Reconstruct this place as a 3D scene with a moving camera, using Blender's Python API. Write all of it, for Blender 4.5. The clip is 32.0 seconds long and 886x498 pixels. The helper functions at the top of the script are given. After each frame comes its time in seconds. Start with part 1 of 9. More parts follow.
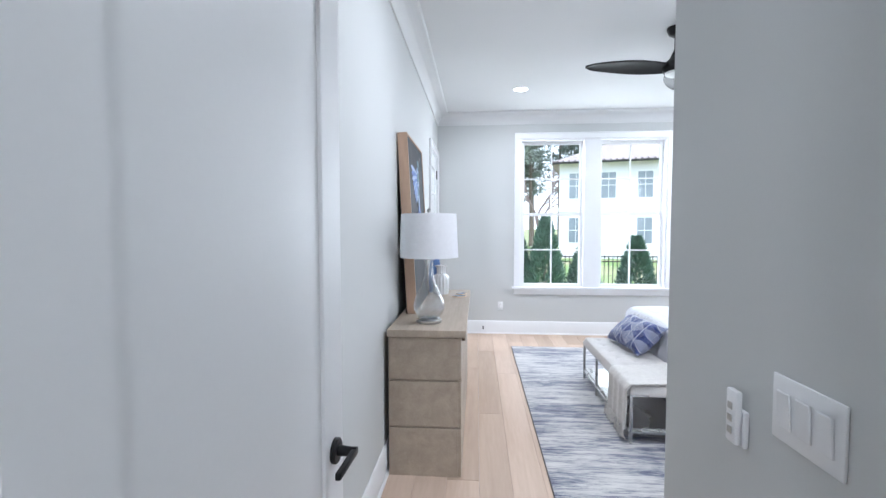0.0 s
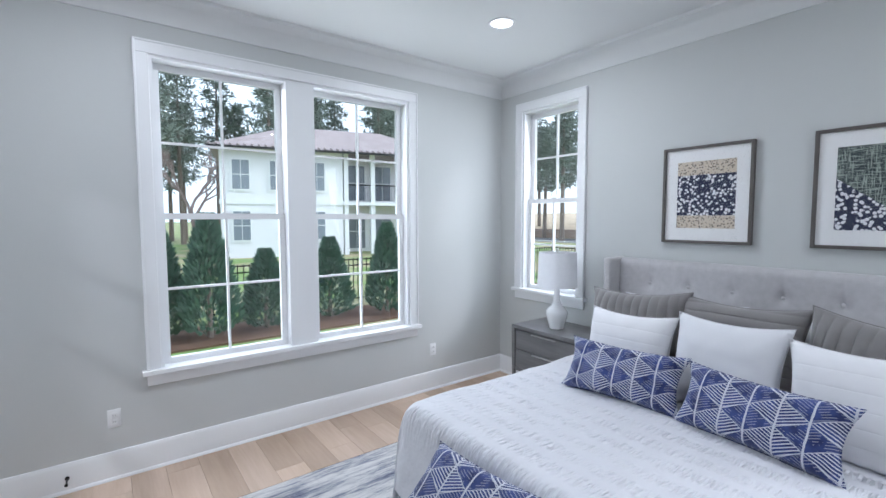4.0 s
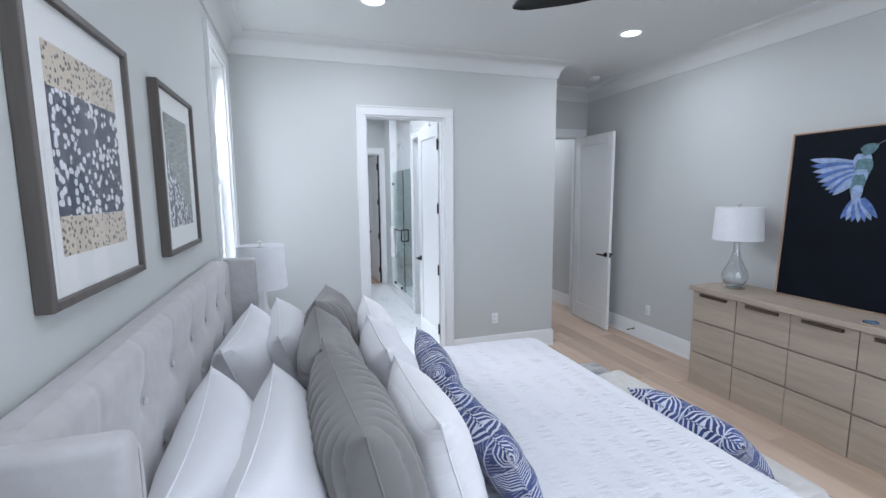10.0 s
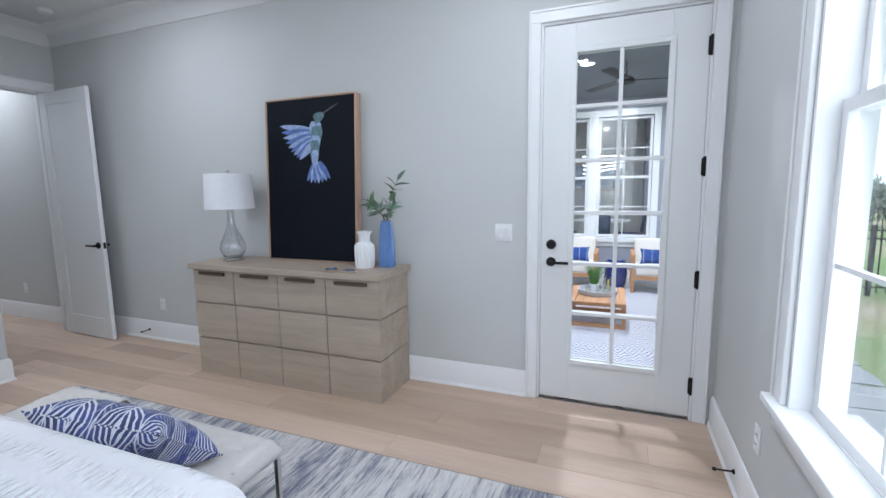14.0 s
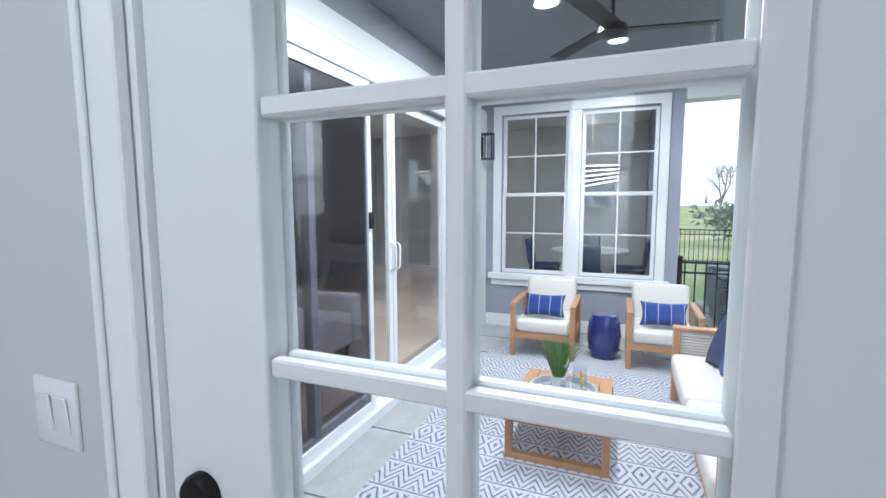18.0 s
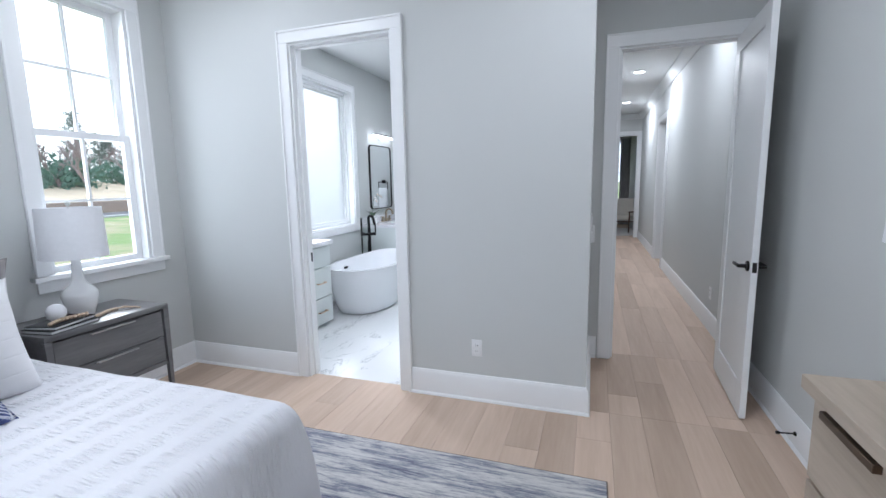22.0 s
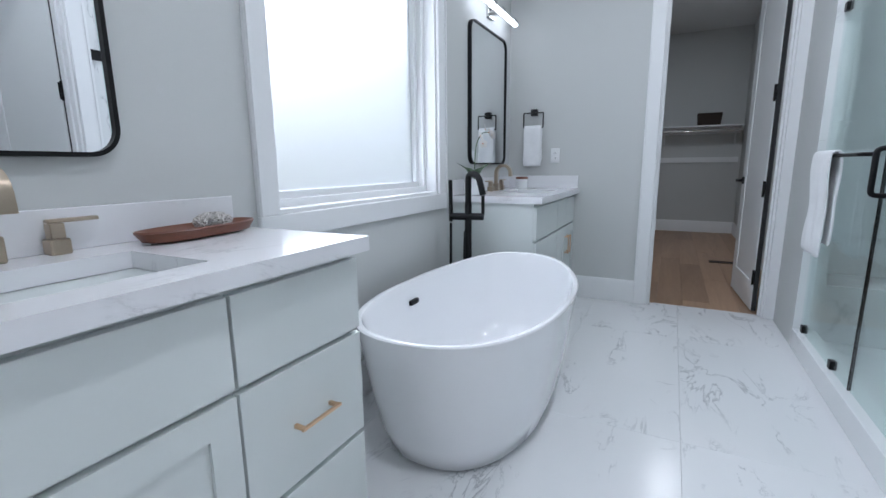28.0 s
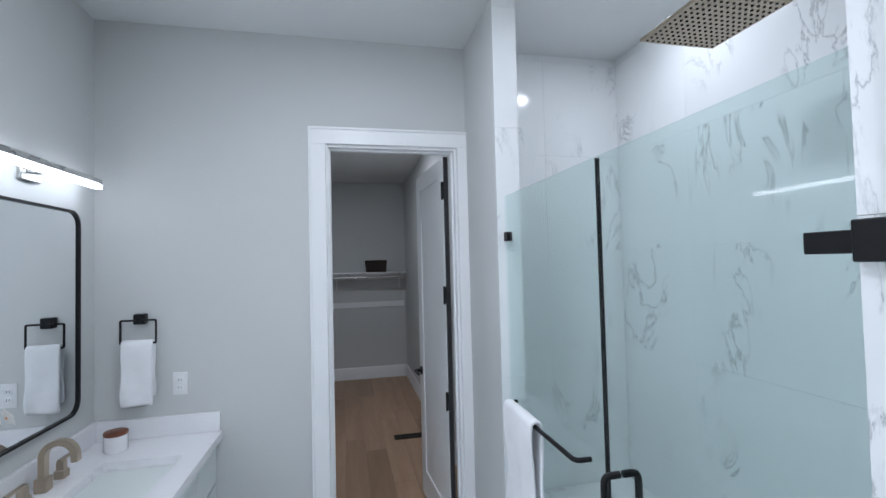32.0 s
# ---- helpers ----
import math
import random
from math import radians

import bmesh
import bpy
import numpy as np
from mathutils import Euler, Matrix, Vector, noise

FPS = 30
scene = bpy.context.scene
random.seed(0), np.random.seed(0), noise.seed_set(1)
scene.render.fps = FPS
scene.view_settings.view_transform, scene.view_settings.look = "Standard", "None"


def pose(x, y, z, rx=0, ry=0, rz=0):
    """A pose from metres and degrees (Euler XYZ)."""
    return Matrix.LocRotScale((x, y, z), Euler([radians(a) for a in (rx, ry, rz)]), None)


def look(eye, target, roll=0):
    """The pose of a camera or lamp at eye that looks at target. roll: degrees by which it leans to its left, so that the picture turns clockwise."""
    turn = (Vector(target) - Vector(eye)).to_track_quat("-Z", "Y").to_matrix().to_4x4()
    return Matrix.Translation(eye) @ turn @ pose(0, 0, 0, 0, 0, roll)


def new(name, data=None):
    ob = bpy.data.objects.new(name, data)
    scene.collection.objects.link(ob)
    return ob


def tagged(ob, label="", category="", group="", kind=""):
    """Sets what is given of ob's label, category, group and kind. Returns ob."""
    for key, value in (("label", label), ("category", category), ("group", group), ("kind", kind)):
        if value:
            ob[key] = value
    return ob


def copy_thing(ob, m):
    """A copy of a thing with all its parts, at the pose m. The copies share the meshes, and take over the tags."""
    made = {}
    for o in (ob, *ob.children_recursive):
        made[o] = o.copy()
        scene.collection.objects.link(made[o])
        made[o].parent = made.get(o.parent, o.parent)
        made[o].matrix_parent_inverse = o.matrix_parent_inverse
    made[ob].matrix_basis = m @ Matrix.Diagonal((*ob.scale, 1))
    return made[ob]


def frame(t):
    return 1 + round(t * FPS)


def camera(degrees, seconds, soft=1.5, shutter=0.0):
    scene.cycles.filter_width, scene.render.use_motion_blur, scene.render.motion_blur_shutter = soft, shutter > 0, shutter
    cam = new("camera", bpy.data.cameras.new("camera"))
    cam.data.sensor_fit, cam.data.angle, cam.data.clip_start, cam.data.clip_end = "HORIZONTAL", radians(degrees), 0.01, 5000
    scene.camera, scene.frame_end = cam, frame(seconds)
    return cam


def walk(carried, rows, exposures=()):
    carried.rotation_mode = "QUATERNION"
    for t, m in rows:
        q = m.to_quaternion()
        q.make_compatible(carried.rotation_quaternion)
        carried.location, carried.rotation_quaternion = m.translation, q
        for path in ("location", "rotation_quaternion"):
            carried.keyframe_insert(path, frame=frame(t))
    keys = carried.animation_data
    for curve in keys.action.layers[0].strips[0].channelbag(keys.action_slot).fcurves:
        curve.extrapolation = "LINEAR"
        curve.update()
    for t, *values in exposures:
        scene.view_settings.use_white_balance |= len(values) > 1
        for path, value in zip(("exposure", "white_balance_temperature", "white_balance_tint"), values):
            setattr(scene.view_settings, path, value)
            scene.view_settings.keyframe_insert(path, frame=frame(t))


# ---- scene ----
cam = camera(89.7, 32.0)
PATH = [
    (0, (0.333, 0.187, 1.489), (0.18, 2.179, 1.391), -0.0),
    (0.5, (0.342, 0.66, 1.534), (0.191, 2.651, 1.433), -0.1),
    (1, (0.411, 1.067, 1.516), (0.313, 3.063, 1.423), -0.1),
    (1.5, (0.447, 1.265, 1.582), (0.533, 3.26, 1.466), -0.1),
    (2, (0.447, 1.378, 1.629), (0.883, 3.326, 1.502), -0.1),
    (2.5, (0.526, 1.604, 1.671), (1.176, 3.49, 1.533), -0.2),
    (4.5, (0.773, 3.445, 1.606), (2.256, 4.783, 1.498), -0.0),
    (5, (0.948, 3.817, 1.561), (2.721, 4.739, 1.476), -0.2),
    (5.5, (1.146, 4.156, 1.563), (3.092, 4.603, 1.452), -0.4),
    (6, (1.333, 4.564, 1.498), (3.329, 4.511, 1.392), -0.1),
    (6.5, (1.667, 4.916, 1.5), (3.574, 4.34, 1.328), -0.2),
    (7, (2.013, 5.199, 1.543), (3.727, 4.199, 1.296), 0.1),
    (7.5, (2.445, 5.434, 1.563), (3.87, 4.061, 1.271), -0.5),
    (8, (2.842, 5.569, 1.587), (3.87, 3.883, 1.272), -0.2),
    (8.5, (3.122, 5.581, 1.596), (3.698, 3.691, 1.285), -0.0),
    (9, (3.34, 5.578, 1.611), (3.476, 3.602, 1.334), -0.3),
    (9.5, (3.492, 5.66, 1.649), (3.212, 3.696, 1.393), -0.3),
    (10, (3.509, 5.768, 1.713), (2.909, 3.877, 1.462), -0.5),
    (10.5, (3.535, 5.807, 1.691), (2.664, 4.022, 1.462), -0.5),
    (11, (3.58, 5.824, 1.678), (2.456, 4.181, 1.483), -0.5),
    (11.5, (3.575, 5.839, 1.667), (2.229, 4.369, 1.501), -0.7),
    (12, (3.54, 5.859, 1.629), (2.025, 4.563, 1.473), -0.7),
    (12.5, (3.474, 5.86, 1.582), (1.848, 4.708, 1.42), -0.7),
    (13, (3.376, 5.854, 1.533), (1.664, 4.838, 1.346), -0.7),
    (13.5, (3.117, 5.867, 1.49), (1.337, 4.983, 1.265), -0.8),
    (14, (2.723, 5.85, 1.427), (0.878, 5.124, 1.163), -0.8),
    (14.5, (2.318, 5.78, 1.407), (0.436, 5.188, 1.081), -0.8),
    (15, (1.928, 5.796, 1.411), (0.023, 5.301, 1.055), -0.7),
    (15.5, (1.534, 5.836, 1.456), (-0.381, 5.395, 1.081), -0.6),
    (17.5, (0.311, 5.959, 1.536), (-1.597, 5.392, 1.338), -0.2),
    (18, (0.202, 6.001, 1.478), (-1.642, 5.254, 1.277), -0.2),
    (18.5, (0.187, 6.027, 1.445), (-1.543, 5.05, 1.212), -0.4),
    (19, (0.249, 6.015, 1.432), (-1.306, 4.791, 1.146), -0.5),
    (19.5, (0.317, 5.954, 1.427), (-0.994, 4.478, 1.105), -1.4),
    (20, (0.39, 5.829, 1.417), (-0.594, 4.117, 1.099), -1.2),
    (20.5, (0.467, 5.646, 1.409), (-0.096, 3.752, 1.096), -1.4),
    (21, (0.583, 5.257, 1.4), (0.439, 3.284, 1.105), -1.4),
    (21.2, (0.613, 5.082, 1.405), (0.622, 3.105, 1.102), -1.4),
    (21.5, (0.684, 4.804, 1.417), (0.928, 2.839, 1.129), -1.1),
    (22, (0.866, 4.251, 1.459), (1.498, 2.376, 1.167), -1.1),
    (22.5, (1.041, 3.658, 1.489), (1.977, 1.911, 1.225), -1.4),
    (23, (1.221, 3.134, 1.514), (2.418, 1.548, 1.288), -0.5),
    (23.5, (1.485, 2.621, 1.436), (2.81, 1.139, 1.219), 0.0),
    (24, (1.776, 2.208, 1.32), (3.154, 0.779, 1.08), -0.5),
    (24.5, (2.057, 1.891, 1.253), (3.476, 0.511, 0.965), -0.4),
    (26.5, (2.652, 1.391, 1.077), (3.973, -0.051, 0.661), -0.0),
    (27, (2.71, 1.289, 1.038), (3.962, -0.223, 0.656), -0.3),
    (27.5, (2.699, 1.251, 1.076), (3.798, -0.375, 0.687), -0.5),
    (28, (2.708, 1.214, 1.085), (3.601, -0.538, 0.719), -0.6),
    (28.5, (2.728, 1.222, 1.129), (3.41, -0.628, 0.791), -0.8),
    (29, (2.731, 1.198, 1.224), (3.242, -0.715, 0.943), -0.7),
    (29.5, (2.724, 1.15, 1.326), (3.101, -0.802, 1.108), -1.1),
    (30, (2.679, 0.971, 1.455), (2.948, -1.004, 1.284), -1.1),
    (30.5, (2.714, 0.756, 1.522), (2.846, -1.237, 1.422), -1.4),
    (31, (2.759, 0.514, 1.564), (2.757, -1.486, 1.565), -1.5),
    (31.5, (2.746, 0.253, 1.581), (2.611, -1.741, 1.628), -1.6),
    (32, (2.72, 0.069, 1.749), (2.292, -1.884, 1.814), -1.4),
]
EXPOSURES = [(t, s, 5600, 11) for t, s in ((0.0, 0.95), (1.0, 0.72), (2.0, 0.56), (5.0, 0.1), (6.0, 0.05), (7.0, -0.12), (8.0, 0.2), (9.0, 0.22), (11.0, 0.3), (13.0, 0.24), (15.0, 0.26), (18.0, 0.12), (20.0, 0.28), (21.0, 0.5), (22.0, 0.4), (23.0, 0.14), (24.0, -0.22), (24.5, -0.15), (27.0, -0.06), (28.0, 0.03), (29.0, -0.17), (30.0, -0.12), (31.0, -0.04), (32.0, 0.15))]
walk(cam, [(t, look(eye, target, roll)) for t, eye, target, roll in PATH], EXPOSURES)

# ---- light ----
world = bpy.data.worlds.new("sky")
scene.world = world
world.use_nodes = True
_wn = world.node_tree.nodes
_wl = world.node_tree.links
_sky = _wn.new("ShaderNodeTexSky")
_sky.sky_type = 'NISHITA'
_sky.sun_disc = False
_sky.sun_elevation = radians(38)
_sky.sun_rotation = radians(120)
_sky.air_density = 1.0
_sky.dust_density = 4.0
_sky.ozone_density = 1.0
_wx = _wn.new("ShaderNodeMix")
_wx.data_type = 'RGBA'
_wx.inputs[0].default_value = 0.75
_wx.inputs[7].default_value = (11.0, 11.6, 12.2, 1.0)      # cloud cover
_wl.new(_sky.outputs[0], _wx.inputs[6])
_wl.new(_wx.outputs[2], _wn["Background"].inputs["Color"])
_wn["Background"].inputs["Strength"].default_value = 0.15

_sd = bpy.data.lights.new("sun", 'SUN')
_sd.energy = 1.4
_sd.angle = radians(15)
_sd.color = (1.0, 0.96, 0.9)
_sun = new("sun", _sd)
_sun.matrix_world = look((0, 0, 30), (-20 * math.cos(radians(38)), 12, 30 - 20 * math.sin(radians(38))))
BED_W, BATH_W, HALL_W, CLOSET_W, SHOWER_W, PORCH_W = 11.0, 13.0, 20.0, 12.0, 3.5, 42.0
# area lamps added in the window openings to strengthen the sky's light
for _p, _q, _sx, _sy, _e in (((1.9, 6.56, 1.68), (1.9, 0, 1.2), 1.8, 1.9, 24.0), ((4.18, 5.77, 1.8), (0, 5.77, 1.3), 0.6, 1.6, 8.0), ((4.18, 2.11, 1.8), (0, 2.11, 1.3), 0.6, 1.6, 8.0), ((4.03, -0.56, 1.8), (2.4, -0.6, 1.7), 1.05, 1.55, 9.0)):
    _ld = bpy.data.lights.new("window_skylight", 'AREA')
    _ld.shape, _ld.size, _ld.size_y, _ld.energy, _ld.color = 'RECTANGLE', _sx, _sy, _e, (1.0, 0.985, 0.96)
    new("window_skylight", _ld).matrix_world = look(_p, _q)


# ---- mesh helpers ----
def link(name, bm, mats, smooth=True):
    me = bpy.data.meshes.new(name)
    bm.normal_update()
    bm.to_mesh(me)
    bm.free()
    for m in (mats if isinstance(mats, (list, tuple)) else [mats]):
        me.materials.append(m)
    if smooth:
        me.shade_smooth()
        me.set_sharp_from_angle(angle=radians(40))
    return new(name, me)


def thing(name, at=(0, 0, 0), rz=0.0, label="", category="", group="", kind=""):
    ob = new(name)
    ob.empty_display_size = 0.1
    ob.matrix_world = pose(*at, 0, 0, rz)
    return tagged(ob, label, category, group, kind)


def part(name, bm, material, parent, label="", m=None, smooth=True):
    ob = link(name, bm, material, smooth)
    ob.parent = parent
    if m is not None:
        ob.matrix_basis = m
    if label:
        ob["label"] = label
    return ob


def again(ob, parent, m):
    c = ob.copy()
    scene.collection.objects.link(c)
    c.parent = parent
    c.matrix_basis = m
    return c


def alone(name, bm, material, label="", category="", group="", kind="", m=None, smooth=True):
    ob = link(name, bm, material, smooth)
    if m is not None:
        ob.matrix_basis = m
    return tagged(ob, label, category, group, kind)


def bx(x0, x1, y0, y1, z0, z1, r=0.0, seg=1, bm=None):
    bm = bm or bmesh.new()
    vs = [bm.verts.new((x, y, z)) for z in (z0, z1) for y in (y0, y1) for x in (x0, x1)]
    fs = [bm.faces.new([vs[i] for i in q]) for q in
          ((0, 2, 3, 1), (4, 5, 7, 6), (0, 1, 5, 4), (2, 6, 7, 3), (0, 4, 6, 2), (1, 3, 7, 5))]
    if r > 0:
        es = list({e for f in fs for e in f.edges})
        bmesh.ops.bevel(bm, geom=es, offset=r, segments=seg, affect='EDGES', profile=0.5)
    return bm


def lathe(profile, n=32, cap=True, bm=None, at=(0, 0, 0), ribs=0, depth=0.0):
    bm = bm or bmesh.new()
    rings = []
    for r, z in profile:
        ring = []
        for k in range(n):
            a = 2 * math.pi * k / n
            rr = r * (1 - depth * (0.5 + 0.5 * math.cos(ribs * a))) if ribs else r
            ring.append(bm.verts.new((at[0] + rr * math.cos(a), at[1] + rr * math.sin(a), at[2] + z)))
        rings.append(ring)
    for a, b in zip(rings, rings[1:]):
        for k in range(n):
            bm.faces.new((a[k], a[(k + 1) % n], b[(k + 1) % n], b[k]))
    if cap:
        bm.faces.new(list(reversed(rings[0])))
        bm.faces.new(rings[-1])
    return bm


def tube(points, r, n=10, bm=None, closed=False, cap=True):
    """A round rod along points; r is one radius or one for each point."""
    bm = bm or bmesh.new()
    pts = [Vector(p) for p in points]
    rs = r if isinstance(r, (list, tuple)) else [r] * len(pts)
    rings = []
    side = None
    m = len(pts)
    for i, p in enumerate(pts):
        if closed:
            d = pts[(i + 1) % m] - pts[i - 1]
        else:
            d = pts[min(i + 1, m - 1)] - pts[max(i - 1, 0)]
        d.normalize()
        if side is None:
            side = d.orthogonal().normalized()
        side = (side - d * side.dot(d)).normalized()
        up = d.cross(side)
        rings.append([bm.verts.new(p + (side * math.cos(2 * math.pi * k / n) + up * math.sin(2 * math.pi * k / n)) * rs[i]) for k in range(n)])
    pairs = list(zip(rings, rings[1:])) + ([(rings[-1], rings[0])] if closed else [])
    for a, b in pairs:
        for k in range(n):
            bm.faces.new((a[k], a[(k + 1) % n], b[(k + 1) % n], b[k]))
    if cap and not closed:
        bm.faces.new(list(reversed(rings[0])))
        bm.faces.new(rings[-1])
    return bm


def bend(pts, r=0.03, k=5):
    """Rounds the corners of a polyline."""
    pts = [Vector(p) for p in pts]
    out = [pts[0]]
    for a, b, c in zip(pts, pts[1:], pts[2:]):
        u, v = (a - b), (c - b)
        rr = min(r, u.length * 0.49, v.length * 0.49)
        p, q = b + u.normalized() * rr, b + v.normalized() * rr
        for i in range(k + 1):
            t = i / k
            out.append((1 - t) ** 2 * p + 2 * t * (1 - t) * b + t * t * q)
    out.append(pts[-1])
    return out


def prism(outline, z0, z1, bm=None):
    """An upright prism over a plan outline (counter-clockwise)."""
    bm = bm or bmesh.new()
    lo = [bm.verts.new((x, y, z0)) for x, y in outline]
    hi = [bm.verts.new((x, y, z1)) for x, y in outline]
    n = len(outline)
    bm.faces.new(list(reversed(lo)))
    bm.faces.new(hi)
    for i in range(n):
        bm.faces.new((lo[i], lo[(i + 1) % n], hi[(i + 1) % n], hi[i]))
    return bm


def mitre(path, profile, closed=False, bm=None):
    """A moulding: profile of (inward, z) swept along a plan path whose room side is on its right."""
    bm = bm or bmesh.new()
    pts = [Vector((x, y)) for x, y in path]
    n = len(pts)
    rings = []
    for i, p in enumerate(pts):
        a = (p - pts[i - 1]).normalized() if (closed or i > 0) else None
        b = (pts[(i + 1) % n] - p).normalized() if (closed or i < n - 1) else None
        na = Vector((a.y, -a.x)) if a else None
        nb = Vector((b.y, -b.x)) if b else None
        if na and nb:
            d = (na + nb)
            d = d / max(0.2, d.dot(na))
        else:
            d = na or nb
        rings.append([bm.verts.new((p.x + d.x * u, p.y + d.y * u, z)) for u, z in profile])
    pairs = list(zip(rings, rings[1:])) + ([(rings[-1], rings[0])] if closed else [])
    m = len(profile)
    for r, s in pairs:
        for k in range(m):
            bm.faces.new((r[k], r[(k + 1) % m], s[(k + 1) % m], s[k]))
    if not closed:
        bm.faces.new(rings[0])
        bm.faces.new(list(reversed(rings[-1])))
    bmesh.ops.recalc_face_normals(bm, faces=bm.faces[:])
    return bm


def turned(bm, m):
    bmesh.ops.transform(bm, matrix=m, verts=bm.verts[:])
    return bm


# ---- materials ----
class Nodes:
    def __init__(self, name):
        self.m = bpy.data.materials.new(name)
        self.m.use_nodes = True
        self.t = self.m.node_tree
        self.p = self.t.nodes["Principled BSDF"]

    def n(self, kind, **kw):
        nd = self.t.nodes.new("ShaderNode" + kind)
        for k, v in kw.items():
            nd.inputs[k.replace("_", " ")].default_value = v
        return nd

    def l(self, a, b):
        self.t.links.new(a, b)

    def math(self, op, a, b=None, c=None):
        nd = self.t.nodes.new("ShaderNodeMath")
        nd.operation = op
        for i, v in enumerate((a, b, c)):
            if v is None:
                continue
            if isinstance(v, (int, float)):
                nd.inputs[i].default_value = v
            else:
                self.l(v, nd.inputs[i])
        return nd.outputs[0]

    def coords(self, scale=(1, 1, 1), rot=(0, 0, 0)):
        tc = self.n("TexCoord")
        mp = self.n("Mapping")
        mp.inputs["Scale"].default_value = scale
        mp.inputs["Rotation"].default_value = [radians(a) for a in rot]
        self.l(tc.outputs["Object"], mp.inputs["Vector"])
        return mp.outputs[0]

    def noise(self, vec, scale, detail=4.0, rough=0.55, dist=0.0):
        nd = self.n("TexNoise", Scale=scale, Detail=detail, Roughness=rough, Distortion=dist)
        self.l(vec, nd.inputs["Vector"])
        return nd.outputs["Fac"]

    def ramp(self, fac, stops):
        nd = self.n("ValToRGB")
        els = nd.color_ramp.elements
        while len(els) < len(stops):
            els.new(0.5)
        for e, (pos, col) in zip(els, stops):
            e.position = pos
            e.color = (*col, 1) if len(col) == 3 else col
        self.l(fac, nd.inputs["Fac"])
        return nd.outputs["Color"]

    def mix(self, fac, a, b, mode='MIX'):
        nd = self.t.nodes.new("ShaderNodeMix")
        nd.data_type = 'RGBA'
        nd.blend_type = mode
        for s, v in ((nd.inputs[0], fac), (nd.inputs[6], a), (nd.inputs[7], b)):
            if isinstance(v, (int, float)):
                s.default_value = v
            elif isinstance(v, (tuple, list)):
                s.default_value = (*v, 1)
            else:
                self.l(v, s)
        return nd.outputs[2]

    def bump(self, h, strength=0.2, dist=0.01):
        nd = self.n("Bump", Strength=strength, Distance=dist)
        self.l(h, nd.inputs["Height"])
        self.l(nd.outputs[0], self.p.inputs["Normal"])

    def base(self, c):
        if isinstance(c, tuple):
            self.p.inputs["Base Color"].default_value = (*c, 1)
        else:
            self.l(c, self.p.inputs["Base Color"])

    def setp(self, **kw):
        for k, v in kw.items():
            self.p.inputs[k.replace("_", " ")].default_value = v


def tone(c, k):
    return tuple(min(1.0, v * k) for v in c)


def pbr(name, col, rough=0.5, metal=0.0, var=0.06, scale=3.0, fine=60.0, bump=0.1, bdist=0.002, sheen=0.0, coat=0.0, rvar=0.1, stretch=(1, 1, 1)):
    g = Nodes(name)
    v = g.coords(stretch)
    a = g.noise(v, scale, 5)
    b = g.noise(v, fine, 3)
    f = g.math('ADD', g.math('MULTIPLY', a, 0.65), g.math('MULTIPLY', b, 0.35))
    g.base(g.ramp(f, [(0.3, tone(col, 1 - var)), (0.7, tone(col, 1 + var))]))
    g.setp(Roughness=rough, Metallic=metal)
    if rvar:
        mr = g.n("MapRange")
        mr.inputs["To Min"].default_value = max(0.02, rough - rvar)
        mr.inputs["To Max"].default_value = min(1, rough + rvar)
        g.l(a, mr.inputs["Value"])
        g.l(mr.outputs[0], g.p.inputs["Roughness"])
    if bump:
        g.bump(b, bump, bdist)
    if sheen:
        g.setp(Sheen_Weight=sheen)
    if coat:
        g.setp(Coat_Weight=coat, Coat_Roughness=0.08)
    return g.m


M = {}
M["wall"] = pbr("wall_paint", (0.56, 0.575, 0.57), 0.75, var=0.02, scale=1.2, fine=220, bump=0.12, bdist=0.0006)
M["ceiling"] = pbr("ceiling_paint", (0.7, 0.71, 0.71), 0.85, var=0.015, scale=1.0, fine=160, bump=0.1, bdist=0.0006)
M["trim"] = pbr("trim_paint", (0.8, 0.81, 0.82), 0.35, var=0.015, scale=2, fine=90, bump=0.05, bdist=0.0005, rvar=0.06)
M["door"] = pbr("door_paint", (0.76, 0.775, 0.78), 0.38, var=0.015, scale=2, fine=90, bump=0.05, bdist=0.0005, rvar=0.06)
M["black"] = pbr("matt_black_metal", (0.012, 0.012, 0.013), 0.42, 0.6, var=0.2, fine=200, bump=0.04)
M["steel"] = pbr("brushed_steel", (0.55, 0.55, 0.54), 0.28, 1.0, var=0.05, fine=300, bump=0.03)
M["bronze"] = pbr("dark_bronze", (0.12, 0.085, 0.06), 0.4, 0.8, var=0.15, fine=120, bump=0.05)
M["nickel"] = pbr("brushed_champagne_metal", (0.46, 0.39, 0.3), 0.3, 1.0, var=0.06, fine=300, bump=0.03)
M["gold"] = pbr("satin_gold_metal", (0.72, 0.5, 0.32), 0.32, 1.0, var=0.05, fine=200, bump=0.03)
M["plastic"] = pbr("white_plastic", (0.78, 0.79, 0.8), 0.35, var=0.01, fine=50, bump=0.0)
M["white_ceramic"] = pbr("glazed_white_ceramic", (0.8, 0.81, 0.82), 0.12, var=0.015, scale=4, bump=0.03, coat=0.5, rvar=0.03)
M["acrylic"] = pbr("gloss_white_acrylic", (0.84, 0.85, 0.87), 0.1, var=0.008, scale=2, bump=0.0, coat=0.6, rvar=0.03)
M["blue_ceramic"] = pbr("glazed_blue_ceramic", (0.13, 0.24, 0.52), 0.22, var=0.15, scale=7, bump=0.05, coat=0.4)
M["navy_ceramic"] = pbr("glazed_navy_ceramic", (0.01, 0.025, 0.16), 0.12, var=0.2, scale=6, bump=0.02, coat=0.7)
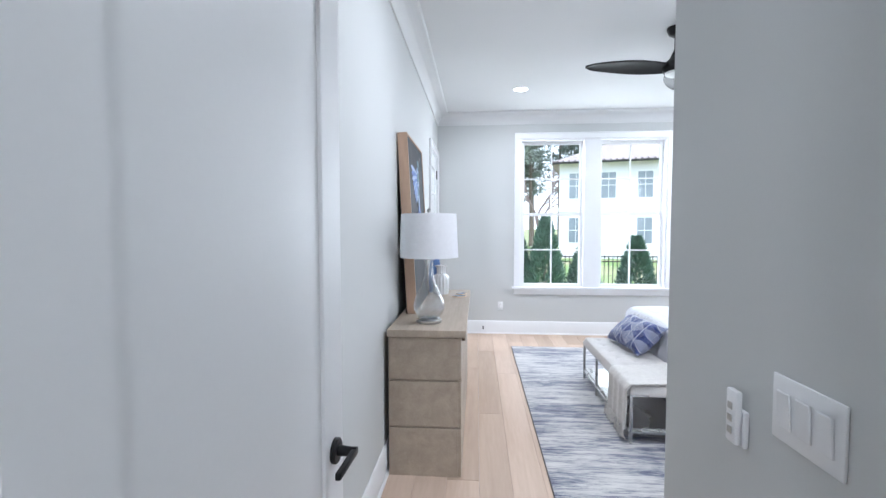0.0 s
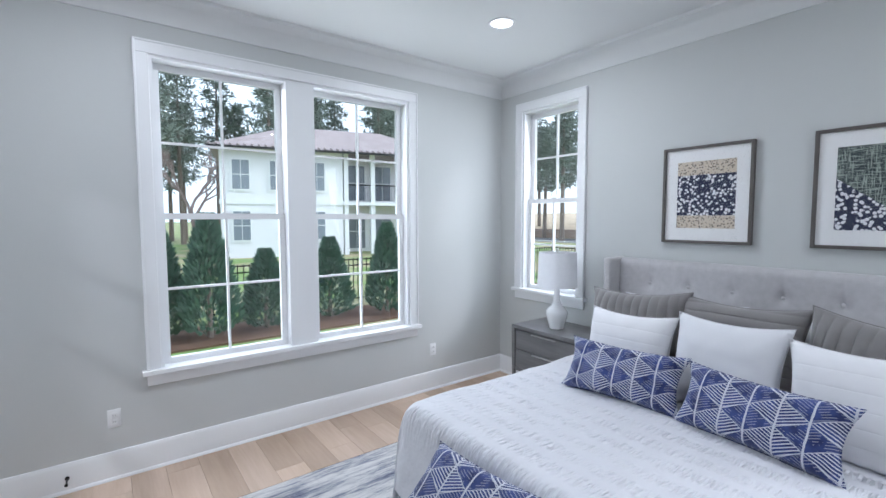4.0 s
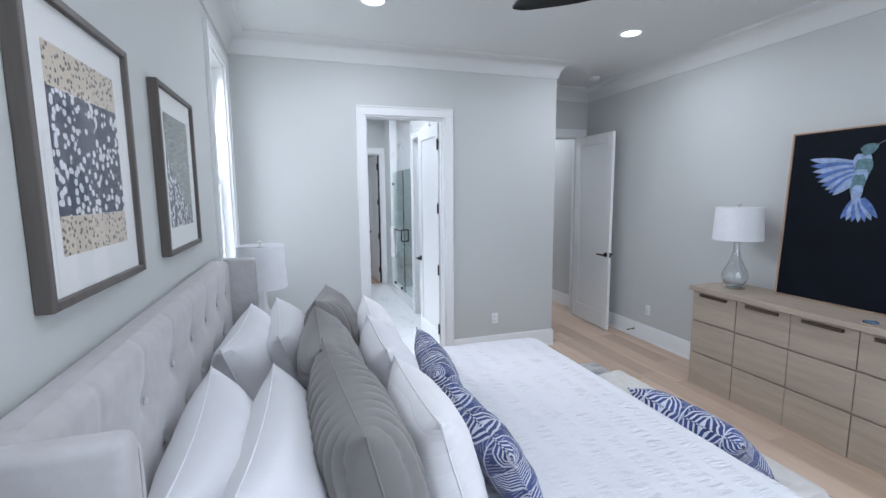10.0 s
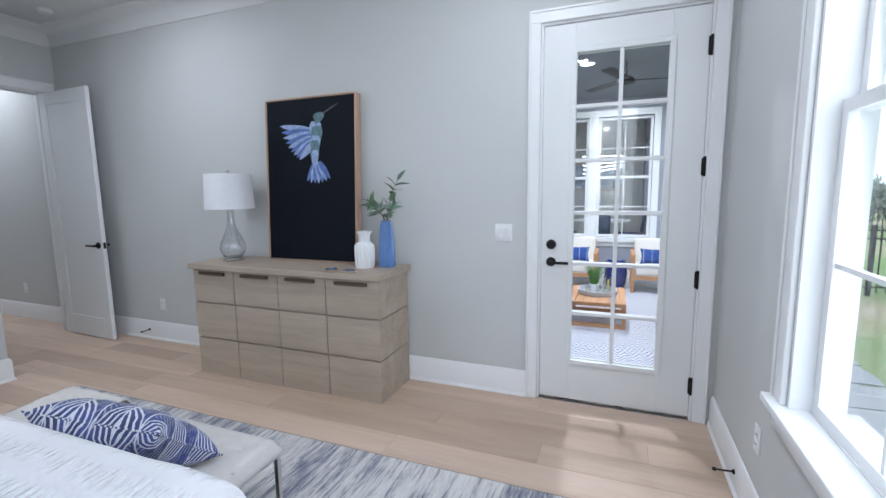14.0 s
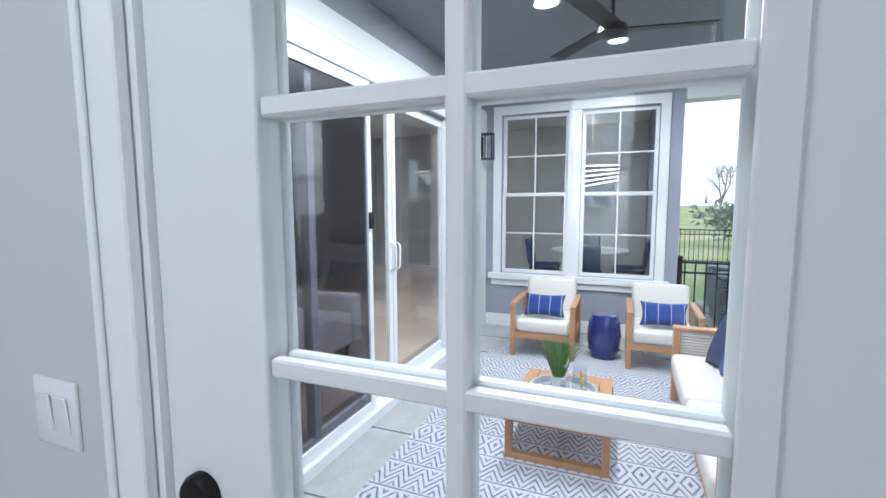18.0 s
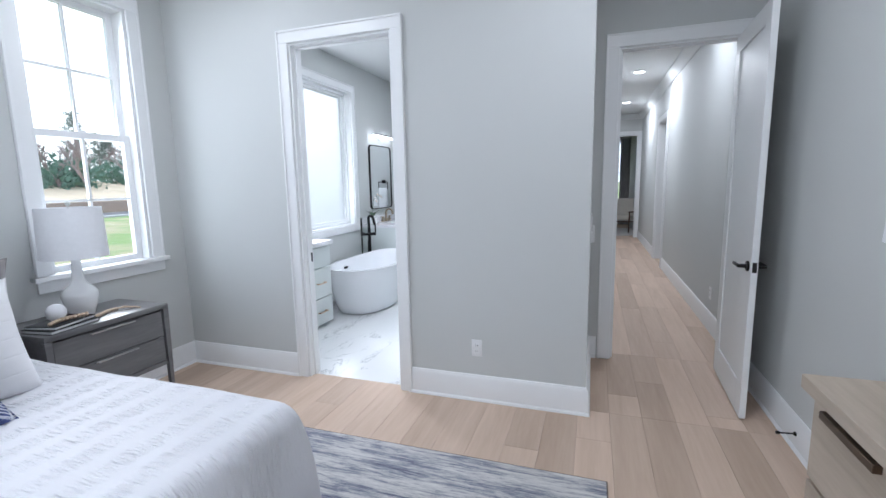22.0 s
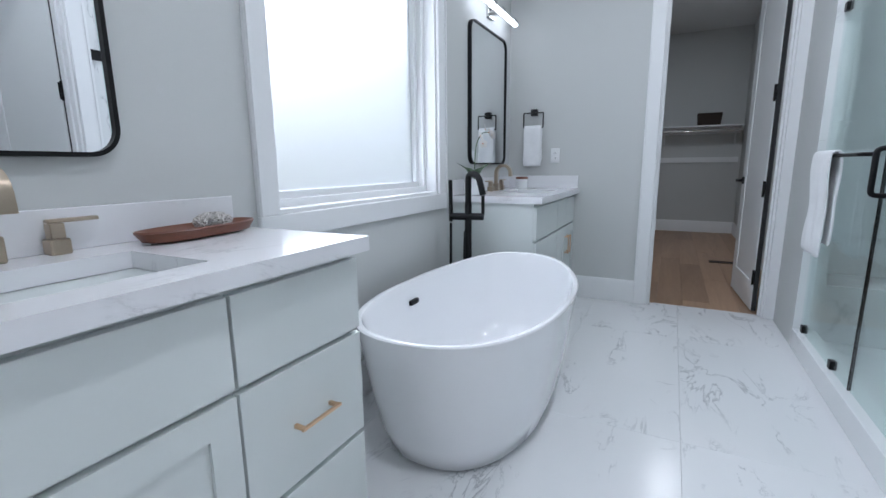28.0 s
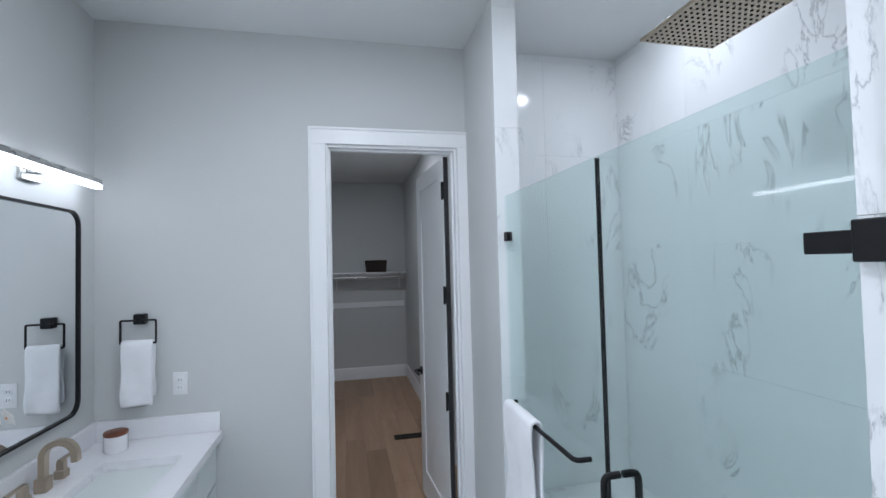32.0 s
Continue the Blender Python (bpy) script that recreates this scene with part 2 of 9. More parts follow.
M["shade"] = pbr("white_linen_shade", (0.8, 0.81, 0.84), 0.9, var=0.03, scale=40, fine=500, bump=0.25, bdist=0.0008)
M["upholstery"] = pbr("light_grey_linen", (0.47, 0.46, 0.47), 0.95, var=0.1, scale=25, fine=650, bump=0.5, bdist=0.001, sheen=0.3)
M["bedbase"] = pbr("grey_bed_fabric", (0.4, 0.4, 0.43), 0.95, var=0.1, scale=25, fine=650, bump=0.5, bdist=0.001)
M["white_linen"] = pbr("white_cotton", (0.74, 0.745, 0.775), 0.9, var=0.025, scale=6, fine=500, bump=0.25, bdist=0.0008, sheen=0.25)
M["bench_fabric"] = pbr("cream_woven_fabric", (0.56, 0.54, 0.52), 0.95, var=0.08, scale=20, fine=500, bump=0.5, bdist=0.0015, sheen=0.2)
M["throw"] = pbr("ivory_knit", (0.6, 0.58, 0.55), 0.95, var=0.12, scale=30, fine=220, bump=0.8, bdist=0.003, sheen=0.3)
M["towel"] = pbr("white_terry", (0.82, 0.83, 0.85), 0.98, var=0.04, scale=20, fine=420, bump=0.9, bdist=0.002, sheen=0.5)
M["cushion_cream"] = pbr("cream_outdoor_fabric", (0.72, 0.68, 0.62), 0.9, var=0.04, scale=10, fine=500, bump=0.3, bdist=0.001)
M["leaf"] = pbr("green_leaf", (0.075, 0.14, 0.065), 0.5, var=0.35, scale=14, fine=90, bump=0.2)
M["leaf_light"] = pbr("pale_green_leaf", (0.16, 0.25, 0.18), 0.55, var=0.3, scale=14, fine=90, bump=0.2)
M["stem"] = pbr("brown_stem", (0.13, 0.08, 0.05), 0.7, var=0.2, bump=0.3)
M["vanity"] = pbr("pale_grey_cabinet_paint", (0.66, 0.7, 0.69), 0.38, var=0.015, scale=2, fine=120, bump=0.04, bdist=0.0005, rvar=0.05)
M["vent"] = pbr("dark_vent_metal", (0.02, 0.018, 0.016), 0.5, 0.5, var=0.2)
M["paper"] = pbr("white_mat_board", (0.8, 0.8, 0.8), 0.85, var=0.01, fine=300, bump=0.08, bdist=0.0004)
M["tan"] = pbr("raw_wood_edge", (0.45, 0.31, 0.22), 0.6, var=0.15, scale=8, stretch=(1, 1, 0.15), bump=0.2)
M["dark"] = pbr("dark_lining", (0.02, 0.02, 0.022), 0.8, var=0.2)
M["concrete_pot"] = pbr("dark_grey_stone_pot", (0.07, 0.085, 0.085), 0.8, var=0.35, scale=25, fine=120, bump=0.5)
M["petal"] = pbr("white_petal", (0.82, 0.8, 0.78), 0.6, var=0.05, scale=30, bump=0.15)
M["petal_eye"] = pbr("orange_petal_centre", (0.7, 0.28, 0.06), 0.6, var=0.2, scale=60)


def wood(name, dark, light, rough=0.5, axis=1, scale=1.0, rnd=0.0, bump=0.15):
    g = Nodes(name)
    s = [14 * scale] * 3
    s[axis] = 1.1 * scale
    v = g.coords(s)
    if rnd:
        oi = g.n("ObjectInfo")
        add = g.t.nodes.new("ShaderNodeVectorMath")
        add.operation = 'ADD'
        comb = g.n("CombineXYZ")
        k = g.math('MULTIPLY', oi.outputs["Random"], 37.0)
        for i in range(3):
            g.l(k, comb.inputs[i])
        g.l(v, add.inputs[0])
        g.l(comb.outputs[0], add.inputs[1])
        v = add.outputs[0]
    a = g.noise(v, 1.0, 6, 0.6, 0.6)
    b = g.noise(v, 7.0, 4, 0.6)
    f = g.math('ADD', g.math('MULTIPLY', a, 0.7), g.math('MULTIPLY', b, 0.3))
    col = g.ramp(f, [(0.28, dark), (0.72, light)])
    if rnd:
        col = g.mix(1.0, col, g.ramp(oi.outputs["Random"], [(0.0, (1 - rnd, 1 - rnd * 1.08, 1 - rnd * 1.2)), (0.5, (1, 1, 1)), (1.0, (1 + rnd * .4, 1 + rnd * .36, 1 + rnd * .3))]), 'MULTIPLY')
    g.base(col)
    g.setp(Roughness=rough)
    g.bump(f, bump, 0.002)
    return g.m


M["oak"] = wood("light_oak_plank", (0.46, 0.345, 0.258), (0.61, 0.48, 0.385), 0.68, 1, 0.55, 0.2)
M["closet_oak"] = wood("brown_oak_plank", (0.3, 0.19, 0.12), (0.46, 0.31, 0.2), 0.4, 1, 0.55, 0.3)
M["dresser"] = wood("washed_oak_veneer", (0.32, 0.265, 0.205), (0.48, 0.405, 0.325), 0.55, 1, 0.9)
M["dresser_v"] = wood("washed_oak_upright", (0.32, 0.265, 0.205), (0.48, 0.405, 0.325), 0.55, 2, 0.9)
M["ns_wood"] = wood("grey_stained_wood", (0.1, 0.1, 0.105), (0.2, 0.195, 0.195), 0.4, 1, 1.1)
M["frame_wood"] = wood("grey_brown_frame_wood", (0.07, 0.062, 0.058), (0.13, 0.115, 0.105), 0.5, 2, 1.5)
M["teak"] = wood("oiled_teak", (0.36, 0.17, 0.07), (0.6, 0.33, 0.16), 0.45, 0, 1.2)
M["walnut"] = wood("carved_brown_wood", (0.1, 0.03, 0.015), (0.2, 0.07, 0.035), 0.4, 1, 1.5)


def glass(name, tint=(1, 1, 1), gloss=1.0, ior=1.45, rough=0.0):
    """Clear pane: passes light, mirrors by Fresnel."""
    g = Nodes(name)
    tr = g.n("BsdfTransparent")
    tr.inputs["Color"].default_value = (*tint, 1)
    gl = g.n("BsdfGlossy", Roughness=rough)
    lw = g.n("LayerWeight")
    f0 = ((ior - 1) / (ior + 1)) ** 2
    mx = g.n("MixShader")
    g.l(g.math('MULTIPLY', g.math('ADD', f0, g.math('MULTIPLY', g.math('POWER', lw.outputs["Facing"], 5.0), 1 - f0)), gloss), mx.inputs[0])
    g.l(tr.outputs[0], mx.inputs[1])
    g.l(gl.outputs[0], mx.inputs[2])
    g.l(mx.outputs[0], g.t.nodes["Material Output"].inputs["Surface"])
    return g.m


M["glass"] = glass("window_glass", (0.97, 0.985, 0.98))
M["shower_glass"] = glass("shower_glass", (0.9, 0.96, 0.95), 0.7)
M["screen"] = glass("insect_screen", (0.5, 0.5, 0.54), 0.35, 1.4, 0.3)
M["clear"] = glass("clear_lamp_glass", (0.93, 0.95, 0.95), 1.0, 1.5)
M["lamp_glass"] = glass("seeded_lamp_glass", (0.955, 0.965, 0.975), 2.0, 1.65, 0.03)
_t = M["lamp_glass"].node_tree
_vo = _t.nodes.new("ShaderNodeTexVoronoi")
_vo.inputs["Scale"].default_value = 55.0
_bp = _t.nodes.new("ShaderNodeBump")
_bp.inputs["Strength"].default_value = 0.8
_bp.inputs["Distance"].default_value = 0.006
_tc = _t.nodes.new("ShaderNodeTexCoord")
_t.links.new(_tc.outputs["Object"], _vo.inputs["Vector"])
_t.links.new(_vo.outputs["Distance"], _bp.inputs["Height"])
for _nd in _t.nodes:
    if _nd.bl_idname in ("ShaderNodeBsdfGlossy", "ShaderNodeLayerWeight"):
        _t.links.new(_bp.outputs[0], _nd.inputs["Normal"])
M["picture_glass"] = glass("picture_glass", (1, 1, 1), 0.7, 1.4)
_g = Nodes("frosted_glass")
_g.base((0.74, 0.76, 0.79))
_g.setp(Roughness=0.7, Transmission_Weight=1.0, IOR=1.25)
_g.bump(_g.noise(_g.coords(), 300, 2), 0.2, 0.001)
_tl = _g.t.nodes.new("ShaderNodeBsdfTranslucent")
_tl.inputs["Color"].default_value = (0.6, 0.61, 0.63, 1)
_mx = _g.t.nodes.new("ShaderNodeMixShader")
_mx.inputs[0].default_value = 0.25
_g.l(_g.t.nodes["Principled BSDF"].outputs[0], _mx.inputs[1])
_g.l(_tl.outputs[0], _mx.inputs[2])
_g.l(_mx.outputs[0], _g.t.nodes["Material Output"].inputs["Surface"])
M["frosted"] = _g.m
_g = Nodes("mirror_silver")
_g.base((0.9, 0.92, 0.93))
_g.setp(Roughness=0.01, Metallic=1.0)
M["mirror"] = _g.m


def glow(name, col, strength):
    g = Nodes(name)
    g.base(col)
    g.setp(Emission_Color=(*col, 1), Emission_Strength=strength)
    return g.m


M["led"] = glow("lamp_disc", (1.0, 0.97, 0.93), 6.0)
M["led_bar"] = glow("vanity_led_bar", (1.0, 0.98, 0.96), 9.0)


def marble(name, base=(0.78, 0.79, 0.8), vein=(0.4, 0.42, 0.44), rough=0.2, scale=1.0, rot=(0, 0, 35), rnd=True, gate=0.505):
    g = Nodes(name)
    v = g.coords((scale, scale * 0.45, scale), rot)
    if rnd:
        oi = g.n("ObjectInfo")
        add = g.t.nodes.new("ShaderNodeVectorMath")
        add.operation = 'ADD'
        comb = g.n("CombineXYZ")
        k = g.math('MULTIPLY', oi.outputs["Random"], 53.0)
        for i in range(3):
            g.l(k, comb.inputs[i])
        g.l(v, add.inputs[0])
        g.l(comb.outputs[0], add.inputs[1])
        v = add.outputs[0]
    a = g.noise(v, 2.1, 8, 0.62, 0.9)
    d = g.math('ABSOLUTE', g.math('SUBTRACT', a, 0.5))
    line = g.ramp(d, [(0.0, (1, 1, 1)), (0.008, (0.3, 0.3, 0.3)), (0.022, (0, 0, 0))])
    where = g.ramp(g.noise(v, 1.7, 3), [(gate, (0, 0, 0)), (gate + 0.1, (1, 1, 1))])
    cloud = g.ramp(g.noise(v, 0.9, 5), [(0.35, (0.96, 0.965, 0.97)), (0.65, (1, 1, 1))])
    b = g.mix(1.0, base, cloud, 'MULTIPLY')
    g.base(g.mix(g.math('MULTIPLY', g.mix(1.0, line, where, 'MULTIPLY'), 0.8), b, vein))
    g.setp(Roughness=rough)
    return g.m


M["marble_floor"] = marble("marble_look_floor_tile", vein=(0.3, 0.315, 0.34), rough=0.22, scale=2.1, rot=(0, 0, 58), gate=0.485)
M["marble_wall"] = marble("marble_look_wall_tile", (0.8, 0.815, 0.82), (0.34, 0.36, 0.38), rough=0.12, scale=1.5, rot=(30, 35, 35), gate=0.49)
M["quartz"] = marble("white_quartz", (0.8, 0.8, 0.82), (0.55, 0.55, 0.57), 0.14, 1.4, rnd=False)
M["grout"] = pbr("pale_grout", (0.7, 0.71, 0.72), 0.9, var=0.05)

# ---- the plan ----
W, E, N, S = -0.22, 4.04, 6.42, 1.485      # bedroom walls
J, V = 0.875, 0.49                          # vestibule: east face, south face
CEIL, CROWN = 3.05, 2.89
BE, BS, BN, BW = 3.965, -2.51, 1.365, 2.0   # bathroom walls
DOOR = 2.438


def wall(name, axis, p0, p1, a0, a1, z0, z1, holes=(), mat=None):
    """A wall between planes p0 and p1 (axis 'x' or 'y'), from a0 to a1, with rectangular openings (a, b, zlow, zhigh)."""
    bm = bmesh.new()
    us = sorted({a0, a1, *[h[0] for h in holes], *[h[1] for h in holes]})
    zs = sorted({z0, z1, *[h[2] for h in holes], *[h[3] for h in holes]})

    def solid(i, k):
        if not (0 <= i < len(us) - 1 and 0 <= k < len(zs) - 1):
            return False
        u, z = (us[i] + us[i + 1]) / 2, (zs[k] + zs[k + 1]) / 2
        return not any(h[0] < u < h[1] and h[2] < z < h[3] for h in holes)

    def pt(p, u, z):
        return bm.verts.new((p, u, z) if axis == 'x' else (u, p, z))

    def quad(*q):
        bm.faces.new([pt(*v) for v in q])
    for i in range(len(us) - 1):
        for k in range(len(zs) - 1):
            if not solid(i, k):
                continue
            u0, u1, w0, w1 = us[i], us[i + 1], zs[k], zs[k + 1]
            for p in (p0, p1):
                quad((p, u0, w0), (p, u1, w0), (p, u1, w1), (p, u0, w1))
            if not solid(i - 1, k):
                quad((p0, u0, w0), (p1, u0, w0), (p1, u0, w1), (p0, u0, w1))
            if not solid(i + 1, k):
                quad((p0, u1, w0), (p1, u1, w0), (p1, u1, w1), (p0, u1, w1))
            if not solid(i, k - 1):
                quad((p0, u0, w0), (p1, u0, w0), (p1, u1, w0), (p0, u1, w0))
            if not solid(i, k + 1):
                quad((p0, u0, w1), (p1, u0, w1), (p1, u1, w1), (p0, u1, w1))
    bmesh.ops.remove_doubles(bm, verts=bm.verts[:], dist=0.0005)
    bmesh.ops.recalc_face_normals(bm, faces=bm.faces[:])
    ob = alone(name, bm, mat or M["wall"], kind="structure", smooth=False)
    return ob


NW = (0.925, 2.878, 0.66, 2.692)          # opening of the paired window
EN = (5.44, 6.108, 0.94, 2.705)
ES = (1.78, 2.45, 0.94, 2.71)
BWIN = (-1.185, 0.058, 0.92, 2.67)
ENT = (-0.10, 0.705, -0.03, DOOR)
BD = (2.125, 2.905, -0.03, DOOR)
CD = (2.06, 2.82, -0.03, DOOR)
FD = (5.37, 6.31, -0.03, 2.435)
WC = (-0.27, 0.46, -0.03, DOOR)

wall("wall_north", 'y', N, N + 0.16, W - 0.16, E + 0.16, -0.03, CEIL, [NW])
wall("wall_east", 'x', E, E + 0.16, BN, N, -0.03, CEIL, [EN, ES])
wall("wall_south", 'y', BN, S, J, E, -0.03, CEIL, [BD])
wall("wall_west", 'x', W - 0.16, W, 0.37, N, -0.03, CEIL, [FD])
wall("wall_vestibule_east", 'x', J, J + 0.12, 0.37, BN, -0.03, CEIL)
wall("wall_entry", 'y', 0.37, V, W, J, -0.03, CEIL, [ENT])
wall("wall_bath_east", 'x', BE, BE + 0.2, -7.1, BN, -0.03, CEIL, [BWIN])
wall("wall_bath_south", 'y', BS - 0.12, BS, 1.8, BE, -0.03, CEIL, [CD])
wall("wall_bath_west", 'x', BW - 0.12, BW, -0.385, BN, -0.03, CEIL, [WC])
wall("wall_shower_return", 'x', 1.885, BW, BS, -1.97, -0.03, CEIL)
wall("wall_shower_south", 'y', BS - 0.12, BS, 0.96, 1.8, -0.03, CEIL)
wall("wall_shower_north", 'y', -0.415, -0.36, 0.96, BW - 0.12, -0.03, CEIL)
wall("wall_wc_back", 'x', 0.995, 1.1, -0.36, BN, -0.03, CEIL)
wall("wall_closet_west", 'x', 1.68, 1.8, -7.1, BS - 0.12, -0.03, CEIL)
wall("wall_closet_south", 'y', -7.1, -6.98, 1.8, BE, -0.03, CEIL)
wall("wall_closet_east", 'x', 3.3, 3.42, -6.98, BS - 0.12, -0.03, CEIL)
wall("wall_hall_west", 'x', -0.4, -0.24, -11.6, 0.37, -0.03, CEIL, [(-4.75, -3.85, -0.03, DOOR)])
wall("wall_hall_east", 'x', 0.84, 0.96, -8.0, 0.37, -0.03, CEIL, [(-5.6, -4.8, -0.03, DOOR)])
wall("wall_hall_end", 'y', -8.12, -8.0, -0.24, 0.96, -0.03, CEIL, [(-0.15, 0.75, -0.03, 2.55)])
wall("wall_far_room_east", 'x', 1.9, 2.02, -11.6, -8.0, -0.03, CEIL)
wall("wall_far_room_north", 'y', -8.12, -8.0, 0.96, 1.9, -0.03, CEIL)
wall("wall_far_room_south", 'y', -11.72, -11.6, -0.4, 2.02, -0.03, CEIL, [(-0.05, 0.72, 0.72, 2.7)])
wall("wall_side_room_west", 'x', -2.1, -2.0, -5.2, -3.4, -0.03, CEIL)
wall("wall_side_room_north", 'y', -3.4, -3.3, -2.1, -0.4, -0.03, CEIL)
wall("wall_side_room_south", 'y', -5.3, -5.2, -2.1, -0.4, -0.03, CEIL)
wall("wall_hall_side_room", 'x', 1.55, 1.67, -6.2, -4.2, -0.03, CEIL)

alone("ceiling", bx(-2.2, 4.3, -11.8, N + 0.16, CEIL, CEIL + 0.12), M["ceiling"], kind="structure", smooth=False)
alone("roof_slab", bx(-2.2, 4.4, -11.9, N + 0.3, CEIL + 0.125, CEIL + 0.3), M["ceiling"], kind="structure", smooth=False)
alone("floor", bx(W - 0.16, 4.2, -11.8, N + 0.15, -0.16, -0.034), M["grout"], kind="structure", smooth=False)
alone("floor_side_slab", bx(-2.2, W - 0.161, -5.4, -3.2, -0.16, -0.034), M["grout"], kind="structure", smooth=False)

# mouldings
_cove = [(0, CROWN), (0.012, CROWN)]
for _i in range(9):
    _a = radians(90 * _i / 8)
    _cove.append((0.015 + 0.125 * (1 - math.cos(_a)), CROWN + 0.012 + 0.128 * math.sin(_a)))
_cove += [(0.15, CEIL - 0.001), (0, CEIL - 0.001)]
alone("crown_trim", mitre([(W, V), (W, N), (E, N), (E, S), (J, S), (J, V)], _cove, True), M["ceiling"], kind="structure")
alone("hall_crown_trim", mitre([(-0.24, -8.0), (-0.24, 0.37), (0.84, 0.37), (0.84, -8.0)], [(0, 2.93), (0.012, 2.93), (0.1, 3.03), (0.1, 3.049), (0, 3.049)], True), M["ceiling"], kind="structure")
_base = [(0, 0.0), (0.016, 0.0), (0.016, 0.155), (0.011, 0.168), (0.007, 0.178), (0, 0.18)]
_shoe = [(0.0165, 0.0), (0.028, 0.0), (0.027, 0.008), (0.022, 0.016), (0.0165, 0.019)]


def baseboard(path, shoe=True):
    ob = alone("baseboard", mitre(path, _base), M["trim"], kind="structure")
    if shoe:
        part("shoe_moulding", mitre(path, _shoe), M["trim"], ob)


baseboard([(W, V + 0.02), (W, 5.295)])
baseboard([(W + 0.001, N), (E, N), (E, S), (2.99, S)])
baseboard([(2.061, S), (J, S), (J, V), (0.81, V)])
baseboard([(BW + 0.0, 0.56), (BW, BN), (2.07, BN)], False)
baseboard([(3.43, BS), (2.915, BS)], False)
baseboard([(BE, 0.24), (BE, -1.34)], False)
baseboard([(1.8, -6.98), (1.8, -2.64)], False)
baseboard([(3.3, -2.64), (3.3, -6.98), (1.8, -6.98)], False)
baseboard([(-0.24, -8.0), (-0.24, -4.86)], False)
baseboard([(-0.24, -3.74), (-0.24, 0.37)], False)
baseboard([(0.84, 0.37), (0.84, -4.69)], False)
baseboard([(0.84, -5.71), (0.84, -8.0)], False)


def plane_m(axis, p, flip):
    """A frame of reference for things on a wall: x along the wall, y into the wall, z up."""
    if axis == 'y':
        return pose(0, p, 0, 0, 0, 180 if flip else 0)
    return pose(p, 0, 0, 0, 0, 90 if flip else -90)


def casing(name, m, x0, x1, z1, w=0.095, t=0.02, z0=0.0, bottom=False, ob=None, depth=0.0):
    """Flat-board casing with a raised back band round an opening; m lays x along the wall and -y into the room."""
    ob = ob or thing(name, kind="structure")
    ob.matrix_world = m

    def leg(nm, a, b, c, d):
        bm = bx(a, b, -t, 0.0, c, d, 0.003)
        part(nm, bm, M["trim"], ob, smooth=False)
    leg("side_casing", x0 - w, x0, z0, z1)
    leg("side_casing", x1, x1 + w, z0, z1)
    leg("head_casing", x0 - w, x1 + w, z1, z1 + w)
    b = 0.014
    for a, c, d, e in ((x0 - w, x0 - w + b, z0, z1 + w), (x1 + w - b, x1 + w, z0, z1 + w)):
        part("back_band", bx(a, c, -t - 0.008, -t - 0.0005, d, e, 0.002), M["trim"], ob, smooth=False)
    part("back_band", bx(x0 - w + b, x1 + w - b, -t - 0.008, -t - 0.0005, z1 + w - b, z1 + w, 0.002), M["trim"], ob, smooth=False)
    if bottom:
        leg("bottom_casing", x0 - w, x1 + w, z0 - w, z0)
    return ob


def jamb(ob, x0, x1, z1, d, t=0.014, stop=0.5):
    """Lining boards and stops of a doorway, d deep into the wall."""
    part("jamb", bx(x0 + 0.0005, x0 + t, 0.0005, d - 0.0005, 0, z1 - t), M["trim"], ob, smooth=False)
    part("jamb", bx(x1 - t, x1 - 0.0005, 0.0005, d - 0.0005, 0, z1 - t), M["trim"], ob, smooth=False)
    part("head_jamb", bx(x0 + 0.0005, x1 - 0.0005, 0.0005, d - 0.0005, z1 - t, z1 - 0.0005), M["trim"], ob, smooth=False)
    if stop:
        y = d * stop
        part("door_stop", bx(x0 + t, x0 + t + 0.011, y - 0.016, y + 0.016, 0, z1 - t - 0.011), M["trim"], ob, smooth=False)
        part("door_stop", bx(x1 - t - 0.011, x1 - t, y - 0.016, y + 0.016, 0, z1 - t - 0.011), M["trim"], ob, smooth=False)
        part("door_stop", bx(x0 + t, x1 - t, y - 0.016, y + 0.016, z1 - t - 0.011, z1 - t), M["trim"], ob, smooth=False)


# doorways: casings on both faces, linings
_f = plane_m('y', V, True)          # room side of a wall that faces north
_o = casing("doorway_entry", plane_m('y', V, True), -ENT[1], -ENT[0], DOOR)
jamb(_o, -ENT[1], -ENT[0], DOOR, 0.12)
casing("doorway_entry_hall_side", plane_m('y', 0.37, False), ENT[0], ENT[1], DOOR)
_o = casing("doorway_bath", plane_m('y', S, True), -BD[1], -BD[0], DOOR, w=0.083)
jamb(_o, -BD[1], -BD[0], DOOR, 0.12)
casing("doorway_bath_inner", plane_m('y', BN, False), BD[0], BD[1], DOOR)
_o = casing("doorway_closet", plane_m('y', BS, True), -CD[1], -CD[0], DOOR)
jamb(_o, -CD[1], -CD[0], DOOR, 0.12)
casing("doorway_closet_inner", plane_m('y', BS - 0.12, False), CD[0], CD[1], DOOR)
_o = casing("doorway_wc", plane_m('x', BW, True), WC[0], WC[1], DOOR)
jamb(_o, WC[0], WC[1], DOOR, 0.12)
_o = casing("doorway_hall", plane_m('x', -0.24, True), -4.75, -3.85, DOOR)
jamb(_o, -4.75, -3.85, DOOR, 0.16, stop=0)
_o = casing("doorway_hall_side", plane_m('x', 0.84, False), 4.8, 5.6, DOOR)
jamb(_o, 4.8, 5.6, DOOR, 0.12)
_o = casing("doorway_hall_end", plane_m('y', -8.0, True), -0.75, 0.15, 2.55)
jamb(_o, -0.75, 0.15, 2.55, 0.12, stop=0)
_o = casing("doorway_porch", plane_m('x', W, True), FD[0], FD[1], 2.435, w=0.074)
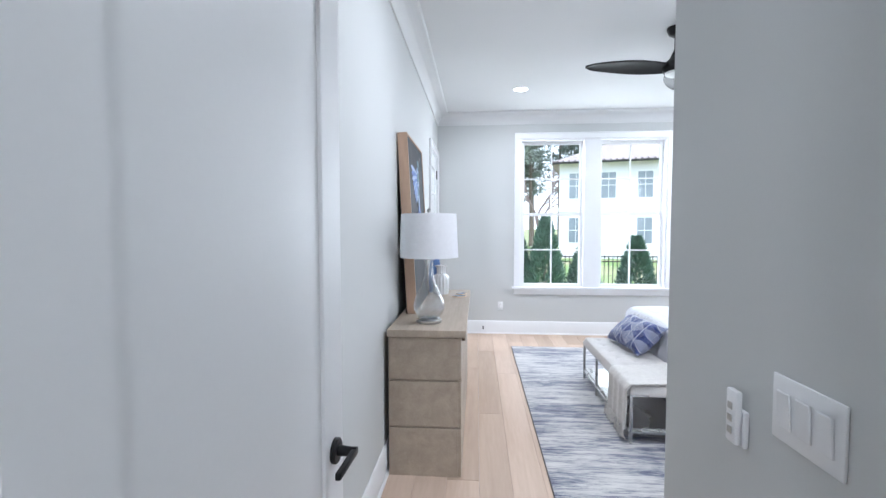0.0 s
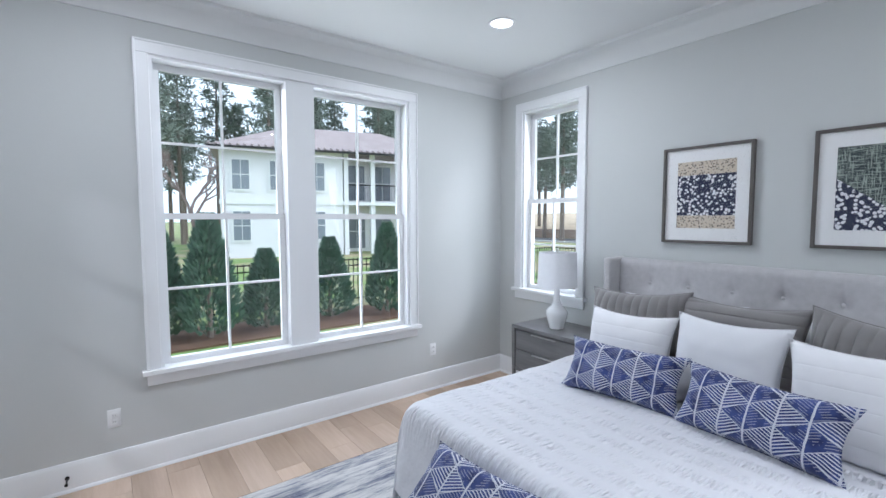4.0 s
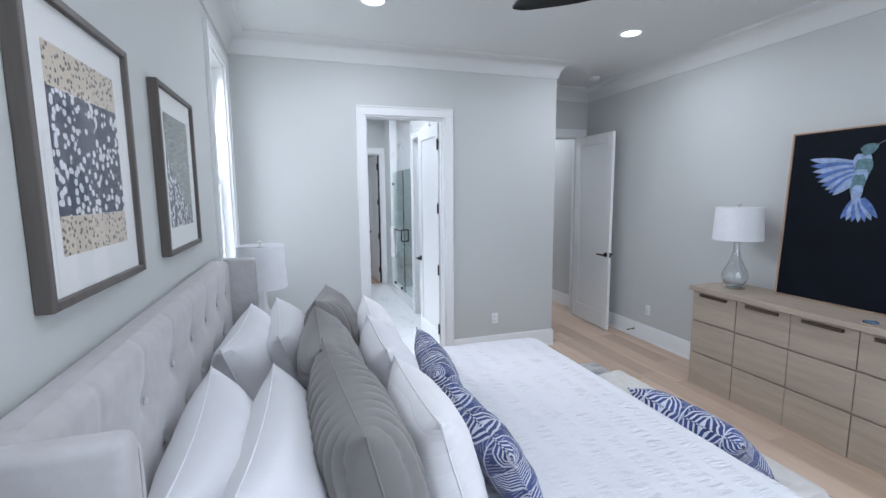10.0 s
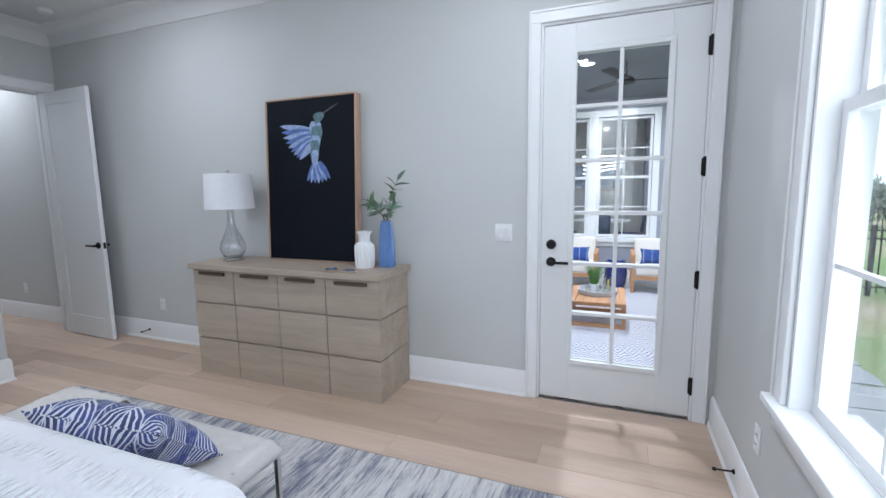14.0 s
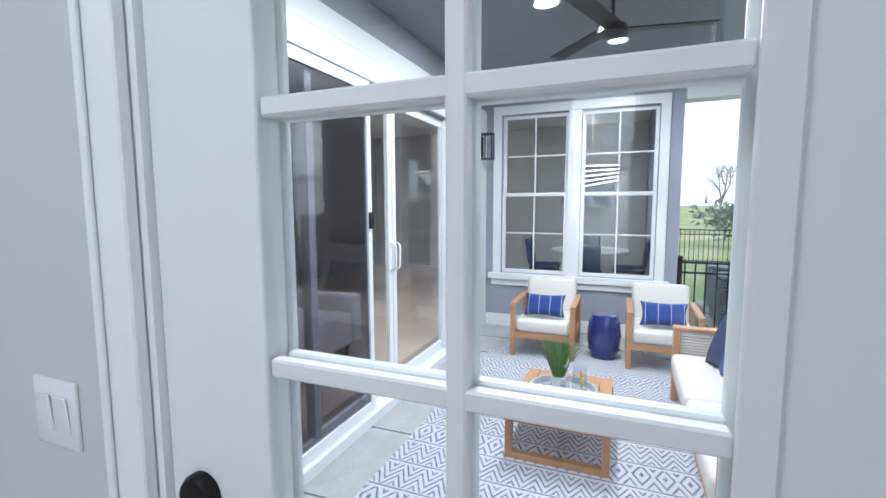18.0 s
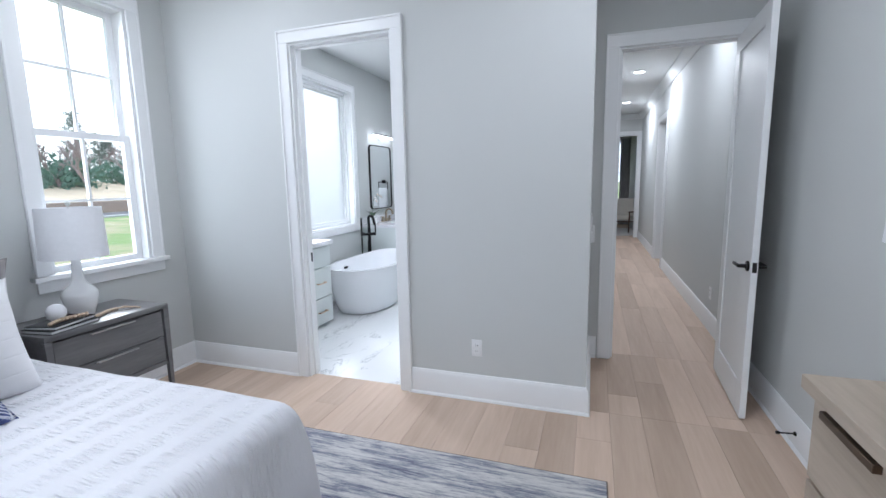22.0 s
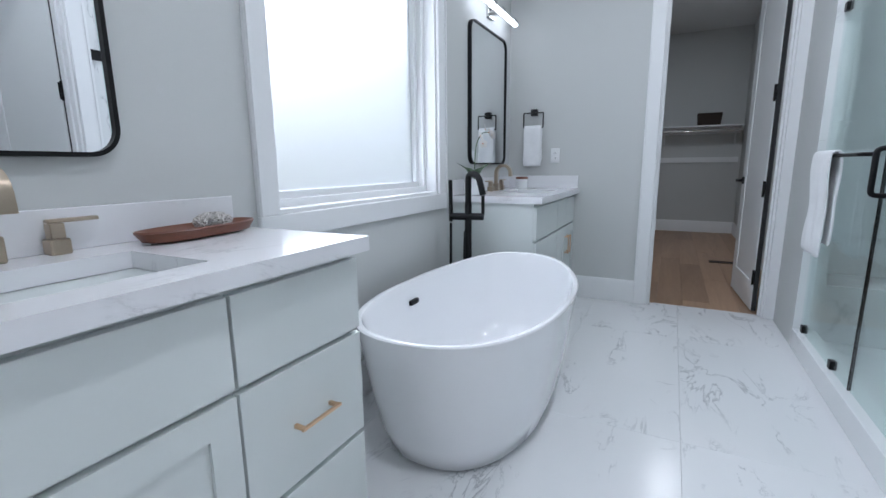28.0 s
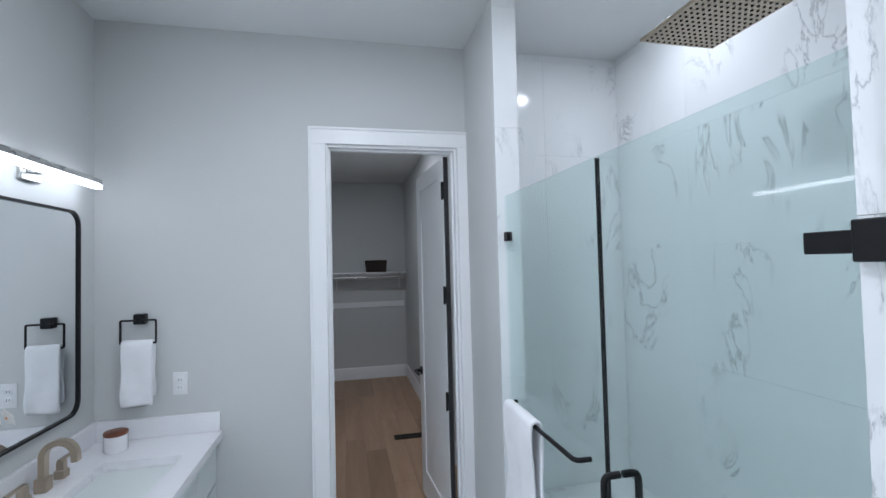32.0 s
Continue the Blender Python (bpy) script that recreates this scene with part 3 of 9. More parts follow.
jamb(_o, FD[0], FD[1], 2.435, 0.16, stop=0.55)
part("threshold", bx(FD[0], FD[1], 0.02, 0.2, 0.0, 0.016, 0.004), M["steel"], _o)

HINGES = (0.25, 0.89, 1.54, 2.19)


def hinge_bm():
    bm = bx(-0.016, 0.016, -0.004, 0.0, -0.05, 0.05, 0.003)
    lathe([(0.0075, -0.056), (0.0075, 0.056)], 10, bm=bm, at=(0, -0.007, 0))
    return bm


def lever(parent, x, y, z, side, way, name="door_handle"):
    """A square-armed black lever; side is the sign of y that it stands out to, way the sign of x that it points to."""
    h = part(name, lathe([(0.031, 0), (0.031, 0.008), (0.028, 0.011), (0.013, 0.011), (0.011, 0.05), (0.011, 0.056)], 24), M["black"], parent,
             "matt black lever handle", pose(x, y, z, -90 * side, 0, 0))
    part("lever_arm", bx(-0.012 if way > 0 else -0.115, 0.115 if way > 0 else 0.012, 0.044 if side > 0 else -0.058, 0.058 if side > 0 else -0.044, -0.009, 0.009, 0.004, 2),
         M["black"], h, "", pose(0, 0, 0, 90 * side, 0, 0))
    return h


def door(name, hinge, angle, width, height=2.40, label="", panel=True, handle_way=-1, hinge_side=1, gap_shade=True):
    """A one-panel shaker door; local x runs from the hinge, y is its thickness."""
    d = thing(name, (hinge[0], hinge[1], 0.012), angle, label, "door", kind="structure")
    t, st = 0.035, 0.115
    part("stile", bx(0, st, 0, t, 0, height, 0.002), M["door"], d, smooth=False)
    part("stile", bx(width - st, width, 0, t, 0, height, 0.002), M["door"], d, smooth=False)
    part("rail", bx(st, width - st, 0, t, 0, 0.2, 0.001), M["door"], d, smooth=False)
    part("rail", bx(st, width - st, 0, t, height - st, height, 0.001), M["door"], d, smooth=False)
    part("panel", bx(st, width - st, 0.009, t - 0.009, 0.2, height - st), M["door"], d, smooth=False)
    lever(d, width - 0.06, t, 0.93, 1, -1)
    lever(d, width - 0.06, 0, 0.93, -1, -1)
    part("latch_plate", bx(width - 0.0005, width + 0.002, 0.006, t - 0.006, 0.9, 0.96), M["black"], d, smooth=False)
    # dark strip that stands in for the shade in the hinge gap
    if gap_shade:
        part("edge_seal", bx(-0.013, -0.0006, 0.004, t - 0.004, 0, height), M["dark"], d, "dark door sealing and gap shade strip", smooth=False)
    for z in HINGES:
        part("hinge", hinge_bm(), M["black"], d, "", pose(-0.004, 0.0 if hinge_side < 0 else t, z, 0, 0, -90 if hinge_side < 0 else 180))
    return d


door("door_1", (-0.05, 0.507), 87.2, 0.785, label="open white one-panel bedroom door with black lever", hinge_side=1, gap_shade=False)
door("door_2", (2.117, 1.338), -89.0, 0.735, label="open white one-panel bathroom door with black hinges", hinge_side=1, gap_shade=False)
door("door_3", (2.085, BS - 0.125), -86.0, 0.735, label="open white one-panel closet door with black hinges", hinge_side=1)
door("door_4", (BW - 0.125, WC[0] + 0.02), 172.0, 0.70, label="open white one-panel door of the toilet room", hinge_side=-1)
door("door_5", (0.88, -4.82), -90.0, 0.765, label="closed white one-panel door off the hallway", hinge_side=-1)


def sash(ob, x0, x1, z0, z1, y, cols=2, rows=2, st=0.042, t=0.032, bar=0.016):
    s = part("sash", bx(x0, x0 + st, y, y + t, z0, z1), M["trim"], ob, smooth=False)
    for a, b, c, d in ((x1 - st, x1, z0, z1), (x0 + st, x1 - st, z0, z0 + st), (x0 + st, x1 - st, z1 - st, z1)):
        part("sash_rail", bx(a, b, y, y + t, c, d), M["trim"], s, smooth=False)
    gx0, gx1, gz0, gz1 = x0 + st, x1 - st, z0 + st, z1 - st
    for i in range(1, cols):
        x = gx0 + (gx1 - gx0) * i / cols
        part("muntin", bx(x - bar / 2, x + bar / 2, y + 0.004, y + t - 0.004, gz0, gz1), M["trim"], s, smooth=False)
    for i in range(1, rows):
        z = gz0 + (gz1 - gz0) * i / rows
        part("muntin", bx(gx0, gx1, y + 0.006, y + t - 0.006, z - bar / 2, z + bar / 2), M["trim"], s, smooth=False)
    p = part("pane", bx(gx0 - 0.004, gx1 + 0.004, y + t / 2 - 0.003, y + t / 2 + 0.003, gz0 - 0.004, gz1 + 0.004), M["glass"], s, smooth=False)
    p.visible_shadow = False


def window(name, m, units, z0, z1, mid, sides, w=0.09, depth=0.16, sill=0.075):
    """Double-hung window; units are (x0, x1) of each hung pair in the opening, sides its outer opening edges."""
    ob = thing(name, kind="structure")
    a, b = sides
    casing(name, m, a, b, z1, w, ob=ob, z0=z0 + 0.004)
    part("window_sill", bx(a - w - 0.025, b + w + 0.025, -0.05, 0.06, z0 - 0.028, z0 + 0.0032, 0.003), M["trim"], ob, smooth=False)
    part("apron", bx(a - w, b + w, -0.018, 0.0, z0 - 0.028 - sill, z0 - 0.0285, 0.003), M["trim"], ob, smooth=False)
    t = 0.02
    part("side_lining", bx(a + 0.0005, a + t, 0.0005, depth, z0, z1 - t), M["trim"], ob, smooth=False)
    part("side_lining", bx(b - t, b - 0.0005, 0.0005, depth, z0, z1 - t), M["trim"], ob, smooth=False)
    part("head_lining", bx(a, b, 0.0005, depth, z1 - t, z1 - 0.0005), M["trim"], ob, smooth=False)
    part("outer_sill", bx(a, b, 0.0605, depth + 0.04, z0 - 0.028, z0 + 0.004), M["trim"], ob, smooth=False)
    for (c, d), (e, f) in zip(units, units[1:]):
        part("mullion", bx(d + 0.002, e - 0.002, -0.018, depth - 0.01, z0, z1 - t), M["trim"], ob, smooth=False)
    for c, d in units:
        sash(ob, c, d, mid - 0.021, z1 - t, 0.105)
        sash(ob, c, d, z0, mid + 0.021, 0.066)
        part("sash_lock", bx((c + d) / 2 - 0.03, (c + d) / 2 + 0.03, 0.07, 0.095, mid + 0.0215, mid + 0.033, 0.003), M["trim"], ob)
    return ob


window("window_1", plane_m('y', N, False), [(0.945, 1.78), (2.0, 2.858)], 0.66, 2.692, 1.665, (0.925, 2.878), w=0.083)
window("window_2", plane_m('x', E, False), [(-6.088, -5.46)], 0.94, 2.705, 1.82, (-6.108, -5.44), w=0.083)
window("window_3", plane_m('x', E, False), [(-2.43, -1.80)], 0.94, 2.71, 1.82, (-2.45, -1.78))
window("window_4", plane_m('y', -11.6, True), [(-0.7, 0.03)], 0.72, 2.7, 1.7, (-0.72, 0.05))

# frosted bathroom window, fixed
_m = plane_m('x', BE, False)
_o = thing("window_5", kind="structure")
casing("window_5", _m, -BWIN[1], -BWIN[0], BWIN[3], 0.09, z0=BWIN[2], bottom=True, ob=_o)
_a, _b, _c, _d = -BWIN[1], -BWIN[0], BWIN[2], BWIN[3]
for _q in ((_a + 0.0005, _a + 0.015, _c + 0.015, _d - 0.015), (_b - 0.015, _b - 0.0005, _c + 0.015, _d - 0.015), (_a, _b, _c + 0.0005, _c + 0.015), (_a, _b, _d - 0.015, _d - 0.0005)):
    part("lining", bx(_q[0], _q[1], 0.0005, 0.2, _q[2], _q[3]), M["trim"], _o, smooth=False)
for _k, (_y0, _y1, _w) in enumerate(((0.07, 0.12, 0.045), (0.1, 0.15, 0.075))):
    for _q in ((_a + 0.015, _a + _w, _c + _w, _d - _w), (_b - _w, _b - 0.015, _c + _w, _d - _w), (_a + 0.015, _b - 0.015, _c + 0.015, _c + _w), (_a + 0.015, _b - 0.015, _d - _w, _d - 0.015)):
        part("window_frame", bx(_q[0], _q[1], _y0 + 0.002 * _k, _y1, _q[2], _q[3]), M["trim"], _o, smooth=False)
_p = part("pane", bx(_a + 0.07, _b - 0.07, 0.126, 0.132, _c + 0.07, _d - 0.07), M["frosted"], _o, "frosted glass pane", smooth=False)
_p.visible_shadow = False

# glazed porch door
_d = thing("door_6", (W - 0.012, FD[0] + 0.0155, 0.018), 90.0, "white porch door with twelve glass panes and black hardware", "door", kind="structure")
_wd, _hd = FD[1] - FD[0] - 0.031, 2.40
_g0, _g1, _h0, _h1 = 0.19, 0.72, 0.265, 2.235
for _q in ((0, _g0, 0, _hd), (_g1, _wd, 0, _hd)):
    part("stile", bx(_q[0], _q[1], 0, 0.045, _q[2], _q[3], 0.002), M["door"], _d, smooth=False)
part("rail", bx(_g0, _g1, 0, 0.045, 0, _h0), M["door"], _d, smooth=False)
part("rail", bx(_g0, _g1, 0, 0.045, _h1, _hd), M["door"], _d, smooth=False)
for _y in (-0.009, 0.0455):
    for _q in ((_g0 - 0.022, _g0 + 0.01, _h0 - 0.022, _h1 + 0.022), (_g1 - 0.01, _g1 + 0.022, _h0 - 0.022, _h1 + 0.022), (_g0 + 0.01, _g1 - 0.01, _h0 - 0.022, _h0 + 0.01), (_g0 + 0.01, _g1 - 0.01, _h1 - 0.01, _h1 + 0.022)):
        part("glazing_bead", bx(_q[0], _q[1], _y, _y + 0.0085, _q[2], _q[3], 0.002), M["door"], _d, smooth=False)
_xm = (_g0 + _g1) / 2
for _y in (-0.004, 0.026):
    part("muntin", bx(_xm - 0.012, _xm + 0.012, _y, _y + 0.022, _h0 + 0.01, _h1 - 0.01, 0.003), M["door"], _d, smooth=False)
    for _i in range(1, 6):
        _z = _h0 + (_h1 - _h0) * _i / 6
        part("muntin", bx(_g0 + 0.01, _g1 - 0.01, _y + 0.001, _y + 0.021, _z - 0.012, _z + 0.012, 0.003), M["door"], _d, smooth=False)
_p = part("pane", bx(_g0, _g1, 0.0195, 0.0245, _h0, _h1), M["glass"], _d, smooth=False)
_p.visible_shadow = False
lever(_d, 0.065, 0, 0.93, -1, 1)
part("deadbolt", lathe([(0.032, 0), (0.032, 0.012), (0.027, 0.02), (0.0, 0.021)], 24, cap=False), M["black"], _d, "", pose(0.065, 0, 1.045, 90, 0, 0))
for _z in (0.2, 0.86, 1.52, 2.18):
    part("hinge", hinge_bm(), M["black"], _d, "", pose(_wd + 0.006, -0.002, _z, 0, 0, 0))

# plates
def plate(name, m, n=1, outlet=False, label=""):
    w = 0.07 + 0.046 * (n - 1)
    o = thing(name, label=label, category="outlet" if outlet else "light switch")
    o.matrix_world = m
    part("cover_plate", bx(-w / 2, w / 2, -0.006, 0, -0.058, 0.058, 0.0025, 2), M["plastic"], o)
    for i in range(n):
        x = (i - (n - 1) / 2) * 0.046
        if outlet:
            for z in (-0.02, 0.02):
                s = part("socket", bx(x - 0.0165, x + 0.0165, -0.0085, -0.0061, z - 0.0145, z + 0.0145, 0.003, 2), M["plastic"], o)
                for k in (-0.006, 0.006):
                    part("slot", bx(x + k - 0.0012, x + k + 0.0012, -0.0095, -0.0086, z - 0.004, z + 0.005), M["dark"], s, smooth=False)
        else:
            part("rocker", turned(bx(-0.0165, 0.0165, -0.004, 0.0, -0.033, 0.033, 0.002), pose(x, -0.0065, 0, 4, 0, 0)), M["plastic"], o)
    return o


def on(axis, p, flip, a, z):
    """Place a at height z on a wall face."""
    m = plane_m(axis, p, flip)
    return (pose(a, p, z, 0, 0, 180 if flip else 0) if axis == 'y' else pose(p, a, z, 0, 0, 90 if flip else -90))


plate("light_switch", on('x', J, False, 0.945, 1.17), 3, label="white three-gang switch plate on grey wall")
plate("light_switch", on('x', W, True, 5.135, 1.134), 2, label="white two-gang switch plate beside porch door")
_o = thing("fan_remote", label="small white remote in a wall holder", category="remote")
_o.matrix_world = on('x', J, False, 1.12, 1.1)
part("holder", bx(-0.022, 0.022, -0.012, 0, -0.055, 0.02, 0.003), M["plastic"], _o)
_b = part("remote_body", bx(-0.019, 0.019, -0.026, -0.0121, -0.05, 0.06, 0.005, 2), M["plastic"], _o)
for _i in range(3):
    part("button", bx(-0.008, 0.008, -0.0285, -0.0261, 0.02 - 0.025 * _i, 0.035 - 0.025 * _i, 0.001), M["steel"], _b)
for _a, _k in (((0.66, 0.39), ('y', N, False)), ((3.14, 0.39), ('y', N, False)), ((1.572, 0.367), ('y', S, True)), ((3.57, 1.16), ('y', BS, True))):
    plate("outlet", on(*_k, _a[0], _a[1]), 1, True, "white duplex outlet on the wall")
plate("outlet", on('x', W, True, 1.75, 0.36), 1, True, "white duplex outlet on the wall")
plate("outlet", on('x', E, False, 2.07, 0.367), 1, True, "white duplex outlet on the wall")
plate("outlet", on('x', -0.24, True, -0.55, 0.36), 1, True, "white duplex outlet on the wall")


def doorstop(x, y, d):
    o = thing("door_stop", (x, y, 0.09), d, "black spring door stop on white baseboard", "door stop")
    part("base", lathe([(0.012, 0), (0.012, 0.006), (0.006, 0.01)], 12), M["black"], o, "", pose(0, 0, 0, 0, 90, 0))
    part("rod", tube([(0.008, 0, 0), (0.075, 0, -0.004)], 0.0045, 8), M["black"], o)
    part("tip", lathe([(0.008, 0), (0.009, 0.012), (0.006, 0.016)], 12), M["black"], o, "", pose(0.075, 0, -0.004, 0, 90, 0))


doorstop(W + 0.016, 1.55, 0)
doorstop(0.42, N - 0.016, -90)

# ---- lamps in the ceiling ----
def can(x, y, z=CEIL, watts=14.0, r=0.075, col=(1.0, 0.97, 0.94), label="round white recessed ceiling light, lit", down=0.012):
    o = thing("ceiling_light", (x, y, z), 0, label, "ceiling light", "recessed lights")
    part("trim_ring", lathe([(r + 0.022, 0.0), (r + 0.02, -0.007), (r + 0.004, -0.009), (r, -0.004), (r, 0.0)], 32, cap=False), M["plastic"], o)
    part("lens", lathe([(0.0, -0.0035), (r, -0.0035)], 32, cap=False), M["led"], o)
    if watts:
        ld = bpy.data.lights.new("downlight", 'AREA')
        ld.shape, ld.size, ld.energy, ld.color = 'DISK', 2 * r, watts, col
        lo = new("downlight", ld)
        lo.matrix_world = pose(x, y, z - down)
    return o


for _x, _y in ((0.82, 5.36), (3.0, 5.36), (0.76, 2.45), (2.96, 2.48)):
    can(_x, _y, watts=BED_W)
# added hall light, hidden from view above the entry's head
can(0.26, -0.6, watts=HALL_W * 0.5)
can(0.26, -3.3, watts=HALL_W)
can(0.26, -6.1, watts=HALL_W)
can(2.55, -4.6, watts=CLOSET_W)
can(1.9 + 0.75, 0.55, watts=BATH_W)
can(2.65, -1.2, watts=BATH_W)
can(1.35, -1.75, watts=SHOWER_W)
# unseen light added to brighten the toilet room in the mirror
can(1.5, 0.5, watts=5.0)
_o = thing("smoke_detector", (0.12, 1.09, CEIL), 0, "round white smoke detector on the ceiling", "smoke detector")
part("body", lathe([(0.06, 0), (0.06, -0.015), (0.045, -0.032), (0.0, -0.034)], 24, cap=False), M["plastic"], _o)

alone("strike_plate", bx(BD[1] - 0.0155, BD[1] - 0.0121, 1.375, 1.42, 0.885, 0.955, 0.001), M["black"], "black strike plate on bathroom door jamb", "strike plate", smooth=False)

# ---- bedroom things ----
def fabric_pattern(name, ground, dark, line, cell=0.105, tall=0.118):
    """Blue cloth in columns: dark diamonds and white-hatched ones, split by white seams."""
    g = Nodes(name)
    v = g.coords()
    sx = g.n("SeparateXYZ")
    g.l(v, sx.inputs[0])
    wob = g.math('MULTIPLY', g.math('SUBTRACT', g.noise(v, 18, 2), 0.5), 0.008)
    x = g.math('DIVIDE', g.math('ADD', g.math('ADD', sx.outputs[0], 20 * cell), wob), cell)
    y = g.math('DIVIDE', g.math('ADD', g.math('ADD', sx.outputs[1], 20.3 * tall), wob), tall)
    u = g.math('FRACT', x)
    odd = g.math('MODULO', g.math('FLOOR', x), 2.0)
    uu = g.math('ABSOLUTE', g.math('SUBTRACT', u, odd))
    q = g.math('ABSOLUTE', g.math('SUBTRACT', g.math('MULTIPLY', g.math('FRACT', y), 2.0), 1.0))
    side = g.math('SUBTRACT', g.math('ADD', q, uu), 1.0)
    light = g.math('GREATER_THAN', side, 0.0)
    deep = g.math('SUBTRACT', 1.0, light)
    fan = g.math('FRACT', g.math('MULTIPLY', g.math('SUBTRACT', y, g.math('MULTIPLY', uu, 0.42)), 9.0))
    fine = g.math('FRACT', g.math('MULTIPLY', g.math('ADD', y, g.math('MULTIPLY', uu, 0.42)), 10.0))
    rim = g.math('MULTIPLY', g.math('LESS_THAN', fine, 0.3), g.math('GREATER_THAN', g.noise(v, 26, 2), 0.47))
    hatch = g.math('ADD', g.math('MULTIPLY', light, g.math('LESS_THAN', fan, 0.38)), g.math('MULTIPLY', deep, g.math('MULTIPLY', rim, 0.4)))
    seam = g.math('GREATER_THAN', g.math('ABSOLUTE', g.math('SUBTRACT', u, 0.5)), 0.464)
    edge = g.math('LESS_THAN', g.math('ABSOLUTE', side), 0.035)
    lines = g.math('MAXIMUM', hatch, g.math('MAXIMUM', seam, g.math('MULTIPLY', edge, 0.85)))
    blue = g.mix(g.ramp(g.noise(v, 16, 3), [(0.35, (0, 0, 0)), (0.65, (1, 1, 1))]), ground, dark)
    g.base(g.mix(g.math('MULTIPLY', lines, 0.9), blue, line))
    g.setp(Roughness=0.9, Sheen_Weight=0.2)
    g.bump(g.noise(v, 500, 2), 0.3, 0.001)
    return g.m


M["blue_pattern"] = fabric_pattern("blue_geometric_cloth", (0.042, 0.068, 0.235), (0.016, 0.026, 0.105), (0.62, 0.64, 0.7))


def ribbed(name, col, step=0.022, axis=0, strength=0.8, dist=0.004):
    g = Nodes(name)
    v = g.coords()
    sx = g.n("SeparateXYZ")
    g.l(v, sx.inputs[0])
    f = g.math('POWER', g.math('ABSOLUTE', g.math('SINE', g.math('MULTIPLY', g.math('ADD', sx.outputs[axis], g.math('MULTIPLY', g.noise(v, 9, 2), 0.003)), math.pi / step))), 0.3)
    n = g.noise(v, 400, 2)
    g.base(g.mix(g.noise(v, 7, 4), tone(col, 0.92), tone(col, 1.06)))
    g.setp(Roughness=0.92, Sheen_Weight=0.3)
    g.bump(g.math('ADD', f, g.math('MULTIPLY', n, 0.2)), strength, dist)
    return g.m


M["grey_ribbed"] = pbr("taupe_pleated_cotton", (0.2, 0.19, 0.19), 0.92, var=0.1, scale=7, fine=400, bump=0.3, bdist=0.001, sheen=0.3)
M["white_tucked"] = ribbed("white_tucked_cotton", (0.8, 0.8, 0.82), 0.07, 1, 0.55, 0.004)
_g = Nodes("white_gathered_quilt")
_v = _g.coords()
_s = _g.n("SeparateXYZ")
_g.l(_v, _s.inputs[0])
_band = _g.math('SINE', _g.math('MULTIPLY', _s.outputs[0], 2 * math.pi / 0.125))
_rk = _g.noise(_g.coords((11, 46, 9)), 1.0, 2)
_mask = _g.ramp(_g.math('ADD', _g.math('MULTIPLY', _band, 0.5), 0.5), [(0.15, (0.04, 0.04, 0.04)), (0.8, (1, 1, 1))])
_pk = _g.noise(_g.coords((4, 5, 5)), 1.2, 2)
_gate = _g.ramp(_pk, [(0.25, (0.35, 0.35, 0.35)), (0.55, (1, 1, 1))])
_h = _g.math('ADD', _g.math('MULTIPLY', _g.math('MULTIPLY', _g.math('SUBTRACT', _rk, 0.5), _g.mix(1.0, _mask, _gate, 'MULTIPLY')), 1.35), _g.math('MULTIPLY', _g.noise(_v, 9, 3), 0.3))
_g.base(_g.mix(_g.noise(_v, 5, 4), (0.68, 0.685, 0.725), (0.73, 0.735, 0.77)))
_g.setp(Roughness=0.9, Sheen_Weight=0.25)
_g.bump(_h, 0.9, 0.034)
M["quilt"] = _g.m


def cushion(w, h, t, seed=0, n=26, sag=0.0, pleat=0.0, across=False):
    """A stuffed cushion with drawn-out corners; lies in x, y with thickness along z."""
    bm = bmesh.new()
    top, bot = {}, {}
    for i in range(n + 1):
        for j in range(n + 1):
            u, v = -1 + 2 * i / n, -1 + 2 * j / n
            pinch = 1 - 0.125 * (1 - u * u) * abs(v) ** 3 * 1.0
            pin2 = 1 - 0.125 * (1 - v * v) * abs(u) ** 3
            x, y = u * w / 2 * pin2, v * h / 2 * pinch
            f = max(0.0, (1 - abs(u) ** 3.4) * (1 - abs(v) ** 3.0)) ** 0.52
            q = noise.noise(Vector((x * 6 + seed, y * 6, seed * 1.7))) * 0.012 + noise.noise(Vector((x * 16 + seed, y * 16, 3.0))) * 0.005
            rim = i in (0, n) or j in (0, n)
            z = t / 2 * f
            if pleat:
                a = (y if across else x) + 0.004 * noise.noise(Vector((x * 5, y * 5, seed)))
                z -= 0.0075 * math.exp(-((a / pleat - round(a / pleat)) * pleat / 0.0045) ** 2) * min(1.0, f * 1.5) - 0.004 * math.cos(2 * math.pi * a / pleat + math.pi) * f * 0.6
            dz = sag * (v * v) if sag else 0
            top[i, j] = bm.verts.new((x, y, dz + (z + q * f if not rim else 0)))
            bot[i, j] = top[i, j] if rim else bm.verts.new((x, y, dz - z + q * f * 0.6))
    for i in range(n):
        for j in range(n):
            bm.faces.new((top[i, j], top[i + 1, j], top[i + 1, j + 1], top[i, j + 1]))
            f = [bot[i, j], bot[i, j + 1], bot[i + 1, j + 1], bot[i + 1, j]]
            bm.faces.new(f)
    return bm


def rim_path(w, h, off=0.0):
    pts = []
    n = 12
    for s in range(4):
        for k in range(n):
            a = -1 + 2 * k / n
            u, v = ((a, -1), (1, a), (-a, 1), (-1, -a))[s]
            pts.append((u * (w / 2 + off) * (1 - 0.125 * (1 - v * v) * abs(u) ** 3), v * (h / 2 + off) * (1 - 0.125 * (1 - u * u) * abs(v) ** 3), 0))
    return pts


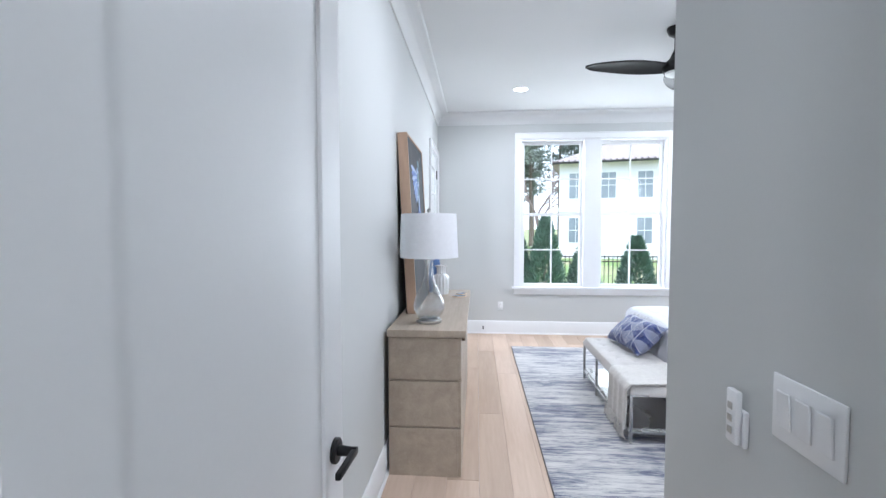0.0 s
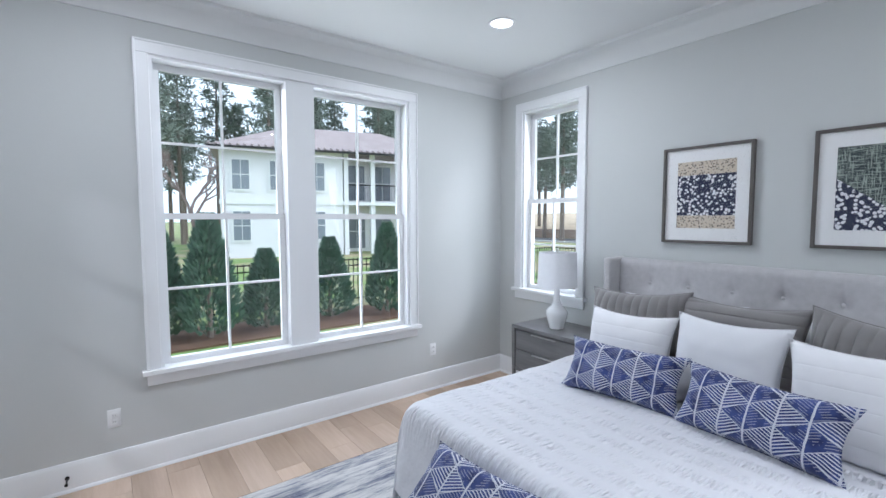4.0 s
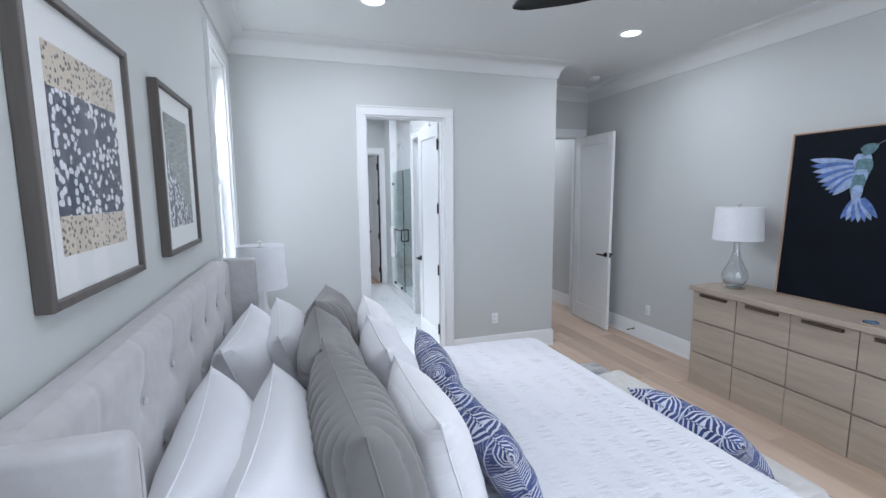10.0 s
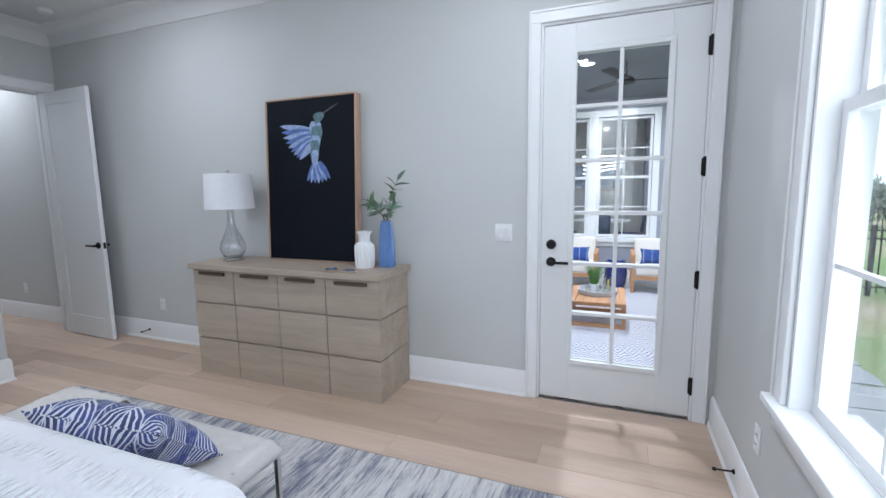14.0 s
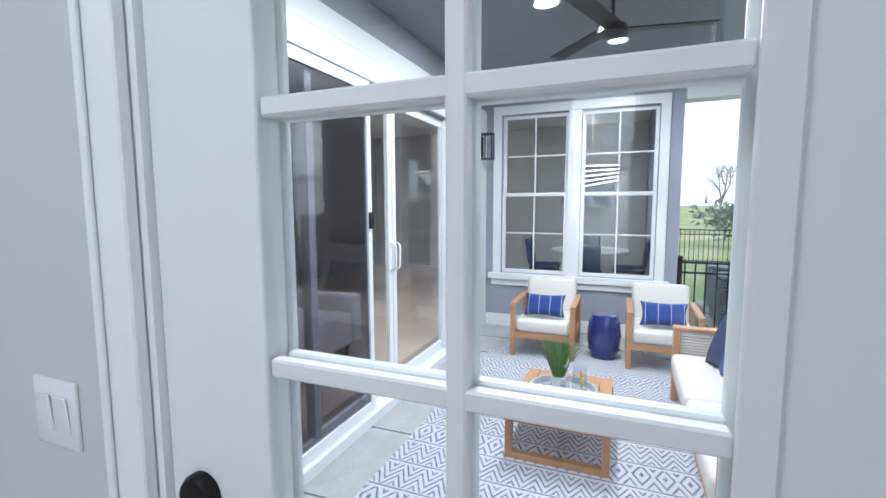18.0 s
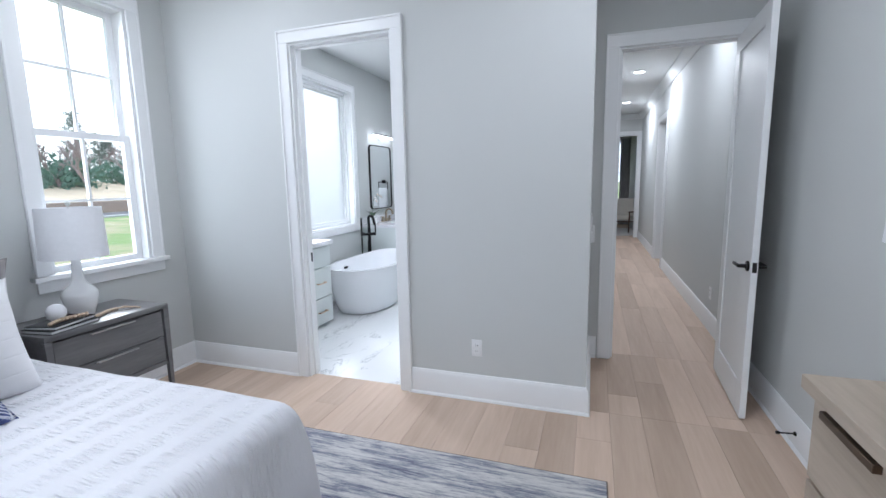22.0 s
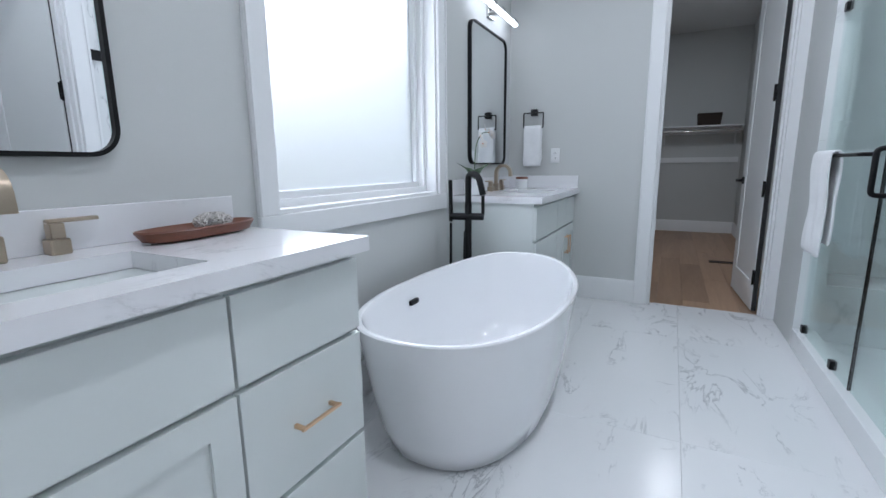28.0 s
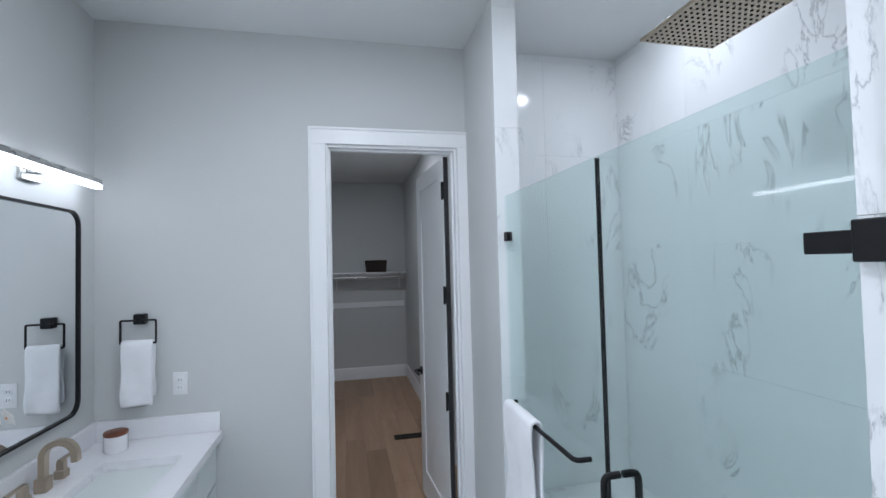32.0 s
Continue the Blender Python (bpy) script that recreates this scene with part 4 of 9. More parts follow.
def pillow(name, m, w, h, t, mat, label, seed=0, piping=True, group="", sag=0.0, pleat=0.0, across=False):
    o = thing(name, label=label, category="pillow", group=group)
    o.matrix_world = m
    part("cover", cushion(w, h, t, seed, 92 if pleat else 26, sag, pleat, across), mat, o)
    if piping and not sag:
        part("piping", tube(rim_path(w, h), 0.0035, 6, closed=True), mat, o)
    return o


def lean(x, y, z, tilt, yaw=0.0, roll=0.0):
    """A cushion that stands on its long edge facing -x, leaning back by tilt degrees."""
    return pose(x, y, z) @ pose(0, 0, 0, 0, 0, yaw) @ pose(0, 0, 0, 0, tilt, 0) @ pose(0, 0, 0, 0, -90, 0) @ pose(0, 0, 0, 0, 0, 90 + roll)


# bed
BY = 3.945
_bed = thing("bed", (3.0, BY, 0), 0, "king bed with white gathered duvet and tufted grey wing headboard", "bed")
_bx = lambda a, b, c, d, e, f, r=0.02, s=3: bx(a - 3.0, b - 3.0, c - BY, d - BY, e, f, r, s)
part("base", _bx(1.98, 3.9, 2.97, 4.92, 0.06, 0.32), M["bedbase"], _bed, "grey upholstered base")
part("mattress", _bx(1.98, 3.9, 2.98, 4.91, 0.321, 0.58, 0.05, 4), M["white_linen"], _bed)
for _x in (2.1, 3.8):
    for _y in (3.1, 4.79):
        part("leg", lathe([(0.03, 0), (0.035, 0.06)], 14), M["dark"], _bed, "", pose(_x - 3.0, _y - BY, 0.0))
# duvet: a cloth sheet over the mattress that falls down on three sides
_bm = bmesh.new()
_nx, _ny = 70, 96
_grid = {}
for _i in range(_nx + 1):
    for _j in range(_ny + 1):
        _s = -0.52 + (3.72 - 1.93 + 0.52) * _i / _nx            # from the foot's hem to the pillows
        _t = -1.52 + 3.04 * _j / _ny
        def _fall(d, r=0.07):
            """Along the sheet past an edge: outward run and drop."""
            if d <= 0:
                return 0.0, 0.0
            q = r * math.pi / 2
            if d < q:
                return r * math.sin(d / r), r * (1 - math.cos(d / r))
            return r + (d - q) * 0.10, r + (d - q) * 0.99
        _ox, _dx = _fall(-_s)
        _oy, _dy = _fall(abs(_t) - 0.965)
        _x = 1.95 + max(_s, 0) - _ox
        _y = math.copysign(min(abs(_t), 0.965) + _oy, _t)
        _drop = max(_dx, _dy)
        if _dx > 0 and _dy > 0:
            _k = min(_dx, _dy) / max(_dx, _dy)
            _x += _ox * 0.32 * _k
            _y -= math.copysign(_oy * 0.32 * _k, _t)
            _drop += 0.05 * _k
        _z = 0.668 - _drop
        _fold = 0.5 * (1 + math.tanh((_drop - 0.12) * 12))
        _q = noise.noise(Vector((_s * 1.3 + 2, _t * 1.3, 0.3))) * 0.014 + noise.noise(Vector((_s * 5, _t * 5, 1.3))) * 0.008
        _wv = _fold * (0.018 * math.sin(9.5 * (_s if _dy > _dx else _t) + 2.2 * noise.noise(Vector((_s * 2, _t * 2, 5)))) + 0.01 * noise.noise(Vector((_s * 7, _t * 7, 9))))
        if _dx >= _dy and _dx > 0:
            _x -= _wv
        elif _dy > 0:
            _y += math.copysign(_wv, _t)
        _grid[_i, _j] = _bm.verts.new((_x - 3.0, _y, max(0.1, _z) + _q * (1 - _fold)))
for _i in range(_nx):
    for _j in range(_ny):
        _bm.faces.new((_grid[_i, _j], _grid[_i + 1, _j], _grid[_i + 1, _j + 1], _grid[_i, _j + 1]))
_o = thing("duvet", (3.0, BY, 0.0), 0, "white duvet with rows of gathered stitching spread over the bed", "duvet")
_dv = part("cover", _bm, M["quilt"], _o)
part("folded_edge", tube([(0.72, -0.97, 0.633), (0.725, -0.4, 0.675), (0.72, 0.3, 0.678), (0.725, 0.97, 0.633)], 0.02, 10), M["white_linen"], _o)
_md = _dv.modifiers.new("thick", 'SOLIDIFY')
_md.thickness = 0.02
_md.offset = -1
_md = _dv.modifiers.new("round", 'SUBSURF')
_md.levels = _md.render_levels = 1

# headboard with tufts and wings, part of the bed
_hb = bmesh.new()
_ny, _nz = 220, 50
_pts = {}
_tufts = []
for _r, _z in enumerate((0.78, 0.97, 1.16)):
    for _k in range(7):
        _y = -0.9 + 1.8 * (_k + (0.5 if _r % 2 else 0)) / 6.5
        if abs(_y) < 0.97:
            _tufts.append((_y, _z))
for _i in range(_ny + 1):
    for _j in range(_nz + 1):
        _y, _z = -1.005 + 2.01 * _i / _ny, 0.3 + 1.04 * _j / _nz
        _d = 0.0
        for _ty, _tz in _tufts:
            _q = (_y - _ty) ** 2 + (_z - _tz) ** 2
            if _q < 0.02:
                _d += 0.02 * math.exp(-_q / 0.0009) + 0.011 * math.exp(-_q / 0.005)
            if _tz > 1.1 and _z > _tz and abs(_y - _ty) < 0.05:
                _d += 0.003 * math.exp(-((_y - _ty) / 0.009) ** 2)
        _e = max(0.0, (_z - 1.30) / 0.04)
        _pts[_i, _j] = _hb.verts.new((0.925 + _d + 0.035 * _e * _e, _y, _z - 0.004 * _e))
for _i in range(_ny):
    for _j in range(_nz):
        _hb.faces.new((_pts[_i, _j], _pts[_i, _j + 1], _pts[_i + 1, _j + 1], _pts[_i + 1, _j]))
_h = part("headboard", _hb, M["upholstery"], _bed, "light grey linen headboard with button tufts")
part("headboard_back", bx(0.96, 1.025, -1.01, 1.01, 0.0, 1.335, 0.015, 2), M["upholstery"], _h)
_btn = None
for _ty, _tz in _tufts:
    _mm = pose(0.936, _ty, _tz, 0, -90, 0)
    if _btn is None:
        _btn = part("button", lathe([(0.011, -0.002), (0.012, 0.002), (0.008, 0.006), (0.0, 0.007)], 12, cap=False), M["upholstery"], _h, m=_mm)
    else:
        again(_btn, _h, _mm)
for _sg in (-1, 1):
    _bm = bx(0.78, 1.025, min(_sg * 1.006, _sg * 1.066), max(_sg * 1.006, _sg * 1.066), 0.0, 1.34, 0.022, 4)
    _w = part("wing", _bm, M["upholstery"], _bed)
    part("piping", tube(bend([(0.782, _sg * 1.012, 0.02), (0.782, _sg * 1.012, 1.32), (1.0, _sg * 1.012, 1.335)], 0.03), 0.004, 6), M["upholstery"], _w)

# pillows
_PG = "pillows on the bed"
for _k, (_y, _yw) in enumerate(((4.42, 3), (3.45, -3))):
    pillow("bed_pillow", lean(3.76, _y, 0.86, 16, _yw), 0.8, 0.48, 0.27, M["white_linen"], "white cotton sleeping pillow against the headboard", 3 + _k, group=_PG)
    pillow("bed_pillow", lean(3.57, _y + (0.06 if _k == 0 else -0.1), 0.868, 20, -_yw), 0.8, 0.48, 0.25, M["white_linen"], "white cotton sleeping pillow against the headboard", 8 + _k, group=_PG)
for _k, (_y, _yw, _x, _rl) in enumerate(((4.48, 5, 3.35, 3), (3.93, 0, 3.39, 0), (3.34, -6, 3.35, -5))):
    pillow("euro_pillow", lean(_x, _y, 0.893, 15, _yw, _rl), 0.64, 0.61, 0.27, M["grey_ribbed"], "taupe grey square pillow with stitched pleats", 13 + _k, group=_PG, pleat=0.052, across=_k == 1)
for _k, (_y, _yw, _x, _rl, _z) in enumerate(((4.40, 2, 3.11, 1, 0.835), (3.89, 0, 3.15, 0, 0.87), (3.37, -3, 3.11, 2, 0.84))):
    pillow("throw_pillow", lean(_x, _y, _z + 0.015, 17, _yw, _rl), 0.53, 0.5, 0.22, M["white_linen"] if _k == 1 else M["white_tucked"], "plain white square pillow" if _k == 1 else "white square pillow with tucked seams", 23 + _k, group=_PG)
for _k, (_y, _yw, _x, _rl) in enumerate(((4.31, 4, 2.90, 1), (3.66, -7, 2.87, 0))):
    pillow("lumbar_pillow", lean(_x, _y, 0.797, 27, _yw, _rl), 0.67, 0.305, 0.16, M["blue_pattern"], "blue lumbar pillow with white hatched triangles", 33 + _k, group=_PG)

# nightstands
def nightstand(cx, cy, dv):
    o = thing("nightstand", (cx, cy, 0), 0, "grey-stained wooden nightstand with two drawers and slim pulls", "nightstand", "pair of nightstands")
    w, d, h = 0.72, 0.46, 0.70
    part("top", bx(-d / 2, d / 2, -w / 2, w / 2, h - 0.032, h, 0.003, 2), M["ns_wood"], o)
    part("body", bx(-d / 2 + 0.03, d / 2 - 0.02, -w / 2 + 0.032, w / 2 - 0.032, 0.30, h - 0.0325), M["ns_wood"], o, smooth=False)
    for sy in (-1, 1):
        for sx in (-1, 1):
            x, y = sx * (d / 2 - 0.018), sy * (w / 2 - 0.018)
            bm = bmesh.new()
            bot, top = 0.011, 0.018
            v = [bm.verts.new((x + a * (bot if z == 0 else top), y + b * (bot if z == 0 else top), z)) for z in (0, h - 0.0325) for a, b in ((-1, -1), (1, -1), (1, 1), (-1, 1))]
            for q in ((3, 2, 1, 0), (4, 5, 6, 7), (0, 1, 5, 4), (1, 2, 6, 5), (2, 3, 7, 6), (3, 0, 4, 7)):
                bm.faces.new([v[i] for i in q])
            part("leg", bm, M["ns_wood"], o, smooth=False)
    for z0, z1 in ((0.315, 0.478), (0.486, 0.655)):
        dr = part("drawer_front", bx(-d / 2 + 0.012, -d / 2 + 0.0295, -w / 2 + 0.042, w / 2 - 0.042, z0, z1, 0.002), M["ns_wood"], o)
        part("pull", bx(-d / 2 - 0.006, -d / 2 + 0.0115, -0.13, 0.13, z1 - 0.014, z1 - 0.006, 0.002), M["steel"], dr, "thin brushed metal pull")
    part("bottom_rail", bx(-d / 2 + 0.012, -d / 2 + 0.03, -w / 2 + 0.036, w / 2 - 0.036, 0.285, 0.3105), M["ns_wood"], o, smooth=False)
    return o


nightstand(3.785, 5.415, 0)
nightstand(3.785, 2.445, 0)


def table_lamp(x, y, z, base_bm, base_mat, neck_z, shade0, shade1, r0, r1, label, base_name="base", foot=None, base_label=""):
    o = thing("table_lamp", (x, y, z), 0, label, "table lamp")
    part(base_name, base_bm, base_mat, o, base_label)
    if foot:
        part("foot", foot, M["steel"], o, "chrome foot")
    part("neck", lathe([(0.016, neck_z), (0.016, neck_z + 0.012), (0.008, neck_z + 0.016), (0.008, shade1 - 0.005)], 14), M["steel"], o)
    sh = part("shade", lathe([(r0, shade0), (r1, shade1), (r1 - 0.004, shade1), (r0 - 0.004, shade0), (r0, shade0)], 48, cap=False), M["shade"], o, "white linen drum shade")
    for a in range(3):
        an = 2 * math.pi * a / 3
        part("spider_arm", tube([(0.006 * math.cos(an), 0.006 * math.sin(an), shade1 - 0.012), ((r1 - 0.003) * math.cos(an), (r1 - 0.003) * math.sin(an), shade1 - 0.008)], 0.0022, 6), M["steel"], sh)
    part("bulb", lathe([(0.012, shade0 + 0.06), (0.028, shade0 + 0.11), (0.03, shade0 + 0.14), (0.018, shade0 + 0.17), (0, shade0 + 0.175)], 16, cap=False), M["plastic"], o)
    part("finial", lathe([(0.004, shade1 - 0.006), (0.004, shade1 + 0.01), (0.012, shade1 + 0.014), (0.013, shade1 + 0.026), (0.006, shade1 + 0.034), (0, shade1 + 0.035)], 14, cap=False), M["steel"], o)
    return o


def gourd():
    return lathe([(0.05, 0), (0.06, 0.004), (0.066, 0.03), (0.085, 0.09), (0.093, 0.13), (0.09, 0.155), (0.07, 0.18), (0.045, 0.20), (0.032, 0.23), (0.026, 0.29), (0.023, 0.35), (0.022, 0.37), (0.0, 0.37)], 40, cap=False)


table_lamp(3.745, 5.425, 0.70, gourd(), M["white_ceramic"], 0.37, 0.365, 0.66, 0.168, 0.158, "white ceramic gourd lamp with linen shade on nightstand", base_label="glazed white gourd")
table_lamp(3.79, 2.46, 0.70, gourd(), M["white_ceramic"], 0.37, 0.365, 0.66, 0.168, 0.158, "white ceramic gourd lamp with linen shade on nightstand", base_label="glazed white gourd")

# books, beads and ball on the far nightstand
_z = 0.70
for _k, (_w, _d, _t, _c, _r) in enumerate(((0.2, 0.27, 0.02, "dark", 8), (0.18, 0.25, 0.018, "dark", 14))):
    _o = thing("book", (3.68, 2.64, _z), _r, "closed black-covered book lying on nightstand", "book", "stack of books")
    part("pages", bx(-_w / 2 + 0.004, _w / 2 - 0.004, -_d / 2 + 0.004, _d / 2, 0.003, _t - 0.003), M["paper"], _o, smooth=False)
    for _q in ((0, 0.003), (_t - 0.003, _t)):
        part("cover", bx(-_w / 2, _w / 2, -_d / 2, _d / 2 + 0.003, _q[0], _q[1]), M[_c], _o, smooth=False)
    _z += _t + 0.0003
alone("decor_ball", lathe([(0.0, -0.048)] + [(0.048 * math.cos(radians(a)), 0.048 * math.sin(radians(a))) for a in range(-75, 90, 15)] + [(0.0, 0.048)], 24, cap=False), M["white_linen"],
      "cream textured ball on a stack of books", "ornament", m=pose(3.69, 2.655, _z + 0.048))
_o = thing("bead_garland", (0.08, -0.06, 0), 0, "natural wooden bead garland with tassel draped over books", "garland")
M["bead"] = pbr("pale_wood_bead", (0.55, 0.42, 0.31), 0.6, var=0.15, scale=30)
_bd = None
for _k in range(22):
    _a = _k / 21
    _px, _py = 3.52 + 0.02 * math.sin(_a * 9) + 0.1 * _a, 2.80 - 0.42 * _a
    _pz = (_z + 0.013) if _py > 2.585 else 0.713
    _mm = pose(_px, _py, _pz)
    if _bd is None:
        _bd = part("bead", lathe([(0.0, -0.012), (0.008, -0.009), (0.0125, 0), (0.008, 0.009), (0.0, 0.012)], 12, cap=False), M["bead"], _o, m=_mm)
    else:
        again(_bd, _o, _mm)
_bm = bmesh.new()
for _k in range(26):
    _a = random.uniform(-0.5, 0.5)
    tube([(3.62, 2.385, 0.716), (3.60 + 0.03 * _a, 2.34, 0.712 + random.uniform(0, 0.012)), (3.57 + 0.08 * _a, 2.27 + random.uniform(0, 0.02), 0.703)], 0.0022, 4, bm=_bm)
part("tassel", _bm, M["bead"], _o, "frayed jute tassel")

# framed prints
def art_cells(name, kind):
    g = Nodes(name)
    v = g.coords()
    if kind == "pebble":
        vo = g.n("TexVoronoi", Scale=46.0)
        g.l(v, vo.inputs["Vector"])
        wob = g.noise(v, 60, 2)
        f = g.math('ADD', vo.outputs["Distance"], g.math('MULTIPLY', wob, 0.25))
        g.base(g.ramp(f, [(0.5, (0.72, 0.73, 0.76)), (0.58, (0.02, 0.025, 0.06))]))
    elif kind == "tan":
        vo = g.n("TexVoronoi", Scale=70.0)
        g.l(v, vo.inputs["Vector"])
        g.base(g.ramp(vo.outputs["Distance"], [(0.3, (0.1, 0.085, 0.08)), (0.4, (0.6, 0.52, 0.42))]))
    else:
        a = g.noise(g.coords((1, 14, 160)), 1.0, 2)
        b = g.noise(g.coords((1, 160, 14)), 1.0, 2)
        f = g.math('MAXIMUM', a, b)
        g.base(g.ramp(f, [(0.52, (0.03, 0.045, 0.05)), (0.6, (0.3, 0.35, 0.31))]))
    g.setp(Roughness=0.8)
    return g.m


M["art_pebble"], M["art_tan"], M["art_weave"] = art_cells("print_pebbles", "pebble"), art_cells("print_tan_dots", "tan"), art_cells("print_weave", "weave")


def framed(cy, kind, label):
    o = thing("framed_print", (E, cy, 1.812), 0, label, "framed print", "pair of prints over the bed")
    w, h, t, d = 0.585, 0.685, 0.02, 0.036
    for a, b, c, e in ((-w / 2, -w / 2 + t, -h / 2, h / 2), (w / 2 - t, w / 2, -h / 2, h / 2), (-w / 2 + t, w / 2 - t, -h / 2, -h / 2 + t), (-w / 2 + t, w / 2 - t, h / 2 - t, h / 2)):
        part("frame", bx(-d, -0.001, a, b, c, e, 0.002), M["frame_wood"], o, smooth=False)
    part("mat_board", bx(-0.02, -0.004, -w / 2 + t, w / 2 - t, -h / 2 + t, h / 2 - t), M["paper"], o, smooth=False)
    pw, ph = 0.19, 0.235
    x0, x1 = -0.0225, -0.0202
    if kind == 0:
        part("print", bx(x0, x1, -pw, pw, -0.145, 0.14), M["art_pebble"], o, "white pebbles on black", smooth=False)
        part("print", bx(x0, x1, -pw, pw, 0.1405, ph), M["art_tan"], o, "tan dotted band", smooth=False)
        part("print", bx(x0, x1, -pw, pw, -ph, -0.1455), M["art_tan"], o, "tan dotted band", smooth=False)
    else:
        part("print", bx(x1 - 0.0015, x1, -pw, pw, -ph, ph), M["art_weave"], o, "grey green woven field", smooth=False)
        bm = bmesh.new()
        f = [bm.verts.new((x0 - 0.0005, y, z)) for y, z in ((pw, 0.06), (pw, -ph), (-pw, -ph))]
        k = [bm.verts.new((x1 - 0.0016, v.co.y, v.co.z)) for v in f]
        bm.faces.new(f)
        bm.faces.new(k[::-1])
        for i in range(3):
            bm.faces.new((f[i], k[i], k[(i + 1) % 3], f[(i + 1) % 3]))
        bmesh.ops.recalc_face_normals(bm, faces=bm.faces[:])
        part("print", bm, M["art_pebble"], o, "black corner with white pebbles", smooth=False)
    p = part("glazing", bx(-0.029, -0.027, -w / 2 + t, w / 2 - t, -h / 2 + t, h / 2 - t), M["picture_glass"], o, smooth=False)
    p.visible_shadow = False
    return o


framed(4.376, 0, "grey framed print of pebbles between tan bands")
framed(3.487, 1, "grey framed print of woven field and pebble corner")

# dresser
DX0, DX1, DY0, DY1, DH = -0.19, 0.243, 2.767, 4.418, 0.887
_o = thing("dresser", (DX0, DY0, 0), 0, "washed oak dresser with twelve drawer fronts and bronze pulls", "dresser")
_dw, _dl = DX1 - DX0, DY1 - DY0
part("top", bx(-0.005, _dw + 0.026, -0.024, _dl + 0.024, DH - 0.042, DH, 0.002), M["dresser"], _o)
part("side_panel", bx(0, _dw - 0.02, 0.012, 0.03, 0.02, DH - 0.0425), M["dresser_v"], _o, smooth=False)
part("carcass", bx(0, _dw - 0.03, 0.0305, _dl - 0.0305, 0.0, DH - 0.0425), M["dresser_v"], _o, smooth=False)
part("side_panel", bx(0, _dw - 0.02, _dl - 0.03, _dl - 0.012, 0.02, DH - 0.0425), M["dresser_v"], _o, smooth=False)
_rows = ((0.0, 0.292), (0.303, 0.575), (0.586, 0.838))
for _r, (_z0, _z1) in enumerate(_rows):
    for _c in range(4):
        _y0, _y1 = _dl * _c / 4 + 0.002, _dl * (_c + 1) / 4 - (0.004 if _c in (0, 2) else 0.001)
        _f = part("drawer_front", bx(_dw - 0.019, _dw, _y0, _y1, _z0 + 0.0, _z1, 0.0025), M["dresser"], _o)
        if _r == 2:
            _pm = (_y0 + _y1) / 2
            part("pull", bx(_dw + 0.0005, _dw + 0.02, _pm - 0.125, _pm + 0.125, _z1 - 0.035, _z1 - 0.012, 0.002), M["bronze"], _f, "bronze bar pull")
    for _y0, _y1 in ((0.0, 0.0115), (_dl - 0.0115, _dl)):
        part("end_panel", bx(0.0, _dw - 0.0195, _y0, _y1, _z0 + 0.0, _z1, 0.0015), M["dresser"], _o, smooth=False)

# leaning canvas with a bird shape, all plain shapes
_th = math.degrees(math.atan2(0.066, 1.28))
_o = thing("canvas_painting", (-0.075, 3.645, DH), 0, "large dark navy canvas with blue winged shape leaning on wall", "painting")
_o.matrix_world = pose(-0.083, 3.645, DH + 0.003, 0, -_th, 0) @ Matrix.Diagonal((1, 1.01, 1.012, 1))
M["canvas"] = pbr("dark_navy_canvas", (0.003, 0.005, 0.01), 0.45, var=0.5, scale=3, fine=400, bump=0.25, bdist=0.0006)
M["canvas"].node_tree.nodes["Principled BSDF"].inputs["Specular IOR Level"].default_value = 0.12
M["feather"] = pbr("painted_blue", (0.09, 0.16, 0.42), 0.6, var=0.6, scale=25, fine=150, bump=0.2)
M["feather_pale"] = pbr("painted_pale_blue", (0.28, 0.36, 0.55), 0.6, var=0.5, scale=25, fine=150, bump=0.2)
M["feather_green"] = pbr("painted_teal", (0.1, 0.19, 0.22), 0.6, var=0.6, scale=25, fine=150, bump=0.2)
part("canvas", bx(-0.028, -0.006, -0.395, 0.395, 0.012, 1.22), M["canvas"], _o, smooth=False)
for _q in ((-0.41, -0.3985, 0, 1.235), (0.3985, 0.41, 0, 1.235), (-0.3985, 0.3985, 0, 0.0085), (-0.3985, 0.3985, 1.2235, 1.235)):
    part("float_frame", bx(-0.068, 0.0, _q[0], _q[1], _q[2], _q[3], 0.001), M["tan"], _o, "raw wood float frame", smooth=False)


def feather(parent, y, z, ang, ln, wd, mat, x):
    bm = bmesh.new()
    n = 8
    lo, hi = [], []
    for i in range(n + 1):
        s = i / n
        w = wd * math.sin(math.pi * min(1, 0.12 + 0.88 * s) ** 0.8) ** 0.7 + 0.0008
        for k, arr in ((-1, lo), (1, hi)):
            u, v = ln * s, k * w / 2
            arr.append(bm.verts.new((x, y + u * math.cos(ang) - v * math.sin(ang), z + u * math.sin(ang) + v * math.cos(ang))))
    for i in range(n):
        bm.faces.new((lo[i], lo[i + 1], hi[i + 1], hi[i]))
    r = bmesh.ops.extrude_face_region(bm, geom=bm.faces[:])
    for v in r["geom"]:
        if isinstance(v, bmesh.types.BMVert):
            v.co.x += 0.0012
    bmesh.ops.recalc_face_normals(bm, faces=bm.faces[:])
    return part("brush_shape", bm, mat, parent)


_bx0, _bz0 = 0.06, 0.95
for _k in range(9):
    feather(_o, _bx0 - 0.03, _bz0 + 0.03 - 0.012 * _k, radians(170 + 6.5 * _k), 0.31 - 0.018 * _k, 0.055, M["feather"] if _k % 2 else M["feather_pale"], -0.0055 + 0.0002 * _k)
for _k in range(7):
    feather(_o, _bx0 - 0.01 + 0.006 * _k, _bz0 - 0.2, radians(242 + 11 * _k), 0.16, 0.045, M["feather_pale"] if _k % 2 else M["feather"], -0.0055 + 0.0002 * _k)
